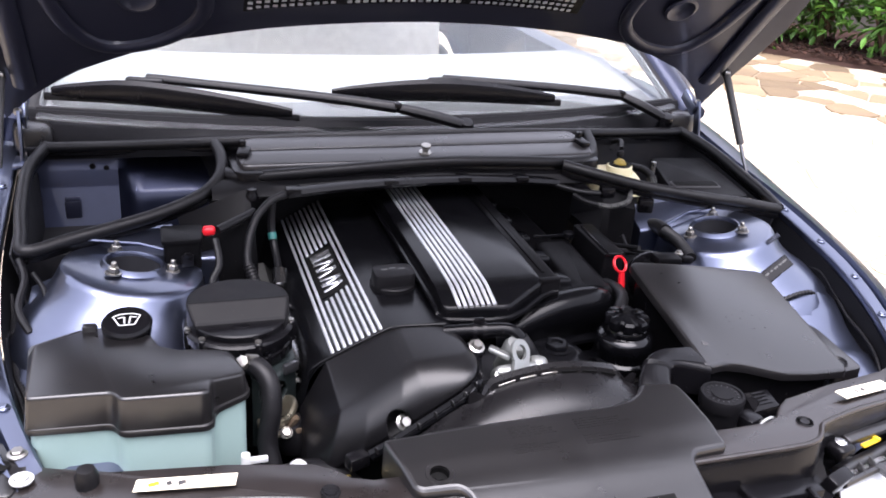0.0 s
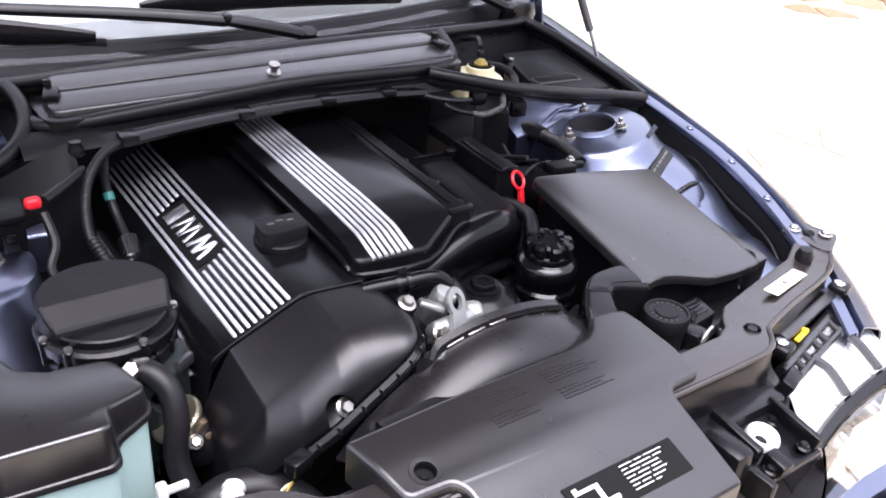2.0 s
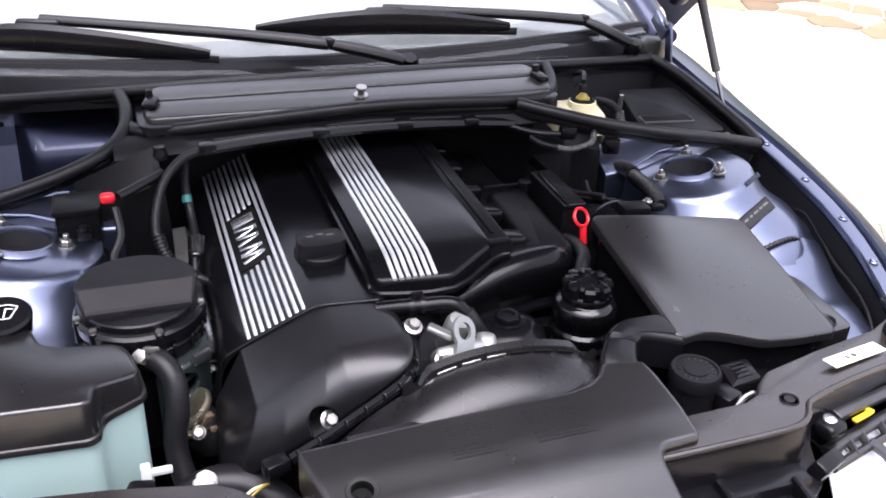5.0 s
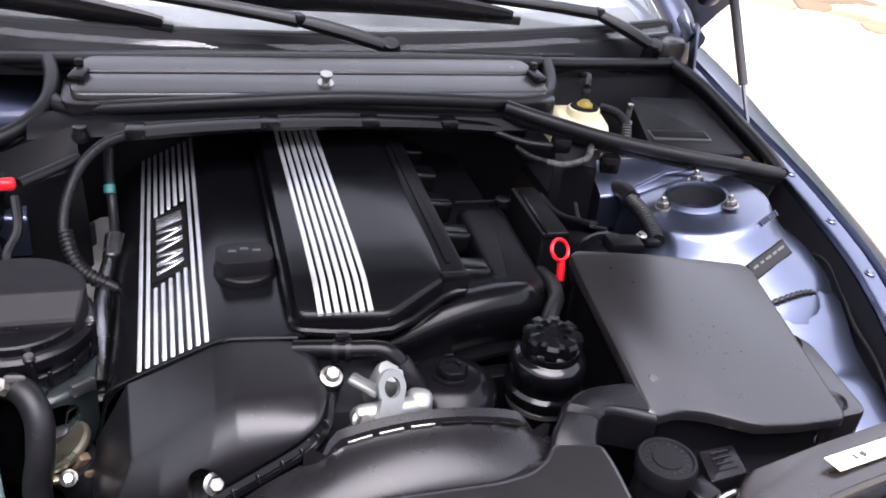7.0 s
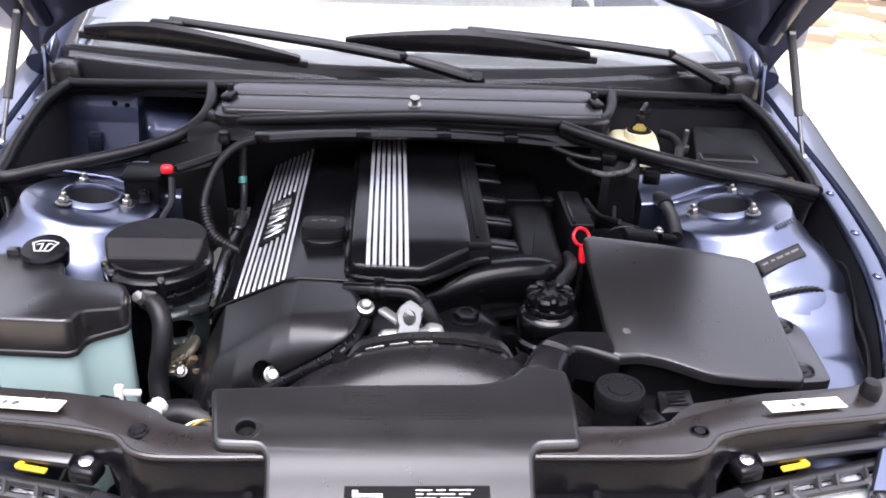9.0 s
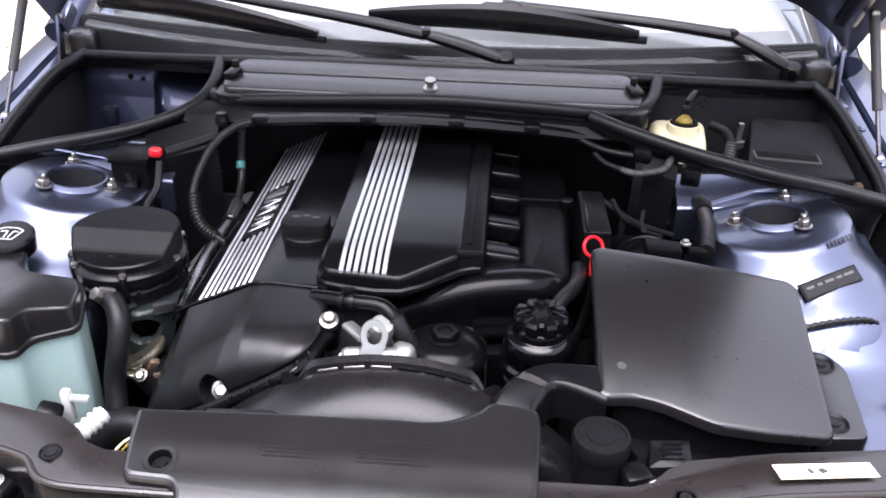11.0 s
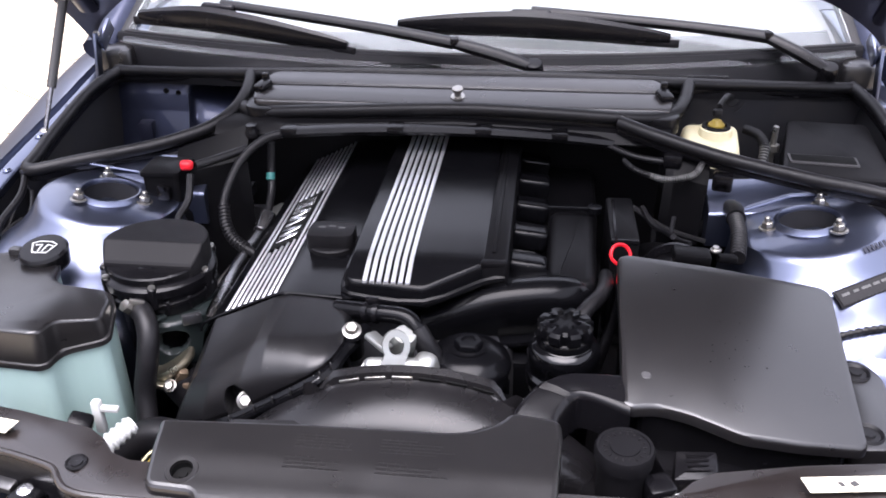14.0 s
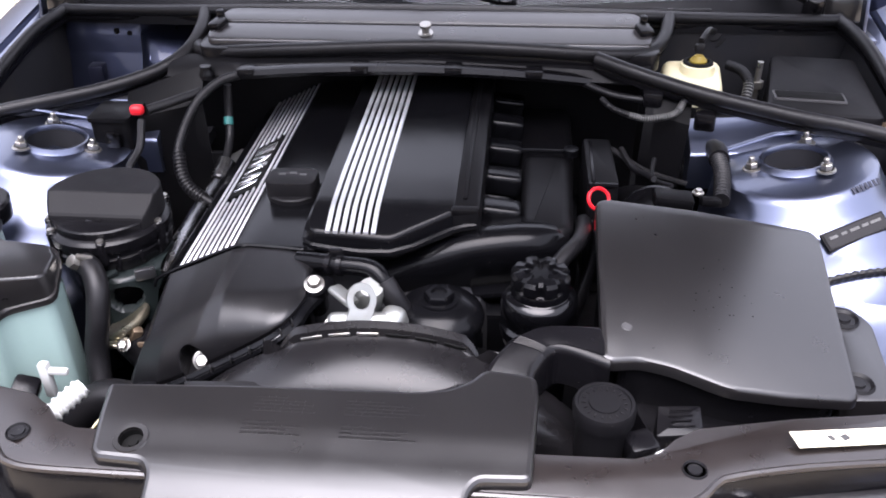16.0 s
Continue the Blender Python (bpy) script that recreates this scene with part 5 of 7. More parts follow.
def intake():
    t = thing("intake_manifold", "black plastic intake manifold with rounded runners", "intake manifold", (0.16, 0.0, 0.6))
    for y in (-0.128, -0.039, 0.05, 0.139, 0.222):
        bm = B()
        rbox(bm, (0.13, y, 0.793), (0.056, 0.036, 0.034), (0, 6, 0), bev=0.008, seg=3)
        rbox(bm, (0.122, y + 0.002, 0.758), (0.056, 0.042, 0.05), (0, 6, 0), bev=0.013, seg=3)
        part("runner", bm, COVER, t)
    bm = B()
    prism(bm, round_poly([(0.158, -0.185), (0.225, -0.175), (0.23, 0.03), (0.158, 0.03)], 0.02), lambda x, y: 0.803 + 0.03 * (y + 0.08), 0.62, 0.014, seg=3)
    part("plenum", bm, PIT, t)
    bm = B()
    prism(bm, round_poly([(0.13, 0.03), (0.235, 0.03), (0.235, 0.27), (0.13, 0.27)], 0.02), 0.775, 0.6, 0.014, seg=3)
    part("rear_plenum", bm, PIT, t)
    bm = B()
    rbox(bm, (0.19, 0.022, 0.812), (0.07, 0.006, 0.006), bev=0.002)
    lathe(bm, [(0, 0), (0.011, 0), (0.011, 0.01), (0, 0.011)], pose(0.226, 0.02, 0.808), 12)
    part("ridge", bm, COVER, t)
    # smooth rounded front of the air chamber, falling away towards the coil cover
    bm = B()
    rows = []
    for i in range(31):
        x = -0.005 + 0.237 * i / 30
        top = eased(x, [(-0.05, 0.752), (0.0, 0.770), (0.05, 0.793), (0.10, 0.808), (0.16, 0.811), (0.20, 0.805), (0.225, 0.788), (0.25, 0.75)], 0.022)
        front = eased(x, [(-0.05, -0.232), (0.05, -0.226), (0.12, -0.218), (0.19, -0.205), (0.225, -0.182), (0.25, -0.15)], 0.02)
        row = [(x, -0.13, top - 0.016), (x, front + 0.045, top - 0.004), (x, front + 0.032, top)]
        for k in range(1, 9):
            a = math.pi / 2 * k / 8
            row.append((x, front + 0.026 - 0.026 * math.sin(a), top - 0.022 * (1 - math.cos(a))))
        row += [(x, front + 0.006, top - 0.055), (x, front + 0.016, top - 0.075), (x, front + 0.018, top - 0.079), (x, front + 0.002, top - 0.082), (x, front + 0.002, top - 0.088), (x, front + 0.03, top - 0.12), (x, front + 0.05, 0.6)]
        rows.append(row)
    loft(bm, rows)
    part("front_bulge", bm, COVER, t, "rounded front of the manifold")
    bm = B()
    tube(bm, [(0.24, -0.11, 0.775), (0.238, -0.15, 0.786), (0.229, -0.188, 0.790), (0.213, -0.214, 0.787), (0.197, -0.24, 0.777), (0.19, -0.26, 0.765)], 0.0105, 10, 5)
    part("vacuum_hose", bm, RUBBER, t)
    bm = B()
    prism(bm, round_poly([(0.03, -0.235), (0.2, -0.225), (0.2, -0.20), (0.03, -0.20)], 0.01), 0.705, 0.5, 0.006)
    part("lower_flange", bm, COVER, t)


intake()


def breather():
    t = thing("breather_pipe", "black plastic breather pipe with a clamp before the coil cover", "pipe", (-0.03, -0.28, 0.78))
    bm = B()
    tube(bm, [(-0.105, -0.262, 0.799), (-0.08, -0.270, 0.803), (-0.05, -0.279, 0.806), (-0.02, -0.284, 0.807), (-0.006, -0.289, 0.803), (0.006, -0.297, 0.790), (0.018, -0.303, 0.770)], 0.0112, 14, 6)
    part("pipe", bm, COVER, t)
    bm = B()
    tube(bm, [(-0.065, -0.275, 0.8045), (-0.059, -0.277, 0.805)], 0.0135, 14, 2)
    tube(bm, [(-0.053, -0.2785, 0.8058), (-0.047, -0.2795, 0.806)], 0.0135, 14, 2)
    rbox(bm, (-0.056, -0.274, 0.820), (0.016, 0.008, 0.010), bev=0.002)
    part("clamp", bm, BLACK, t)
    bm = B()
    tube(bm, [(0.002, -0.294, 0.795), (0.012, -0.300, 0.780), (0.024, -0.300, 0.758), (0.036, -0.296, 0.735), (0.045, -0.29, 0.69)], 0.0135, 14, 5)
    part("rubber_elbow", bm, RUBBER, t)


breather()


def oil_filter():
    t = thing("oil_filter_housing", "round black oil filter housing with a hexagon top", "oil filter", (0.066, -0.29, 0.6))
    m = pose(0.066, -0.29, 0.0)
    bm = B()
    lathe(bm, [(0.046, 0.55), (0.046, 0.722), (0.050, 0.724), (0.050, 0.731), (0.047, 0.733), (0.047, 0.739), (0.053, 0.741), (0.054, 0.747), (0.052, 0.753), (0.047, 0.759), (0.038, 0.766), (0.026, 0.770), (0, 0.771)], m, 40)
    part("canister", bm, COVER, t)
    bm = B()
    lathe(bm, [(0.024, 0.769), (0.024, 0.772), (0.018, 0.773)], m, 24)
    lathe(bm, [(0.0185, 0.772), (0.018, 0.779), (0.016, 0.781), (0.010, 0.781), (0.009, 0.778), (0, 0.778)], m, 6)
    part("hexagon", bm, COVER, t)
    for k in range(12):
        a = k * math.pi / 6
        bm = B()
        rbox(bm, (0.066 + 0.049 * math.cos(a), -0.29 + 0.049 * math.sin(a), 0.712), (0.006, 0.004, 0.022), (0, 0, math.degrees(a)), bev=0.001, seg=1)
        part("grip_rib", bm, COVER, t)


oil_filter()


def lifting_eye():
    t = thing("lifting_bracket", "bare cast lifting eye and bracket on the engine front", "bracket", (-0.03, -0.335, 0.76))
    m = align((-0.016, -0.338, 0.80), (0.35, -0.85, 0.5))
    bm = B()
    lathe(bm, [(0.0095, -0.003), (0.0165, -0.003), (0.0172, 0.0), (0.0165, 0.003), (0.0095, 0.003), (0.0095, -0.003)], m @ Matrix.Diagonal((1.0, 1.15, 1, 1)), 24)
    part("eye", bm, ALU, t)
    bm = B()
    loft(bm, [[m @ Vector((x, y, z)) for x, y, z in ((-0.015, -0.008, 0.003), (0.012, -0.014, 0.003), (0.012, -0.014, -0.003), (-0.015, -0.008, -0.003))], [m @ Vector((x, y, z)) for x, y, z in ((-0.03, -0.034, 0.005), (-0.004, -0.04, 0.005), (-0.004, -0.04, -0.003), (-0.03, -0.034, -0.003))], [m @ Vector((x, y, z)) for x, y, z in ((-0.05, -0.045, 0.008), (-0.03, -0.056, 0.008), (-0.03, -0.056, 0.0), (-0.05, -0.045, 0.0))]], close=True)
    part("shank", bm, ALU, t)
    bm = B()
    rbox(bm, (-0.040, -0.322, 0.793), (0.034, 0.02, 0.008), (-18, 16, -34), bev=0.003)
    part("stay", bm, ALU, t)
    bm = B()
    lathe(bm, [(0.0155, -0.04), (0.0165, 0.006), (0.0135, 0.013), (0, 0.014)], align((-0.012, -0.306, 0.786), (0.2, -0.35, 1)), 18)
    part("boss", bm, ALU, t)
    bm = B()
    rbox(bm, (-0.016, -0.338, 0.768), (0.082, 0.022, 0.03), (38, 4, 10), bev=0.009, seg=3)
    rbox(bm, (0.018, -0.330, 0.766), (0.03, 0.03, 0.034), (20, 0, -20), bev=0.011, seg=3)
    part("casting", bm, ALU, t)
    bm = B()
    rbox(bm, (-0.03, -0.368, 0.762), (0.07, 0.014, 0.006), (-15, 5, 10), bev=0.002)
    part("steel_plate", bm, ZINC, t)
    hex_bolt(t, (-0.047, -0.353, 0.772), (0.1, -0.8, 0.6), 0.0075, 0.012, name="bolt")
    for p, size, rot in (((-0.034, -0.338, 0.757), (0.05, 0.016, 0.006), (-30, 10, 28)), ((-0.052, -0.353, 0.748), (0.045, 0.02, 0.006), (-42, 12, 30)),
                         ((-0.079, -0.364, 0.735), (0.03, 0.016, 0.008), (-40, 20, 40)), ((-0.147, -0.374, 0.70), (0.055, 0.018, 0.008), (-35, 22, 35))):
        bm = B()
        rbox(bm, p, size, rot, bev=0.002)
        part("tensioner_edge", bm, ZINC, t)


lifting_eye()


def fan_shroud():
    t = thing("fan_shroud", "black plastic radiator fan shroud with an arched rim", "fan shroud", (0.0, -0.42, 0.5))
    cx, R, top = 0.012, 0.30, 0.806
    prof = [(-0.385, -0.03), (-0.386, -0.002), (-0.390, 0.002), (-0.396, 0.0), (-0.398, -0.009), (-0.404, -0.011), (-0.411, -0.0122), (-0.42, -0.014), (-0.43, -0.017),
            (-0.440, -0.021), (-0.449, -0.026), (-0.456, -0.032), (-0.462, -0.041), (-0.466, -0.054), (-0.468, -0.09)]
    bm = B()
    rows = []
    for i in range(61):
        a = radians(-52 + 104 * i / 60)
        k = smooth01((abs(math.degrees(a)) - 17) / 6)
        row = []
        for y, dz in prof:
            if y > -0.404:
                y, dz = y + (-0.404 - y) * k, dz + (-0.0125 - dz) * k
            v = max(0.0, min(1.0, (-0.405 - y) / 0.05))
            row.append((cx + (R + dz) * math.sin(a), y, top - R + (R + dz) * (1 - (1 - math.cos(a)) * (1 - 0.35 * v))))
        rows.append(row)
    loft(bm, rows, thick=-0.003)
    part("arch", bm, SHROUD, t, sharp=50)
    bm = B()
    prism(bm, [(-0.19, -0.44), (-0.19, -0.476), (0.135, -0.476), (0.135, -0.44)], lambda x, y: 0.778 - 0.25 * max(0.0, -x - 0.12), 0.74, 0.003)
    part("front_ledge", bm, SHROUD, t)
    for k, a in enumerate((-14, -8, -2, 4, 10, 16)):
        bm = B()
        c = (cx + (R - 0.004) * math.sin(radians(a)), -0.4005, top - R + (R - 0.004) * math.cos(radians(a)))
        rbox(bm, c, (0.024, 0.002, 0.004), (10, a, 0), bev=0.0008)
        part("rim_slot", bm, ZINC if k < 3 else INK, t, "slot in the rim")


fan_shroud()


def power_steering():
    t = thing("power_steering_reservoir", "black power steering reservoir with a lobed cap", "fluid reservoir", (0.183, -0.285, 0.62))
    m = pose(0.183, -0.285, 0.021)
    mc = pose(0.183, -0.285, 0.016)
    bm = B()
    lathe(bm, [(0.036, 0.60), (0.039, 0.69), (0.039, 0.705), (0.0455, 0.707), (0.0465, 0.712), (0.0465, 0.721), (0.0425, 0.725), (0.0425, 0.735), (0.0448, 0.739), (0.0448, 0.750), (0.0435, 0.757), (0.040, 0.7615), (0.0355, 0.763), (0.034, 0.764), (0.0342, 0.770), (0.0325, 0.7735), (0.029, 0.775), (0.029, 0.785)], m, 40)
    part("canister", bm, GLOSS, t)
    bm = B()
    lathe(bm, [(0.030, 0.780), (0.0345, 0.782), (0.0345, 0.793), (0.031, 0.797), (0.02, 0.799), (0.018, 0.794), (0, 0.794)], mc, 64, wave=lambda u, z: -0.006 * (math.cos(u * 2 * math.pi * 8) > 0.3))
    part("cap", bm, COVER, t, "lobed black screw cap")
    bm = B()
    lathe(bm, [(0.0402, 0.694), (0.0415, 0.695), (0.0415, 0.701), (0.0402, 0.702)], m, 32)
    part("clamp_band", bm, ZINC, t)
    bm = B()
    tube(bm, [(0.137, -0.30, 0.70), (0.125, -0.33, 0.68), (0.112, -0.37, 0.70), (0.105, -0.40, 0.69)], 0.010, 10, 6, rib=0.1, pitch=0.006)
    part("return_hose", bm, RUBBER, t)


power_steering()


def dipstick():
    t = thing("dipstick", "red ring-handled oil dipstick in a black tube", "dipstick", (0.25, -0.15, 0.75))
    bm = B()
    m = align((0.257, -0.120, 0.816), (0.3, -0.8, 0.6))
    lathe(bm, [(0.0113, 0.0), (0.0123, -0.0022), (0.0138, -0.003), (0.0153, -0.0022), (0.0163, 0), (0.0153, 0.0022), (0.0138, 0.003), (0.0123, 0.0022), (0.0113, 0.0)], m, 28)
    tube(bm, [(0.2585, -0.127, 0.803), (0.259, -0.134, 0.776)], 0.0055, 8, 2)
    part("handle", bm, RED, t, "red ring handle")
    bm = B()
    tube(bm, [(0.259, -0.134, 0.778), (0.252, -0.15, 0.73), (0.23, -0.18, 0.66)], 0.008, 10, 4)
    part("guide_tube", bm, BLACK, t)
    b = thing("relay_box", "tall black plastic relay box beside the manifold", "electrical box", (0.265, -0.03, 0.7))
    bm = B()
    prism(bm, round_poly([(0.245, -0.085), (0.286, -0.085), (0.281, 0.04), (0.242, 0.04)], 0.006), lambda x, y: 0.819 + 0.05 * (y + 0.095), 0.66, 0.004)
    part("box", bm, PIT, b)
    bm = B()
    rbox(bm, (0.265, -0.084, 0.817), (0.038, 0.006, 0.006), bev=0.001)
    rbox(bm, (0.252, -0.03, 0.823), (0.004, 0.11, 0.006), (3, 0, 0), bev=0.001)
    part("lid_edge", bm, BLACK, b)


dipstick()


# ---- air filter side ----
def lid_z(x, y):
    return 0.838 - 0.14 * (x - 0.25) + 0.19 * (y + 0.155)


def air_box():
    t = thing("air_filter_box", "black plastic air filter box with a flat grained lid", "air filter box", (0.38, -0.28, 0.5))
    outline = [(0.249, -0.162), (0.262, -0.153), (0.37, -0.149), (0.515, -0.154), (0.525, -0.166), (0.512, -0.405), (0.504, -0.412), (0.436, -0.420), (0.375, -0.422), (0.345, -0.413), (0.318, -0.405), (0.285, -0.402), (0.256, -0.410), (0.246, -0.405)]
    bm = B()
    prism(bm, round_poly(outline, 0.010, 3), lid_z, lambda x, y: lid_z(x, y) - 0.014, 0.005)
    part("lid", bm, GRAIN, t, "grained charcoal lid with scuffs")
    bm = B()
    inner = [(0.26, -0.165), (0.505, -0.17), (0.497, -0.40), (0.40, -0.405), (0.335, -0.392), (0.265, -0.392)]
    prism(bm, round_poly(inner, 0.012, 3), lambda x, y: lid_z(x, y) - 0.013, 0.55, 0.0)
    part("base", bm, BLACK, t)
    bm = B()
    low = lambda x, y: 0.715 - 0.10 * (x - 0.3)
    prism(bm, round_poly([(0.28, -0.375), (0.51, -0.385), (0.525, -0.44), (0.50, -0.455), (0.36, -0.455), (0.30, -0.44)], 0.015, 3), low, 0.6, 0.005)
    part("lower_flange", bm, BLACK, t)
    bm = B()
    tube(bm, [(0.355, -0.456, 0.712), (0.42, -0.457, 0.706), (0.50, -0.457, 0.698), (0.525, -0.44, 0.694)], 0.003, 6, 5)
    part("flange_bead", bm, GRAIN, t)
    bm = B()
    rbox(bm, (0.418, -0.455, 0.715), (0.03, 0.012, 0.03), bev=0.003)
    rbox(bm, (0.418, -0.448, 0.735), (0.02, 0.006, 0.008), bev=0.001)
    part("spring_clip", bm, BLACK, t)
    # mounting ear with two rubber mounts
    bm = B()
    prism(bm, round_poly([(0.50, -0.225), (0.555, -0.228), (0.572, -0.262), (0.558, -0.395), (0.50, -0.40)], 0.014, 3), 0.741, 0.70, 0.005)
    ear = part("mounting_ear", bm, GRAIN, t)
    for p in ((0.54, -0.257), (0.523, -0.372)):
        bm = B()
        lathe(bm, [(0, 0.744), (0.007, 0.744), (0.008, 0.7415), (0.013, 0.7412), (0.016, 0.7445), (0.018, 0.7413)], pose(*p, 0), 20)
        part("rubber_mount", bm, RUBBER, ear)
    bm = B()
    lathe(bm, [(0, 0), (0.006, 0), (0.005, 0.001), (0, 0.0012)], align((0.275, -0.36, lid_z(0.275, -0.36)), (0.16, -0.2, 1)), 12)
    part("moulding_mark", bm, GREYINK, t)
    rng = random.Random(3)
    bm = B()
    for _ in range(18):
        x, y = rng.gauss(0.385, 0.018), rng.gauss(-0.30, 0.02)
        lathe(bm, [(rng.uniform(0.0004, 0.0012), 0), (0, 0.0003)], align((x, y, lid_z(x, y) + 0.0003), (0.16, -0.2, 1)), 6)
    o = part("dirt_specks", bm, INK, t)
    o["kind"] = "stuff"
    # inlet sensor ring behind the box
    m = thing("air_mass_sensor", "black air mass sensor ring behind the air box", "sensor", (0.34, -0.09, 0.78))
    bm = B()
    tube(bm, [(0.34, -0.15, 0.775), (0.335, -0.11, 0.775), (0.325, -0.05, 0.758), (0.31, 0.0, 0.73)], 0.036, 20, 5)
    part("duct", bm, PIT, m)
    bm = B()
    lathe(bm, [(0.036, -0.003), (0.0475, -0.003), (0.0475, 0.003), (0.036, 0.003)], align((0.335, -0.095, 0.775), (0.1, 1, -0.05)), 28)
    part("clamp", bm, BLACK, m)
    bm = B()
    rbox(bm, (0.352, -0.112, 0.814), (0.05, 0.03, 0.018), (0, 5, 0), bev=0.004)
    rbox(bm, (0.402, -0.10, 0.806), (0.028, 0.014, 0.012), (0, 8, 10), bev=0.004)
    part("connector", bm, PIT, m)
    hex_bolt(m, (0.385, -0.10, 0.818), (0, 0, 1), 0.005, 0.006)
    h = thing("corrugated_hose", "grey-black corrugated hose beside the strut tower", "hose", (0.43, 0.0, 0.78))
    bm = B()
    tube(bm, [(0.418, -0.09, 0.802), (0.424, -0.06, 0.806), (0.430, -0.02, 0.808), (0.434, 0.03, 0.804)], 0.0105, 14, 6, rib=0.10, pitch=0.007)
    part("bellows", bm, RUBBER, h)
    bm = B()
    tube(bm, [(0.434, 0.025, 0.8045), (0.437, 0.055, 0.802), (0.434, 0.083, 0.792), (0.42, 0.098, 0.772), (0.39, 0.10, 0.74)], 0.0145, 14, 6)
    part("elbow", bm, RUBBER, h)
    k = thing("bulkhead_clip", "small black plastic clip on the bulkhead side", "clip", (0.40, 0.09, 0.83))
    bm = B()
    rbox(bm, (0.420, 0.088, 0.835), (0.030, 0.02, 0.028), (0, 0, -12), bev=0.004)
    rbox(bm, (0.418, 0.076, 0.838), (0.02, 0.004, 0.008), (0, 0, -12), bev=0.001)
    part("clip", bm, BLACK, k)
    w = thing("sensor_cables", "thin black sensor cables between manifold and tower", "wiring", (0.33, 0.0, 0.8))
    for pts, r in (([(0.30, 0.06, 0.80), (0.315, 0.02, 0.79), (0.33, -0.02, 0.80), (0.335, -0.05, 0.81)], 0.0045), ([(0.345, 0.03, 0.80), (0.34, -0.01, 0.79), (0.36, -0.05, 0.80)], 0.0035), ([(0.29, 0.10, 0.78), (0.34, 0.07, 0.76), (0.40, 0.05, 0.75)], 0.0045)):
        bm = B()
        tube(bm, pts, r, 8, 5)
        part("cable", bm, RUBBER, w)
    bm = B()
    rbox(bm, (0.434, 0.094, 0.747), (0.04, 0.012, 0.008), bev=0.002)
    rbox(bm, (0.430, 0.082, 0.734), (0.04, 0.012, 0.008), bev=0.002)
    part("fuse_carrier", bm, BLACK, w)
    # type plate and stamped digits (bars) on the tower
    p = thing("type_plate", "small dark type plate on the strut tower flank", "type plate", (0.58, -0.127, 0.783))
    zc = Vector((0.17, -0.55, 0.80)).normalized()
    xc = Vector((0.88, 0.46, 0.13))
    xc = (xc - zc * xc.dot(zc)).normalized()
    mm = Matrix((xc, zc.cross(xc), zc)).transposed().to_4x4()
    mm.translation = Vector((0.582, -0.128, 0.7865)) - zc * 0.0016
    bm = B()
    rbox(bm, (0, 0, -0.0012), (0.098, 0.025, 0.0032), bev=0.0005, seg=1)
    bm.transform(mm)
    plate = part("plate", bm, SATIN, p)
    bm = B()
    rbox(bm, (0, 0, 0.001), (0.092, 0.020, 0.001), bev=0)
    bm.transform(mm)
    part("dark_field", bm, PLATE, plate)
    for k2, w in enumerate((0.012, 0.008, 0.014, 0.010, 0.016)):
        bm = B()
        rbox(bm, (-0.034 + 0.0165 * k2, 0.003, 0.0017), (w, 0.0036, 0.0006), bev=0)
        bm.transform(mm)
        part("print_bar", bm, GREYTAPE, plate)
    for k2 in range(7):
        bm = B()
        rbox(bm, (0.024 + 0.0065 * k2, 0.048, 0.0075), (0.0042, 0.009, 0.001), bev=0)
        bm.transform(mm)
        part("stamped_bar", bm, PAINT_SHADED, p)


air_box()


def scoop_top(x, y):
    return 0.788 - 0.004 * smooth01((-0.52 - y) / 0.04) - 0.30 * (math.sqrt((0.585 + y) ** 2 + 0.0004) - 0.585 - y) / 2 - 0.006 * smooth01((-0.545 - y) / 0.07)


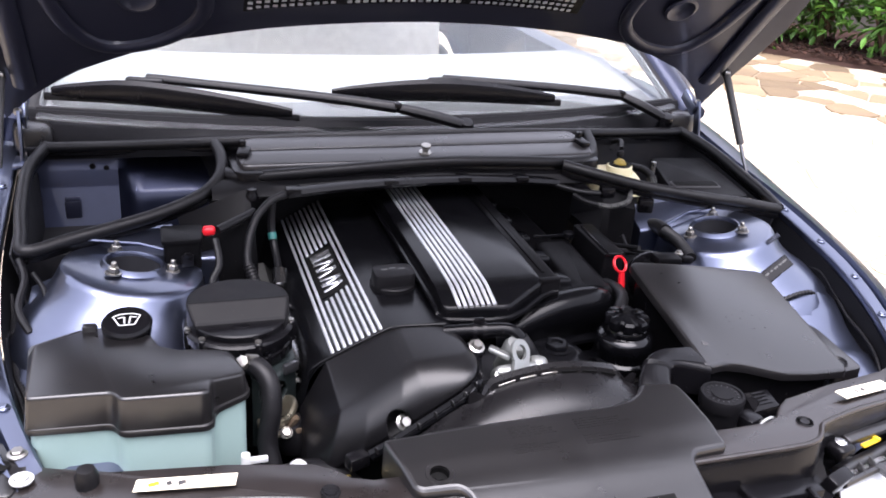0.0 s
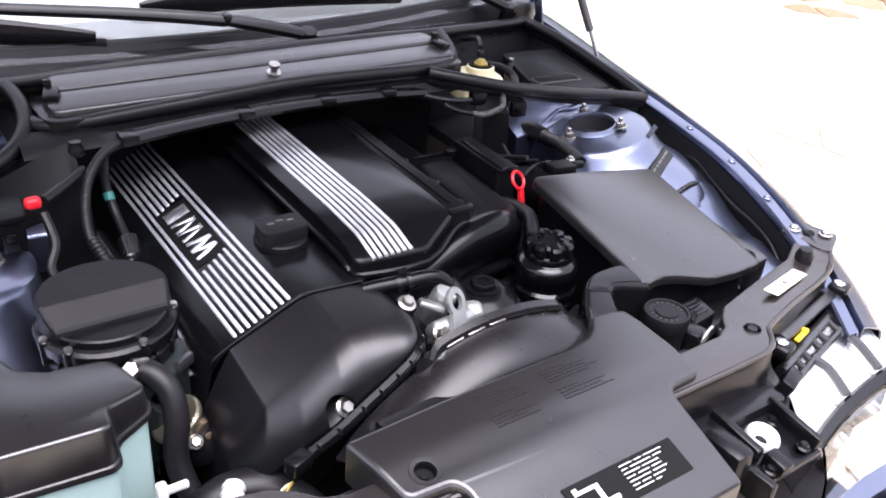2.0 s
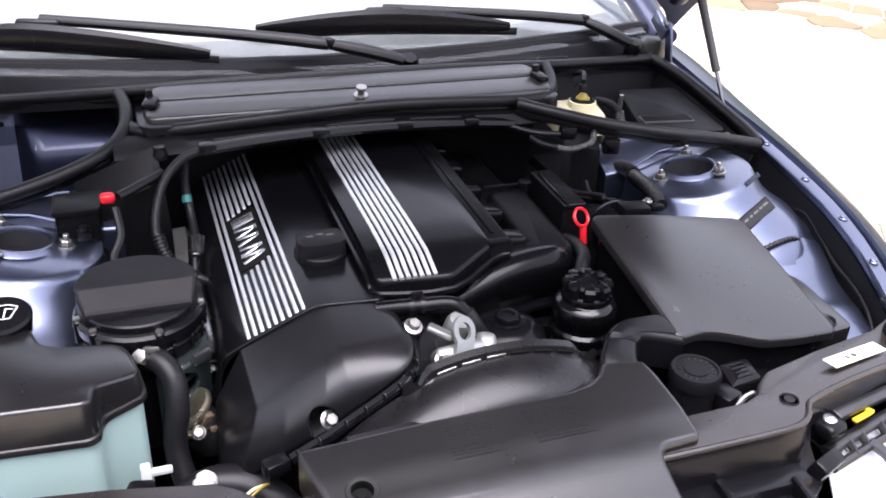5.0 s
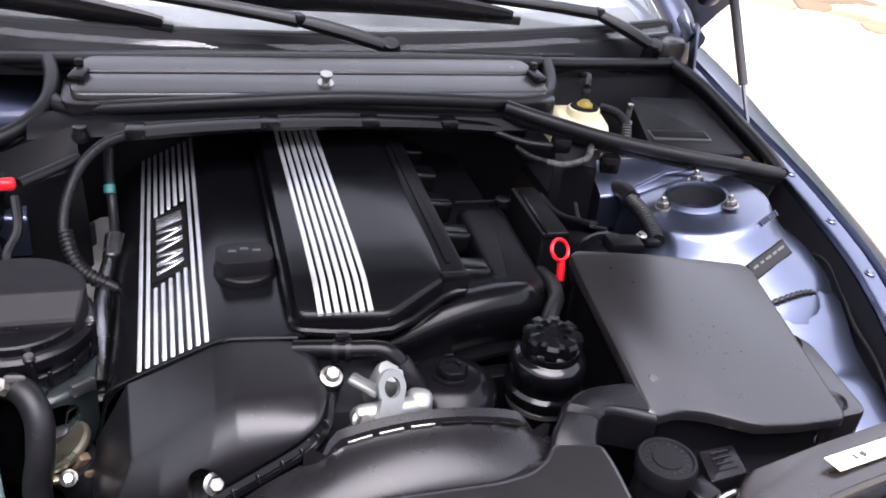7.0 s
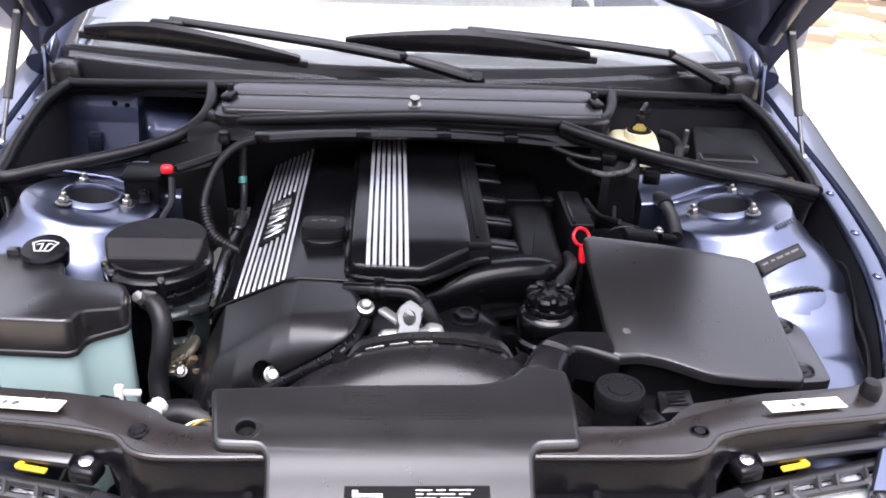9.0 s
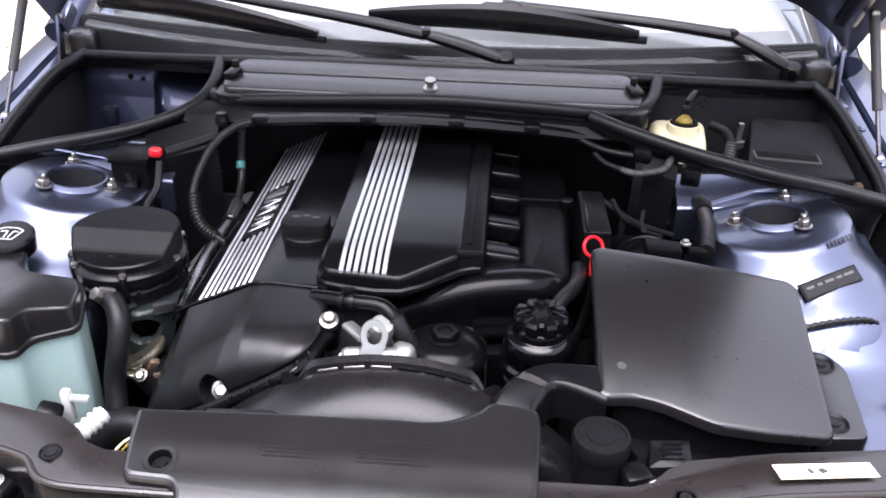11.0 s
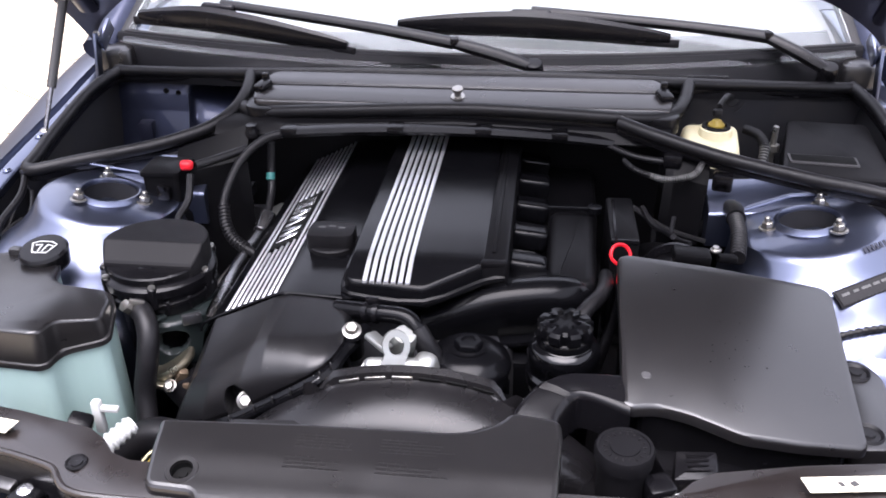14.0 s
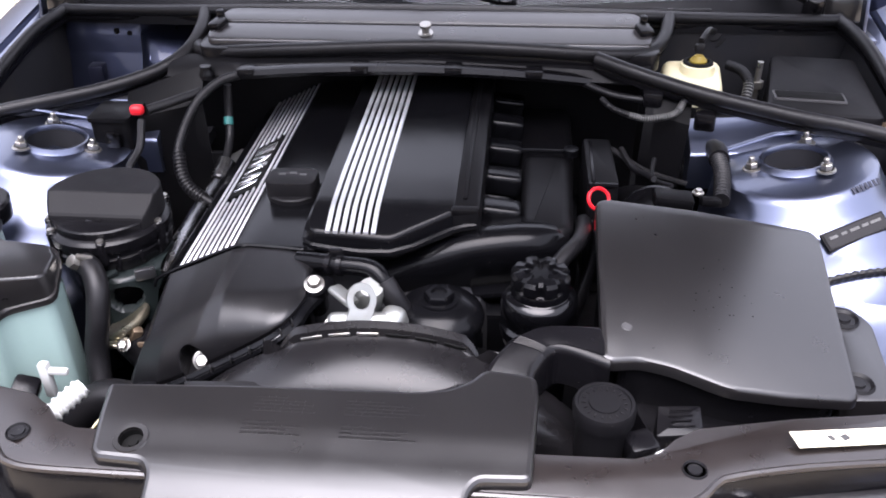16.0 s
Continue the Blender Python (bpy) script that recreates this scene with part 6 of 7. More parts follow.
def air_scoop():
    t = thing("air_intake_scoop", "wide charcoal plastic air intake scoop over the front panel", "air intake", (0.0, -0.54, 0.74))
    outline = [(-0.252, -0.478), (-0.1, -0.470), (0.06, -0.468), (0.092, -0.462), (0.113, -0.448), (0.127, -0.429), (0.155, -0.432), (0.180, -0.438), (0.182, -0.465), (0.176, -0.572), (0.128, -0.574), (0.120, -0.585), (0.112, -0.70), (-0.166, -0.70), (-0.176, -0.585), (-0.184, -0.574), (-0.228, -0.572), (-0.236, -0.565)]
    ol = round_poly(outline, 0.008, 3)
    bm = B()
    prism(bm, ol, 0.0, -0.05, 0.006, seg=3)
    bmesh.ops.triangulate(bm, faces=[f for f in bm.faces if len(f.verts) > 4])
    for k in range(22):
        bmesh.ops.bisect_plane(bm, geom=list(bm.verts) + list(bm.edges) + list(bm.faces), plane_co=(0, -0.505 - 0.0065 * k, 0), plane_no=(0, 1, 0))
    fx, fy, fr = -0.201, -0.55, 0.0118
    for co, no in (((fx - fr, 0, 0), (1, 0, 0)), ((fx + fr, 0, 0), (1, 0, 0)), ((0, fy - fr, 0), (0, 1, 0)), ((0, fy + fr, 0), (0, 1, 0))):
        bmesh.ops.bisect_plane(bm, geom=list(bm.verts) + list(bm.edges) + list(bm.faces), plane_co=co, plane_no=no)
    hole = [f for f in bm.faces if f.calc_center_median().z > -0.004 and abs(f.calc_center_median().x - fx) < fr and abs(f.calc_center_median().y - fy) < fr]
    bmesh.ops.delete(bm, geom=hole, context="FACES")
    for v in bm.verts:
        v.co.z += scoop_top(v.co.x, v.co.y)
    body = part("duct_body", bm, GRAIN, t, "charcoal grained duct", sharp=14)
    slope = (scoop_top(fx, fy + 0.012) - scoop_top(fx, fy - 0.012)) / 0.024
    m = align((fx, fy, scoop_top(fx, fy)), (0, -slope, 1))
    bm = B()
    lathe(bm, [(0.0112, -0.002), (0.0118, 0.0012), (0.0165, 0.0014), (0.0178, -0.0006)], m, 28)
    part("recess_rim", bm, GRAIN, t)
    bm = B()
    lathe(bm, [(0, -0.006), (0.0045, -0.006), (0.005, -0.009), (0.0108, -0.009), (0.0115, 0.0004)], m, 24)
    part("fixing_recess", bm, INK, t, "dark round fixing recess")
    # faint moulded notes as bars
    rng = random.Random(8)
    for bx, by, lines in ((-0.095, -0.488, 5), (-0.005, -0.488, 5), (-0.10, -0.522, 4), (-0.005, -0.522, 4)):
        bm = B()
        for k in range(lines):
            x, y, end = bx, by - 0.0048 * k, bx + rng.uniform(0.045, 0.072) * (0.5 if k == 0 else 1)
            while x < end:
                w = rng.uniform(0.004, 0.012)
                rbox(bm, (x + w / 2, y, scoop_top(x, y) + 0.0002), (w, 0.0022, 0.0009), bev=0)
                x += w + 0.0022
        part("moulded_text", bm, GRAIN, body, "faint moulded lines of unreadable text")
    # flat-topped neck bending to the air box
    left = curve_points([(0.112, -0.474, 0.775), (0.117, -0.446, 0.780), (0.127, -0.427, 0.7885), (0.1345, -0.414, 0.794), (0.148, -0.397, 0.799), (0.163, -0.381, 0.801), (0.186, -0.367, 0.801), (0.214, -0.361, 0.799), (0.255, -0.356, 0.795)], 4)
    right = curve_points([(0.177, -0.480, 0.775), (0.1775, -0.455, 0.780), (0.1785, -0.432, 0.7865), (0.184, -0.420, 0.789), (0.191, -0.4075, 0.792), (0.199, -0.4, 0.793), (0.209, -0.3995, 0.793), (0.226, -0.404, 0.791), (0.255, -0.414, 0.787)], 4)

    def section(i, grow=0.0):
        a, b = left[i], right[i]
        along = (b - a).normalized()
        r = 0.009
        out = [a - along * grow - Vector((0, 0, 0.048))]
        for k in range(6):
            an = math.pi / 2 * k / 5
            out.append(a + along * (r - (r + grow) * math.cos(an)) + Vector((0, 0, (r + grow) * math.sin(an) - r)))
        for k in range(1, 6):
            u = k / 6
            out.append(a.lerp(b, u) + Vector((0, 0, grow + 0.0022 * math.sin(math.pi * u))))
        for k in range(6):
            an = math.pi / 2 * k / 5
            out.append(b - along * (r - (r + grow) * math.sin(an)) + Vector((0, 0, (r + grow) * math.cos(an) - r)))
        out.append(b + along * grow - Vector((0, 0, 0.048)))
        return out

    bm = B()
    loft(bm, [section(i) for i in range(len(left))], close=True)
    part("neck", bm, BLACK, t)
    # fine corrugations across the bend
    for i, f in ((16, 0.0), (16, 0.5), (17, 0.0), (17, 0.5), (18, 0.0)):
        ring = [Vector(p).lerp(Vector(q), f) for p, q in zip(section(i, 0.0002), section(i + 1, 0.0002))]
        bm = B()
        tube(bm, ring, 0.0009, 6, 2)
        part("corrugation", bm, BLACK, t)
    # sticker with a pictogram and print, near the grille
    s = thing("scoop_sticker", "black service sticker with white print on the scoop", "sticker", (-0.01, -0.65, 0.76))
    def on(x, y, w, h, mat, name, lift=0.0012, parent=None):
        bm = B()
        rbox(bm, (x, y, scoop_top(x, y) + lift), (w, h, 0.0008), (16.7, 0, 0), bev=0)
        return part(name, bm, mat, parent or s)
    back = on(-0.01, -0.645, 0.155, 0.042, INK, "backing")
    for k in range(7):
        xw = -0.012
        for w in ((0.018, 0.010, 0.026), (0.008, 0.03, 0.012), (0.022, 0.024), (0.012, 0.016, 0.014), (0.03, 0.02), (0.01, 0.012, 0.018), (0.026, 0.008))[k]:
            on(xw + w / 2, -0.63 - 0.0046 * k, w, 0.0012, WHITE, "print_bar", 0.0016)
            xw += w + 0.004
    for x, y, w, h in ((-0.06, -0.636, 0.026, 0.004), (-0.05, -0.645, 0.006, 0.016), (-0.066, -0.652, 0.014, 0.004), (-0.042, -0.655, 0.02, 0.005), (-0.076, -0.634, 0.006, 0.008)):
        on(x, y, w, h, WHITE, "pictogram_bar", 0.0020)


air_scoop()


# ---- washer tank side ----
def washer_tank():
    t = thing("washer_tank", "pale green translucent washer tank with a black lid", "washer tank", (-0.54, -0.28, 0.5))
    rim = [(-0.665, -0.20), (-0.66, -0.352), (-0.56, -0.358), (-0.55, -0.378), (-0.45, -0.385), (-0.440, -0.378), (-0.437, -0.35), (-0.395, -0.325), (-0.390, -0.315), (-0.40, -0.27), (-0.415, -0.25), (-0.47, -0.255), (-0.50, -0.235), (-0.51, -0.20), (-0.54, -0.165), (-0.60, -0.165)]
    zr = lambda x, y: 0.768 + 0.03 * smooth01((y + 0.33) / 0.1)
    bm = B()
    tank = [(cx + (x - cx) * 0.965, cy + (y - cy) * 0.965) for x, y in rim for cx, cy in ((-0.53, -0.28),)]
    prism(bm, round_poly(tank, 0.014, 3), lambda x, y: zr(x, y) - 0.002, 0.52, 0.0)
    part("tank", bm, TANK, t, "pale green translucent tank")
    bm = B()
    prism(bm, round_poly([(cx + (x - cx) * 1.004, cy + (y - cy) * 1.004) for x, y in rim for cx, cy in ((-0.53, -0.28),)], 0.012, 3), lambda x, y: zr(x, y) + 0.004, lambda x, y: zr(x, y) - 0.004, 0.002)
    lid = part("lid_rim", bm, GRAIN, t)
    bm = B()
    top = lambda x, y: 0.816 - 0.07 * (y + 0.36) - 0.010 * smooth01((x + 0.455) / 0.05)
    prism(bm, round_poly([(cx + (x - cx) * 0.962, cy + (y - cy) * 0.95) for x, y in rim for cx, cy in ((-0.53, -0.28),)], 0.007, 3), top, zr, 0.0045, draft=0.03, seg=3)
    part("lid", bm, GRAIN, t, "black grained lid")
    m = align((-0.541, -0.182, 0.812), (0, -0.16, 1))
    bm = B()
    lathe(bm, [(0.03, -0.02), (0.033, -0.004), (0.034, 0.004), (0.031, 0.008), (0, 0.009)], m, 32)
    cap = part("cap", bm, BLACK, t, "black cap with a white wiper symbol")
    bm = B()
    def line(pts):
        tube(bm, [m @ Vector((x, y, 0.0093)) for x, y in pts], 0.0011, 6, 1, squash=0.5)
    line([(-0.018, 0.008), (-0.010, -0.012)]); line([(-0.010, -0.012), (0.010, -0.012)]); line([(0.010, -0.012), (0.018, 0.008)])
    for a, b in (((-0.018, 0.008), (-0.008, 0.013)), ((-0.008, 0.013), (0.008, 0.013)), ((0.008, 0.013), (0.018, 0.008)), ((-0.003, -0.009), (-0.003, 0.006)), ((-0.003, 0.006), (-0.012, 0.004)), ((0.003, -0.009), (0.005, 0.006)), ((0.005, 0.006), (0.013, 0.004))):
        line([a, b])
    part("wiper_symbol", bm, WHITE, cap, "white wiper symbol")
    bm = B()
    rbox(bm, (-0.59, -0.172, 0.806), (0.02, 0.014, 0.012), bev=0.004)
    part("lid_tab", bm, GRAIN, t)
    bm = B()
    rbox(bm, (-0.388, -0.362, 0.693), (0.03, 0.008, 0.008), bev=0.002)
    rbox(bm, (-0.402, -0.362, 0.68), (0.012, 0.012, 0.05), bev=0.003)
    part("white_valve", bm, WHITE, t, "white plastic drain valve")
    bm = B()
    tube(bm, [(-0.47, -0.405, 0.70), (-0.455, -0.42, 0.712), (-0.43, -0.415, 0.705), (-0.415, -0.40, 0.69)], 0.003, 8, 5)
    rbox(bm, (-0.41, -0.395, 0.69), (0.03, 0.03, 0.03), (20, 20, 10), bev=0.006)
    part("pump_plug", bm, BLACK, t)


washer_tank()


def round_housing():
    t = thing("round_filter_housing", "round black plastic pump housing with a clipped cover", "pump housing", (-0.39, -0.155, 0.6))
    m = pose(-0.388, -0.155, 0)
    bm = B()
    lathe(bm, [(0.055, 0.60), (0.06, 0.70), (0.066, 0.735), (0.075, 0.745), (0.077, 0.762), (0.074, 0.764), (0.074, 0.77), (0.079, 0.774), (0.08, 0.786), (0.076, 0.79), (0.071, 0.791), (0.071, 0.80), (0.069, 0.802), (0, 0.803)], m, 48)
    part("drum", bm, BLACK, t)
    bm = B()
    outline = [(-0.388 + 0.073 * math.cos(a), -0.155 + 0.073 * math.sin(a)) for a in [radians(-31 + 242 * k / 30) for k in range(31)]]
    prism(bm, outline, 0.0, -0.034, 0.004)
    bmesh.ops.triangulate(bm, faces=[f for f in bm.faces if len(f.verts) > 4])
    for yc in (-0.163, -0.1655):
        bmesh.ops.bisect_plane(bm, geom=list(bm.verts) + list(bm.edges) + list(bm.faces), plane_co=(0, yc, 0), plane_no=(0, 1, 0))
    for v in bm.verts:
        v.co.z += 0.828 - 0.78 * max(0.0, -0.164 - v.co.y) - 0.07 * max(0.0, v.co.y + 0.164)
    cover = part("cover", bm, SATIN, t, "grained black snap-on cover", sharp=10)
    bm = B()
    rbox(bm, (-0.388, -0.195, 0.799), (0.022, 0.008, 0.010), bev=0.002)
    part("latch", bm, BLACK, cover)
    for a in (-137, -122 + 47, -13, 40, 140, 195):
        x, y = -0.388 + 0.076 * math.cos(radians(a)), -0.155 + 0.076 * math.sin(radians(a))
        bm = B()
        lathe(bm, [(0.006, -0.03), (0.0065, 0), (0.005, 0.0015), (0, 0.002)], pose(x, y, 0.79), 12)
        part("screw_boss", bm, BLACK, t)
        bm = B()
        lathe(bm, [(0.0048, 0), (0.0045, 0.003), (0, 0.0035)], pose(x, y, 0.7915), 12)
        part("screw", bm, ZINC, t)
    for k in range(14):
        a = radians(-150 + 22 * k)
        bm = B()
        rbox(bm, (-0.388 + 0.0765 * math.cos(a), -0.155 + 0.0765 * math.sin(a), 0.757), (0.004, 0.005, 0.02), (0, 0, math.degrees(a)), bev=0.001, seg=1)
        part("rib", bm, BLACK, t)
    bm = B()
    rbox(bm, (-0.475, -0.215, 0.755), (0.04, 0.02, 0.004), (10, 0, 30), bev=0.002)
    part("mounting_bracket", bm, ALU, t, "dull grey metal bracket")
    bm = B()
    rbox(bm, (-0.322, -0.222, 0.742), (0.026, 0.008, 0.016), (0, 0, 30), bev=0.002)
    part("mounting_bracket", bm, ROD, t)
    h = thing("coolant_hose", "thick black rubber hose with a clamp bending downwards", "hose", (-0.37, -0.33, 0.6))
    bm = B()
    tube(bm, [(-0.388, -0.242, 0.768), (-0.371, -0.258, 0.768), (-0.359, -0.278, 0.752), (-0.359, -0.294, 0.72), (-0.366, -0.306, 0.67), (-0.35, -0.34, 0.61), (-0.32, -0.36, 0.57)], 0.0143, 16, 6)
    part("hose", bm, RUBBER, h)
    bm = B()
    lathe(bm, [(0.0, -0.006), (0.009, -0.006), (0.009, 0.006), (0, 0.007)], align((-0.392, -0.257, 0.779), (-0.4, -0.5, 0.7)), 6)
    rbox(bm, (-0.380, -0.253, 0.784), (0.02, 0.006, 0.008), (0, 20, 20), bev=0.002)
    part("hose_clamp", bm, ZINC, h, "brassy hose clamp screw")
    j = thing("air_valve_housing", "green-black plastic valve housing with an oval opening and a metal flange", "valve housing", (-0.35, -0.23, 0.65))
    bm = B()
    rows = []
    for i in range(45):
        u = -1 + 2 * i / 44
        x = -0.345 + 0.034 * u
        y = -0.236 + 0.5 * (x + 0.345) + 0.020 * u * u
        row = [(x, y + 0.03, 0.742), (x, y + 0.008, 0.741), (x, y + 0.003, 0.739)]
        for k in range(31):
            v = k / 30
            z = 0.736 - 0.062 * v
            d = math.hypot((x + 0.349) / 0.019, (z - 0.7115) / 0.0165)
            row.append((x, y - 0.006 * v + 0.012 * smooth01((1.12 - d) / 0.2), z))
        row.append((x, y + 0.0, 0.62))
        rows.append(row)
    loft(bm, rows)
    bmesh.ops.delete(bm, geom=[f for f in bm.faces if math.hypot((f.calc_center_median().x + 0.349) / 0.019, (f.calc_center_median().z - 0.7115) / 0.0165) < 0.95 and f.calc_center_median().y < -0.19], context="FACES")
    part("body", bm, GREENISH, j)
    # black sheet behind the oval opening, in place of its inner shade
    bm = B()
    rbox(bm, (-0.345, -0.188, 0.69), (0.06, 0.006, 0.09), (0, 0, 27), bev=0)
    part("back", bm, INK, j, "black sheet standing for shade behind the opening")
    bm = B()
    prism(bm, round_poly([(-0.364, -0.212), (-0.322, -0.195), (-0.312, -0.14), (-0.34, -0.135)], 0.006), lambda x, y: 0.745 + 0.10 * (y + 0.2), 0.733, 0.003)
    rbox(bm, (-0.368, -0.232, 0.744), (0.026, 0.012, 0.006), (0, -8, 40), bev=0.002)
    part("ledge", bm, GREENISH, j)
    bm = B()
    rbox(bm, (-0.345, -0.196, 0.748), (0.02, 0.006, 0.005), (0, 0, 25), bev=0.0015)
    part("clip_edge", bm, ZINC, j, "small bright clip")
    bm = B()
    lathe(bm, [(0.018, -0.014), (0.028, -0.010), (0.0315, -0.007), (0.033, -0.003), (0.0325, 0.0), (0.029, 0.002), (0.025, 0.001), (0.0, 0.001)], align((-0.347, -0.250, 0.687), (-0.5, 0.02, 0.82)), 40)
    part("flange_ring", bm, BRASS, j, "dull brassy metal flange ring")
    bm = B()
    rbox(bm, (-0.327, -0.272, 0.682), (0.013, 0.010, 0.020), (20, 24, 35), bev=0.002)
    rbox(bm, (-0.322, -0.276, 0.668), (0.012, 0.012, 0.014), (0, 20, 20), bev=0.003)
    part("brown_clip", bm, COPPER, j)
    bm = B()
    rbox(bm, (-0.346, -0.284, 0.672), (0.026, 0.010, 0.007), (10, 18, 15), bev=0.002)
    part("clamp_lug", bm, BRASS, j)
    hex_bolt(j, (-0.338, -0.288, 0.676), (0, -0.6, 0.7), 0.006, 0.006, name="flange_bolt")
    bm = B()
    lathe(bm, [(0.02, -0.06), (0.027, -0.05), (0.028, -0.015), (0.02, -0.012)], align((-0.345, -0.258, 0.68), (-0.5, 0.02, 0.82)), 24)
    part("lower_body", bm, RUBBER, j)
    c = thing("white_hose_fitting", "white ribbed plastic hose fitting near the front panel", "hose fitting", (-0.35, -0.41, 0.68))
    bm = B()
    tube(bm, [(-0.362, -0.44, 0.692), (-0.350, -0.42, 0.698), (-0.336, -0.398, 0.704)], 0.0115, 16, 8, rib=0.11, pitch=0.0085)
    part("ribbed_sleeve", bm, WHITE, c)
    bm = B()
    rbox(bm, (-0.374, -0.445, 0.683), (0.022, 0.016, 0.016), (10, 10, 30), bev=0.005)
    part("connector", bm, WHITE, c)
    r = thing("radiator_hose", "large black radiator hose behind the front panel", "hose", (-0.3, -0.42, 0.65))
    bm = B()
    tube(bm, [(-0.38, -0.37, 0.62), (-0.34, -0.36, 0.65), (-0.29, -0.37, 0.65), (-0.25, -0.40, 0.62), (-0.23, -0.43, 0.57)], 0.024, 16, 6)
    part("hose", bm, RUBBER, r)
    w = thing("yellow_wires", "pair of yellow sensor wires near the radiator", "wiring", (-0.28, -0.42, 0.68))
    for d in (0, 0.008):
        bm = B()
        tube(bm, [(-0.318 + d, -0.438, 0.672), (-0.305 + d, -0.428, 0.686), (-0.29 + d, -0.418, 0.69), (-0.272, -0.405, 0.68)], 0.0016, 8, 5)
        part("wire", bm, GOLD if d else CREAM, w)
    bm = B()
    rbox(bm, (-0.262, -0.40, 0.70), (0.03, 0.02, 0.02), (0, 0, 20), bev=0.003)
    part("plug", bm, BLACK, w)


round_housing()


def exhaust_side():
    t = thing("heat_shield", "bare cast metal flank along the engine's flank", "heat shield", (-0.35, -0.05, 0.6))
    bm = B()
    rows = []
    for i in range(17):
        y = -0.2 + 0.42 * i / 16
        w = 0.006 * math.sin(i * 1.7)
        k = smooth01((y + 0.13) / 0.07)
        rows.append([(-0.30, y, 0.703), (-0.328, y, 0.701), (-0.345, y, 0.69 + 0.3 * w), (-0.35 - 0.022 * k, y, 0.665 + 0.4 * w), (-0.355 - 0.045 * k, y, 0.63), (-0.36 - 0.045 * k, y, 0.56)])
    loft(bm, rows, thick=0.002)
    part("sheet", bm, CAST, t)
    bm = B()
    lathe(bm, [(0.0065, 0.0), (0.008, 0.003), (0.011, 0.003), (0.0115, 0.0)], align((-0.347, -0.045, 0.6895), (-0.55, -0.1, 0.8)), 20)
    part("hole_rim", bm, CAST, t)
    bm = B()
    lathe(bm, [(0, 0.0015), (0.0075, 0.0015), (0.008, 0.0)], align((-0.347, -0.045, 0.6895), (-0.55, -0.1, 0.8)), 16)
    part("hole", bm, INK, t, "dark bolt hole")
    p = thing("metal_pipe", "silver metal air pipe beside the valve cover", "pipe", (-0.32, -0.1, 0.7))
    bm = B()
    tube(bm, [(-0.309, -0.198, 0.722), (-0.309, -0.17, 0.729), (-0.309, -0.12, 0.733), (-0.31, -0.03, 0.735), (-0.303, 0.03, 0.742)], 0.011, 12, 6)
    part("pipe", bm, PIPE, p)
    bm = B()
    tube(bm, [(-0.30, 0.03, 0.745), (-0.297, 0.06, 0.76)], 0.014, 12, 3)
    part("fitting", bm, PIPE, p)
    bm = B()
    lathe(bm, [(0.012, -0.01), (0.017, -0.008), (0.017, 0.008), (0.012, 0.01)], align((-0.335, -0.14, 0.735), (-0.5, -1, 0.3)), 16)
    part("fitting", bm, PIPE, p)
    s = thing("sensor_lead", "black sensor lead with a teal sleeve", "wiring", (-0.31, 0.1, 0.78))
    bm = B()
    tube(bm, [(-0.298, 0.06, 0.76), (-0.30, 0.10, 0.785), (-0.303, 0.12, 0.82), (-0.30, 0.125, 0.86)], 0.0065, 10, 5)
    part("lead", bm, RUBBER, s)
    bm = B()
    tube(bm, [(-0.3025, 0.108, 0.80), (-0.303, 0.114, 0.81)], 0.0078, 10, 2)
    part("sleeve", bm, TEAL, s, "teal plastic sleeve")


exhaust_side()


def junction_box():
    t = thing("jump_start_terminal", "black terminal box with a red clip below the seal", "terminal box", (-0.45, 0.045, 0.8))
    bm = B()
    prism(bm, round_poly([(-0.486, 0.028), (-0.428, 0.03), (-0.424, 0.09), (-0.486, 0.09)], 0.008), 0.838, 0.79, 0.004)
    part("box", bm, PIT, t)
    bm = B()
    prism(bm, round_poly([(-0.489, 0.025), (-0.425, 0.027), (-0.421, 0.093), (-0.489, 0.093)], 0.008), 0.843, 0.836, 0.002)
    part("lid", bm, PIT, t)
    bm = B()
    rbox(bm, (-0.414, 0.042, 0.851), (0.021, 0.015, 0.016), (0, 0, 5), bev=0.006, seg=3)
    part("red_clip", bm, RED, t, "bright red plastic clip")
    bm = B()
    rbox(bm, (-0.45, 0.022, 0.81), (0.02, 0.012, 0.022), bev=0.002)
    rbox(bm, (-0.45, 0.016, 0.822), (0.012, 0.008, 0.01), bev=0.002)
    part("plug", bm, BLACK, t)
    bm = B()
    tube(bm, [(-0.40, 0.045, 0.85), (-0.37, 0.07, 0.853), (-0.335, 0.10, 0.857)], 0.007, 10, 5)
    part("cable", bm, RUBBER, t)
    bm = B()
    tube(bm, [(-0.405, 0.03, 0.84), (-0.402, 0.0, 0.81), (-0.415, -0.02, 0.785), (-0.40, -0.04, 0.76)], 0.006, 8, 5)
    part("lower_cable", bm, RUBBER, t)
    s = thing("wing_corner_wires", "black wires and a clip at the wing corner", "wiring", (-0.68, 0.0, 0.79))
    bm = B()
    tube(bm, [(-0.70, 0.05, 0.815), (-0.69, 0.01, 0.80), (-0.695, -0.05, 0.78), (-0.675, -0.10, 0.765)], 0.006, 8, 5)
    part("wire", bm, RUBBER, s)
    bm = B()
    tube(bm, [(-0.68, 0.03, 0.80), (-0.66, -0.02, 0.785), (-0.67, -0.08, 0.76)], 0.004, 8, 5)
    part("wire", bm, RUBBER, s)


junction_box()


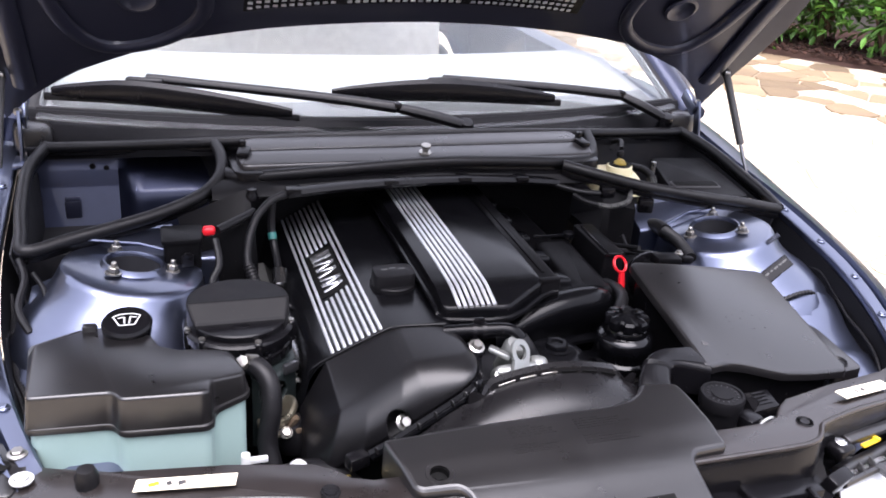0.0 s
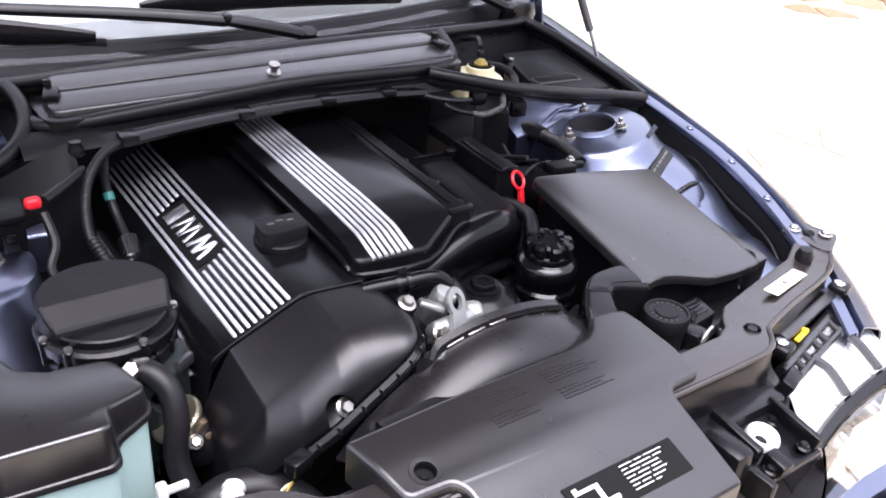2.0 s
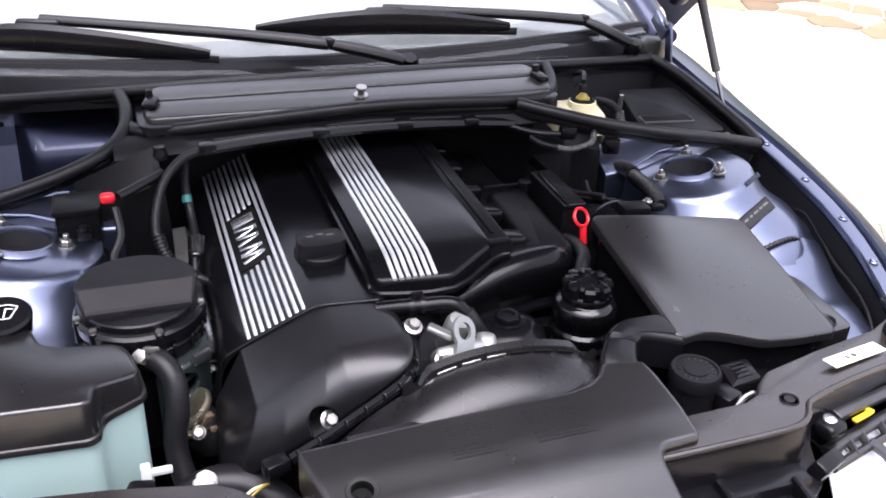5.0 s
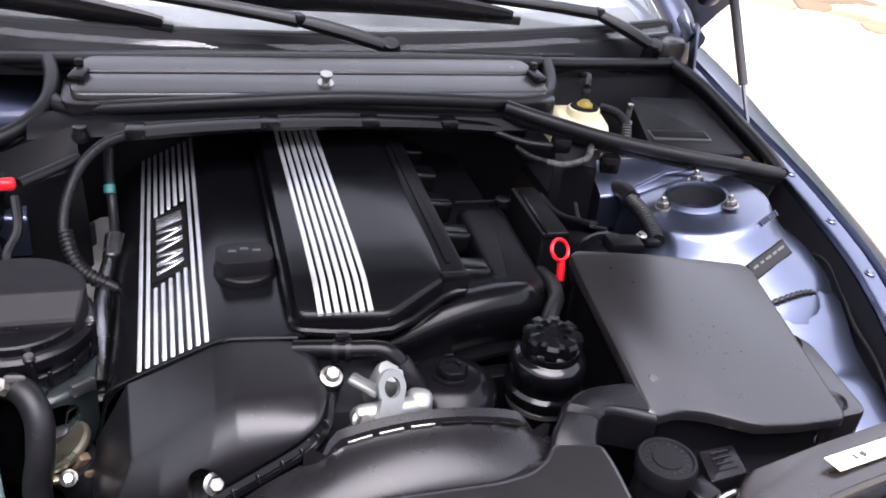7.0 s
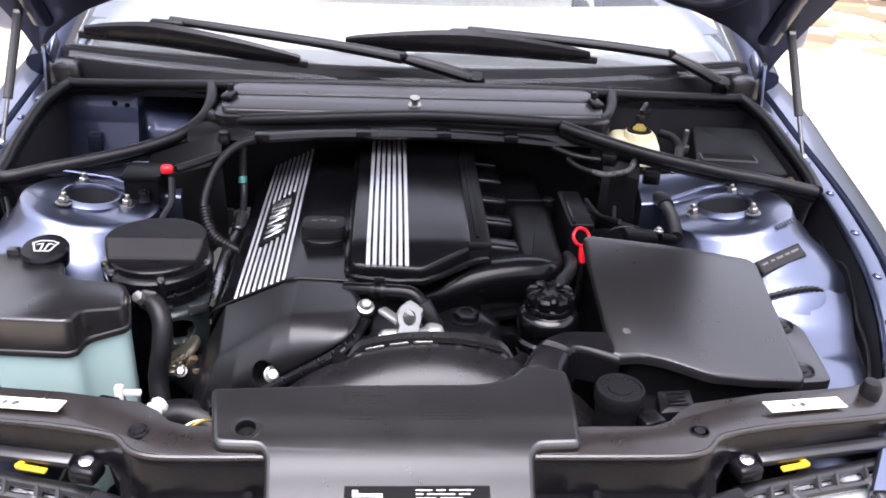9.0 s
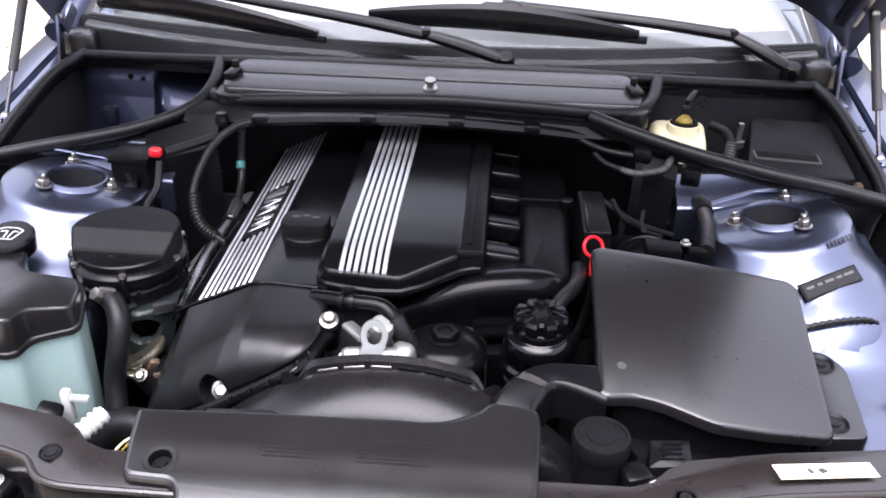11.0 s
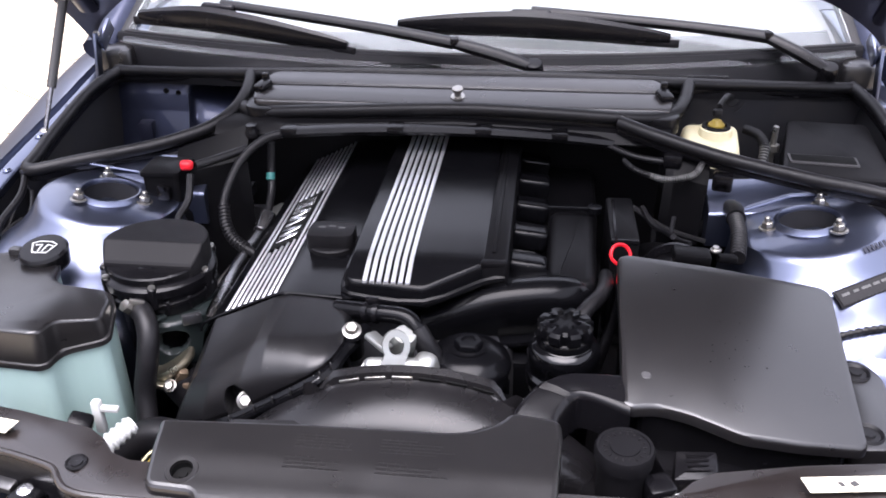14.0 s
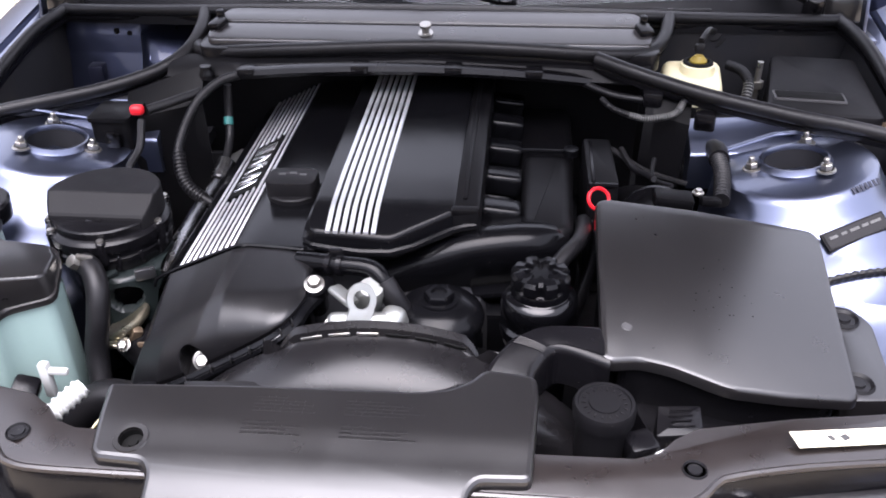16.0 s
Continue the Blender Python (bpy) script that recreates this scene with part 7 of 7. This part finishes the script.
# ---- front panel, lamps and latches ----
def front_panel():
    t = thing("front_cross_panel", "brown-black steel front cross panel above the radiator", "front panel", (0, -0.53, 0.7))
    for s in (1, -1):
        rear = [(0.10, -0.525), (0.272, -0.523), (0.295, -0.514), (0.312, -0.495), (0.336, -0.479), (0.433, -0.455), (0.562, -0.420), (0.63, -0.385), (0.665, -0.365)]
        front = [(0.70, -0.405), (0.655, -0.44), (0.579, -0.478), (0.432, -0.518), (0.36, -0.538), (0.343, -0.547), (0.330, -0.562), (0.312, -0.573), (0.27, -0.578), (0.10, -0.578)]
        ol = [(s * x, y) for x, y in rear + front]
        z = lambda x, y: 0.768 - 0.05 * smooth01((abs(x) - 0.36) / 0.5)
        bm = B()
        prism(bm, ol, z, lambda x, y: z(x, y) - 0.03, 0.004)
        part("top_plate", bm, BROWN, t)
        # front flange dropping from the plate
        bm = B()
        rows = []
        for x, y in reversed(front):
            zz = z(x, y)
            k = smooth01((0.352 - x) / 0.025)
            d = 0.028 + 0.027 * k
            rows.append([(s * x, y - 0.001, zz - 0.004), (s * x, y - 0.004 - 0.002 * k, zz - 0.012), (s * x, y - 0.005 - 0.005 * k, zz - d), (s * x, y - 0.006 - 0.006 * k, zz - d - 0.005), (s * x, y - 0.007 - 0.043 * k, zz - d - 0.011), (s * x, y - 0.008 - 0.044 * k, zz - d - 0.012 - 0.13 * k)])
        loft(bm, rows, thick=0.003)
        part("front_flange", bm, BLACK, t)
        bm = B()
        tube(bm, [(s * x, y - 0.001, z(x, y) - 0.002) for x, y in reversed(front)], 0.004, 8, 3)
        part("edge_bead", bm, BROWN, t)
        m = align((s * 0.325, -0.535, z(0.325, 0)), (0, 0, 1))
        bm = B()
        lathe(bm, [(0, 0.001), (0.0065, 0.0015), (0.007, 0.0), (0.0095, 0.0), (0.0108, 0.0022), (0.012, 0.0)], m, 24)
        part("rubber_plug", bm, RUBBER, t)
        bm = B()
        ang = 14.0 * s
        rbox(bm, (s * 0.480, -0.475, z(0.480, 0) + 0.0008), (0.115, 0.021, 0.001), (0, 6.2 * s, ang), bev=0)
        st = part("label_sticker", bm, STICKER, t, "cream label sticker with faded marks")
        for k, w in ((-0.035, 0.012), (-0.018, 0.006), (-0.004, 0.009)):
            bm = B()
            rbox(bm, (s * 0.480 + k, -0.475 + k * math.tan(radians(ang)), z(0.480 + s * k, 0) + 0.0014), (w, 0.007, 0.0006), (0, 6.2 * s, ang + 20), bev=0)
            part("sticker_mark", bm, YELLOW if k < -0.03 else GREYINK, st)
        # corner plate with bolts to the wing
        bm = B()
        prism(bm, round_poly([(s * x, y) for x, y in ((0.645, -0.345), (0.70, -0.325), (0.735, -0.40), (0.67, -0.43))], 0.015), lambda x, y: 0.742 + 0.08 * (y + 0.36), 0.70, 0.003)
        cp = part("corner_plate", bm, GRAIN, t)
        for p in ((0.669, -0.357, 0.744), (0.708, -0.392, 0.741)):
            hex_bolt(cp, (s * p[0], p[1], p[2]), (0, 0, 1), 0.008, 0.007)
        bm = B()
        lathe(bm, [(0, 0), (0.01, 0), (0.008, 0.001), (0, 0.001)], pose(s * 0.685, -0.375, 0.743), 16)
        part("hole", bm, INK, cp)
        bm = B()
        lathe(bm, [(0.013, -0.02), (0.014, 0.004), (0.010, 0.014), (0, 0.016)], pose(s * 0.588, -0.432, 0.752), 16)
        part("rubber_buffer", bm, RUBBER, t)
        # white latch cup on its own bracket ahead of the panel
        l = thing("bonnet_latch", "bonnet catch with a white plastic cup on a black bracket", "latch", (s * 0.235, -0.64, 0.68), group="bonnet latches")
        bm = B()
        rbox(bm, (s * 0.235, -0.645, 0.692), (0.12, 0.085, 0.012), (8, 0, 0), bev=0.003)
        rbox(bm, (s * 0.175, -0.66, 0.69), (0.012, 0.09, 0.04), (0, 0, 0), bev=0.003)
        rbox(bm, (s * 0.155, -0.645, 0.712), (0.034, 0.06, 0.055), (0, 0, 0), bev=0.01)
        part("bracket", bm, BLACK, l)
        for dx, dy, dz, sx, sy, sz in ((-0.04, 0.018, 0.018, 0.012, 0.075, 0.034), (-0.022, -0.034, 0.012, 0.02, 0.03, 0.02), (0.052, 0.0, 0.014, 0.010, 0.08, 0.026)):
            bm = B()
            rbox(bm, (s * (0.235 + dx), -0.645 + dy, 0.692 + dz), (sx, sy, sz), (8, 0, 0), bev=0.003)
            part("guide_rib", bm, BLACK, l)
        bm = B()
        lathe(bm, [(0.0, -0.012), (0.006, -0.012), (0.007, -0.002), (0.0105, 0.001), (0.0115, 0.005), (0.014, 0.006), (0.015, 0.009), (0.0195, 0.010), (0.0215, 0.006), (0.0215, 0.0)], align((s * 0.235, -0.64, 0.70), (0, -0.14, 1)), 28)
        part("cup", bm, WHITE, l, "white plastic cup")
        for dx, dy in ((0.035, -0.03), (0.04, 0.02), (-0.035, -0.035)):
            hex_bolt(l, (s * (0.235 + dx), -0.645 + dy, 0.70), (0, -0.14, 1), 0.006, 0.007, BLACK)
    bm = B()
    rbox(bm, (0, -0.52, 0.72), (0.30, 0.07, 0.06), bev=0.004)
    rbox(bm, (0, -0.60, 0.62), (0.62, 0.03, 0.2), bev=0.004)
    part("centre_beam", bm, BLACK, t)


front_panel()


def headlamp(s):
    t = thing("headlamp", "clear-lensed headlamp unit with a black windowed top frame", "headlamp", (s * 0.5, -0.58, 0.6), group="headlamps")

    def at(u, d, z):
        """u along the lamp from its inner end, d forward from the panel."""
        return Vector((s * (0.375 + 0.29 * u - 0.36 * d), -0.56 + 0.088 * u - 0.93 * d - 0.05 * u * u * d / 0.12, z - 0.012 * u))

    def bar(name, pts, w, h, mat):
        bm = B()
        tube(bm, pts, w, 8, 4, squash=h / w)
        return part(name, bm, mat, t)

    bm = B()
    rows = []
    for i in range(17):
        u = i / 16
        rows.append([at(u, d, z) for d, z in ((0.0, 0.70), (0.002, 0.62), (0.03, 0.58), (0.10, 0.57))])
    loft(bm, rows, thick=0.003)
    part("housing", bm, BLACK, t)
    bm = B()
    rows = []
    for i in range(17):
        u = i / 16
        rows.append([at(u, d, z) for d, z in ((0.012, 0.692), (0.035, 0.685), (0.06, 0.672), (0.085, 0.662), (0.105, 0.655))])
    loft(bm, rows, thick=0.002)
    part("inner_reflector", bm, LAMPTRAY, t, "pale bright inner reflector tray")
    for d, z, w in ((0.008, 0.703, 0.009), (0.034, 0.70, 0.006)):
        bar("frame_bar", [at(u, d, z) for u in (0, 0.25, 0.5, 0.75, 1.0)], w, 0.006, GRAIN)
    for u in (0.02, 0.15, 0.24, 0.38, 0.47, 0.62, 0.71, 0.86, 0.95):
        bar("frame_bar", [at(u, 0.006, 0.704), at(u + 0.01, 0.036, 0.701)], 0.0055, 0.005, GRAIN)
    for u in (0.30, 0.66):
        bar("frame_arm", [at(u - 0.03, 0.03, 0.702), at(u + 0.05, 0.06, 0.694), at(u + 0.09, 0.10, 0.676)], 0.009, 0.006, GRAIN)
    for u in (0.08, 0.31, 0.55, 0.78):
        bm = B()
        p = at(u, 0.02, 0.697)
        rbox(bm, tuple(p), (0.03, 0.015, 0.003), (8, 0, s * 16), bev=0.001)
        part("window", bm, LENS, t)
    bm = B()
    rows = []
    for i in range(17):
        u = i / 16
        rows.append([at(u, d, z) for d, z in ((0.10, 0.64), (0.10, 0.672), (0.106, 0.677), (0.118, 0.670), (0.121, 0.655))])
    loft(bm, rows)
    part("bezel", bm, BLACK, t)
    for u in (0.30, 0.70):
        bm = B()
        lathe(bm, [(0.012, -0.045), (0.035, -0.03), (0.045, 0.0), (0.047, 0.008)], align(at(u, 0.085, 0.615), (s * -0.35, -0.9, 0.1)), 28)
        part("bowl", bm, CHROME_R, t, "bright bowl reflector")
    bm = B()
    rows = []
    for i in range(17):
        u = i / 16
        rows.append([at(u, d, z) for d, z in ((0.122, 0.668), (0.13, 0.66), (0.145, 0.635), (0.155, 0.59), (0.158, 0.56))])
    loft(bm, rows, thick=0.003)
    lens = part("lens", bm, LENS, t, "clear curved lens")
    lens.visible_shadow = False
    bm = B()
    c = Vector((s * 0.448, -0.5385, 0.716))
    rbox(bm, tuple(c), (0.032, 0.008, 0.004), (0, 0, s * 14), bev=0.0015)
    rbox(bm, tuple(c + Vector((s * 0.016, 0.009, 0.001))), (0.008, 0.018, 0.006), (0, 0, s * 24), bev=0.002)
    part("adjuster_lever", bm, YELLOW, t, "yellow plastic lever")
    b = thing("lamp_bracket", "black lamp bracket bar with silver screws", "bracket", (s * 0.385, -0.55, 0.70), group="lamp brackets")
    bm = B()
    rbox(bm, (s * 0.383, -0.552, 0.725), (0.034, 0.03, 0.022), (0, 0, s * 14), bev=0.007, seg=3)
    part("clip_block", bm, BLACK, b)
    bm = B()
    rbox(bm, (s * 0.345, -0.59, 0.70), (0.045, 0.02, 0.05), (20, 0, s * 20), bev=0.004)
    part("web", bm, BLACK, b)
    bm = B()
    rbox(bm, (s * 0.50, -0.5125, 0.719), (0.20, 0.016, 0.012), (14, s * 4, s * 14), bev=0.003)
    part("bar", bm, GRAIN, b)
    bm = B()
    rbox(bm, (s * 0.615, -0.488, 0.716), (0.03, 0.03, 0.02), (0, 0, s * 14), bev=0.006, seg=3)
    part("outer_block", bm, BLACK, b)
    hex_bolt(b, (s * 0.383, -0.549, 0.736), (0, -0.1, 1), 0.0055, 0.003, CHROME)
    hex_bolt(b, (s * 0.615, -0.486, 0.726), (0, -0.1, 1), 0.0055, 0.003, CHROME)
    # bumper corner below the lens
    bm = B()
    rows = []
    for i in range(17):
        u = i / 16
        rows.append([at(u, d, z) for d, z in ((0.156, 0.558), (0.18, 0.548), (0.20, 0.48), (0.19, 0.3))])
    loft(bm, rows, thick=0.003)
    part("bumper_corner", bm, PAINT, BODY, "blue painted bumper corner")


for s in (1, -1):
    headlamp(s)


def small_front_items():
    t = thing("coolant_tank_neck", "black coolant tank neck with a round cap", "coolant tank", (0.248, -0.455, 0.66))
    m = pose(0.248, -0.455, 0)
    bm = B()
    lathe(bm, [(0.028, 0.60), (0.028, 0.752), (0.031, 0.754), (0.032, 0.768), (0.030, 0.773), (0.027, 0.773), (0.026, 0.771), (0.016, 0.7715), (0.0155, 0.773), (0, 0.773)], m, 40)
    part("cap", bm, SATIN, t)
    for k in range(18):
        a = k * 2 * math.pi / 18
        bm = B()
        rbox(bm, (0.248 + 0.021 * math.cos(a), -0.455 + 0.021 * math.sin(a), 0.7717), (0.004, 0.0014, 0.0008), (0, 0, math.degrees(a)), bev=0)
        part("cap_marking", bm, GRAIN, t)
    bm = B()
    rbox(bm, (0.285, -0.475, 0.725), (0.03, 0.03, 0.04), (0, 0, 20), bev=0.004)
    part("vent_screw_block", bm, BLACK, t)
    r = thing("sensor_block", "black moulded connector block with faded print", "connector", (0.325, -0.445, 0.68))
    bm = B()
    prism(bm, round_poly([(0.30, -0.468), (0.348, -0.462), (0.35, -0.425), (0.305, -0.428)], 0.004), lambda x, y: 0.745 + 0.15 * (y + 0.45), 0.66, 0.003)
    part("block", bm, BLACK, r)
    for k in range(4):
        bm = B()
        rbox(bm, (0.327, -0.455 + 0.007 * k, 0.7465 + 0.15 * (0.007 * k - 0.005)), (0.026 - 0.004 * (k % 2), 0.002, 0.0008), (8, 0, 6), bev=0)
        part("print_bar", bm, BLACK, r)
    h = thing("overflow_hose", "thin grey overflow hose near the front panel", "hose", (0.31, -0.48, 0.71))
    bm = B()
    tube(bm, [(0.285, -0.49, 0.715), (0.305, -0.485, 0.733), (0.33, -0.477, 0.73), (0.345, -0.47, 0.71)], 0.006, 8, 5)
    part("hose", bm, RUBBER, h)
    bm = B()
    tube(bm, [(0.29, -0.488, 0.7275), (0.305, -0.4855, 0.7395), (0.322, -0.48, 0.7385)], 0.0018, 6, 5)
    part("white_line", bm, WHITE, h)
    g = thing("radiator", "dark radiator below the front panel", "radiator", (0, -0.49, 0.4))
    bm = B()
    rbox(bm, (0, -0.495, 0.55), (0.62, 0.035, 0.34), bev=0.006)
    part("core", bm, DARK, g)
    bm = B()
    rbox(bm, (0.22, -0.46, 0.60), (0.2, 0.05, 0.10), bev=0.01)
    part("expansion_tank", bm, BLACK, g)
    l = thing("wing_washer", "white painted washer on the wing edge", "bolt", (-0.66, -0.39, 0.74))
    hex_bolt(l, (-0.66, -0.405, 0.742), (0, 0, 1), 0.009, 0.006, WHITE)


small_front_items()


# ---- driveway stones, last ----
def driveway():
    rng = random.Random(21)
    cell = 0.27
    seeds = {}
    for i in range(-10, 52):
        for j in range(-36, 52):
            seeds[i, j] = Vector((0.2 + (i + 0.5 * (j % 2) + rng.uniform(-0.44, 0.44)) * cell * 1.15, -2.0 + (j + rng.uniform(-0.44, 0.44)) * cell * 0.8))
    near, far = [], []
    for (i, j), c in seeds.items():
        d = (c - BED_A).dot(BED_OUT)
        if d > 0.05:
            continue
        poly = [c + Vector(v) for v in ((-0.6, -0.6), (0.6, -0.6), (0.6, 0.6), (-0.6, 0.6))]
        for di in range(-2, 3):
            for dj in range(-2, 3):
                o = seeds.get((i + di, j + dj))
                if o is None or (di, dj) == (0, 0):
                    continue
                n = (o - c).normalized()
                lim = (o - c).length / 2 - 0.006
                out = []
                for k in range(len(poly)):
                    a, b = poly[k - 1], poly[k]
                    da, db = (a - c).dot(n) - lim, (b - c).dot(n) - lim
                    if da <= 0:
                        out.append(a)
                    if da * db < 0:
                        out.append(a + (b - a) * (da / (da - db)))
                poly = out
                if len(poly) < 3:
                    break
            if len(poly) < 3:
                break
        if len(poly) < 3:
            continue
        stretch = 0.9 < c.x < 6.6 and 0.6 < c.y < 6.4
        (near if stretch else far).append((c, poly))
    near.sort(key=lambda q: (q[0] - Vector((3.4, 3.6))).length)
    far += near[300:]
    for c, poly in near[:300]:
        bm = B()
        prism(bm, [(p.x - c.x, p.y - c.y) for p in round_poly([tuple(p) for p in poly], 0.03, 1) for p in (Vector(p),)], 0.0, -0.03, 0.006, seg=1)
        me = bpy.data.meshes.new("flagstone")
        bmesh.ops.recalc_face_normals(bm, faces=bm.faces)
        bm.to_mesh(me)
        bm.free()
        me.materials.append(STONE if (c - BED_A).dot(BED_OUT) > -2.4 + rng.uniform(0, 1.6) and rng.random() < 0.72 else PALE)
        o = new("flagstone", me)
        o.location = (c.x, c.y, rng.uniform(-0.004, 0.003))
        o.rotation_euler = (rng.uniform(-0.008, 0.008), rng.uniform(-0.008, 0.008), 0)
        o.parent = GROUND
    for border, mat in ((False, PALE), (True, STONE_MIX)):
        bm = B()
        for c, poly in far:
            if ((c - BED_A).dot(BED_OUT) > -1.5) == border:
                prism(bm, [(p.x, p.y) for p in poly], rng.uniform(-0.004, 0.003), -0.03)
        o = part("paving_stones", bm, mat, GROUND)
        o["kind"] = "stuff"


driveway()
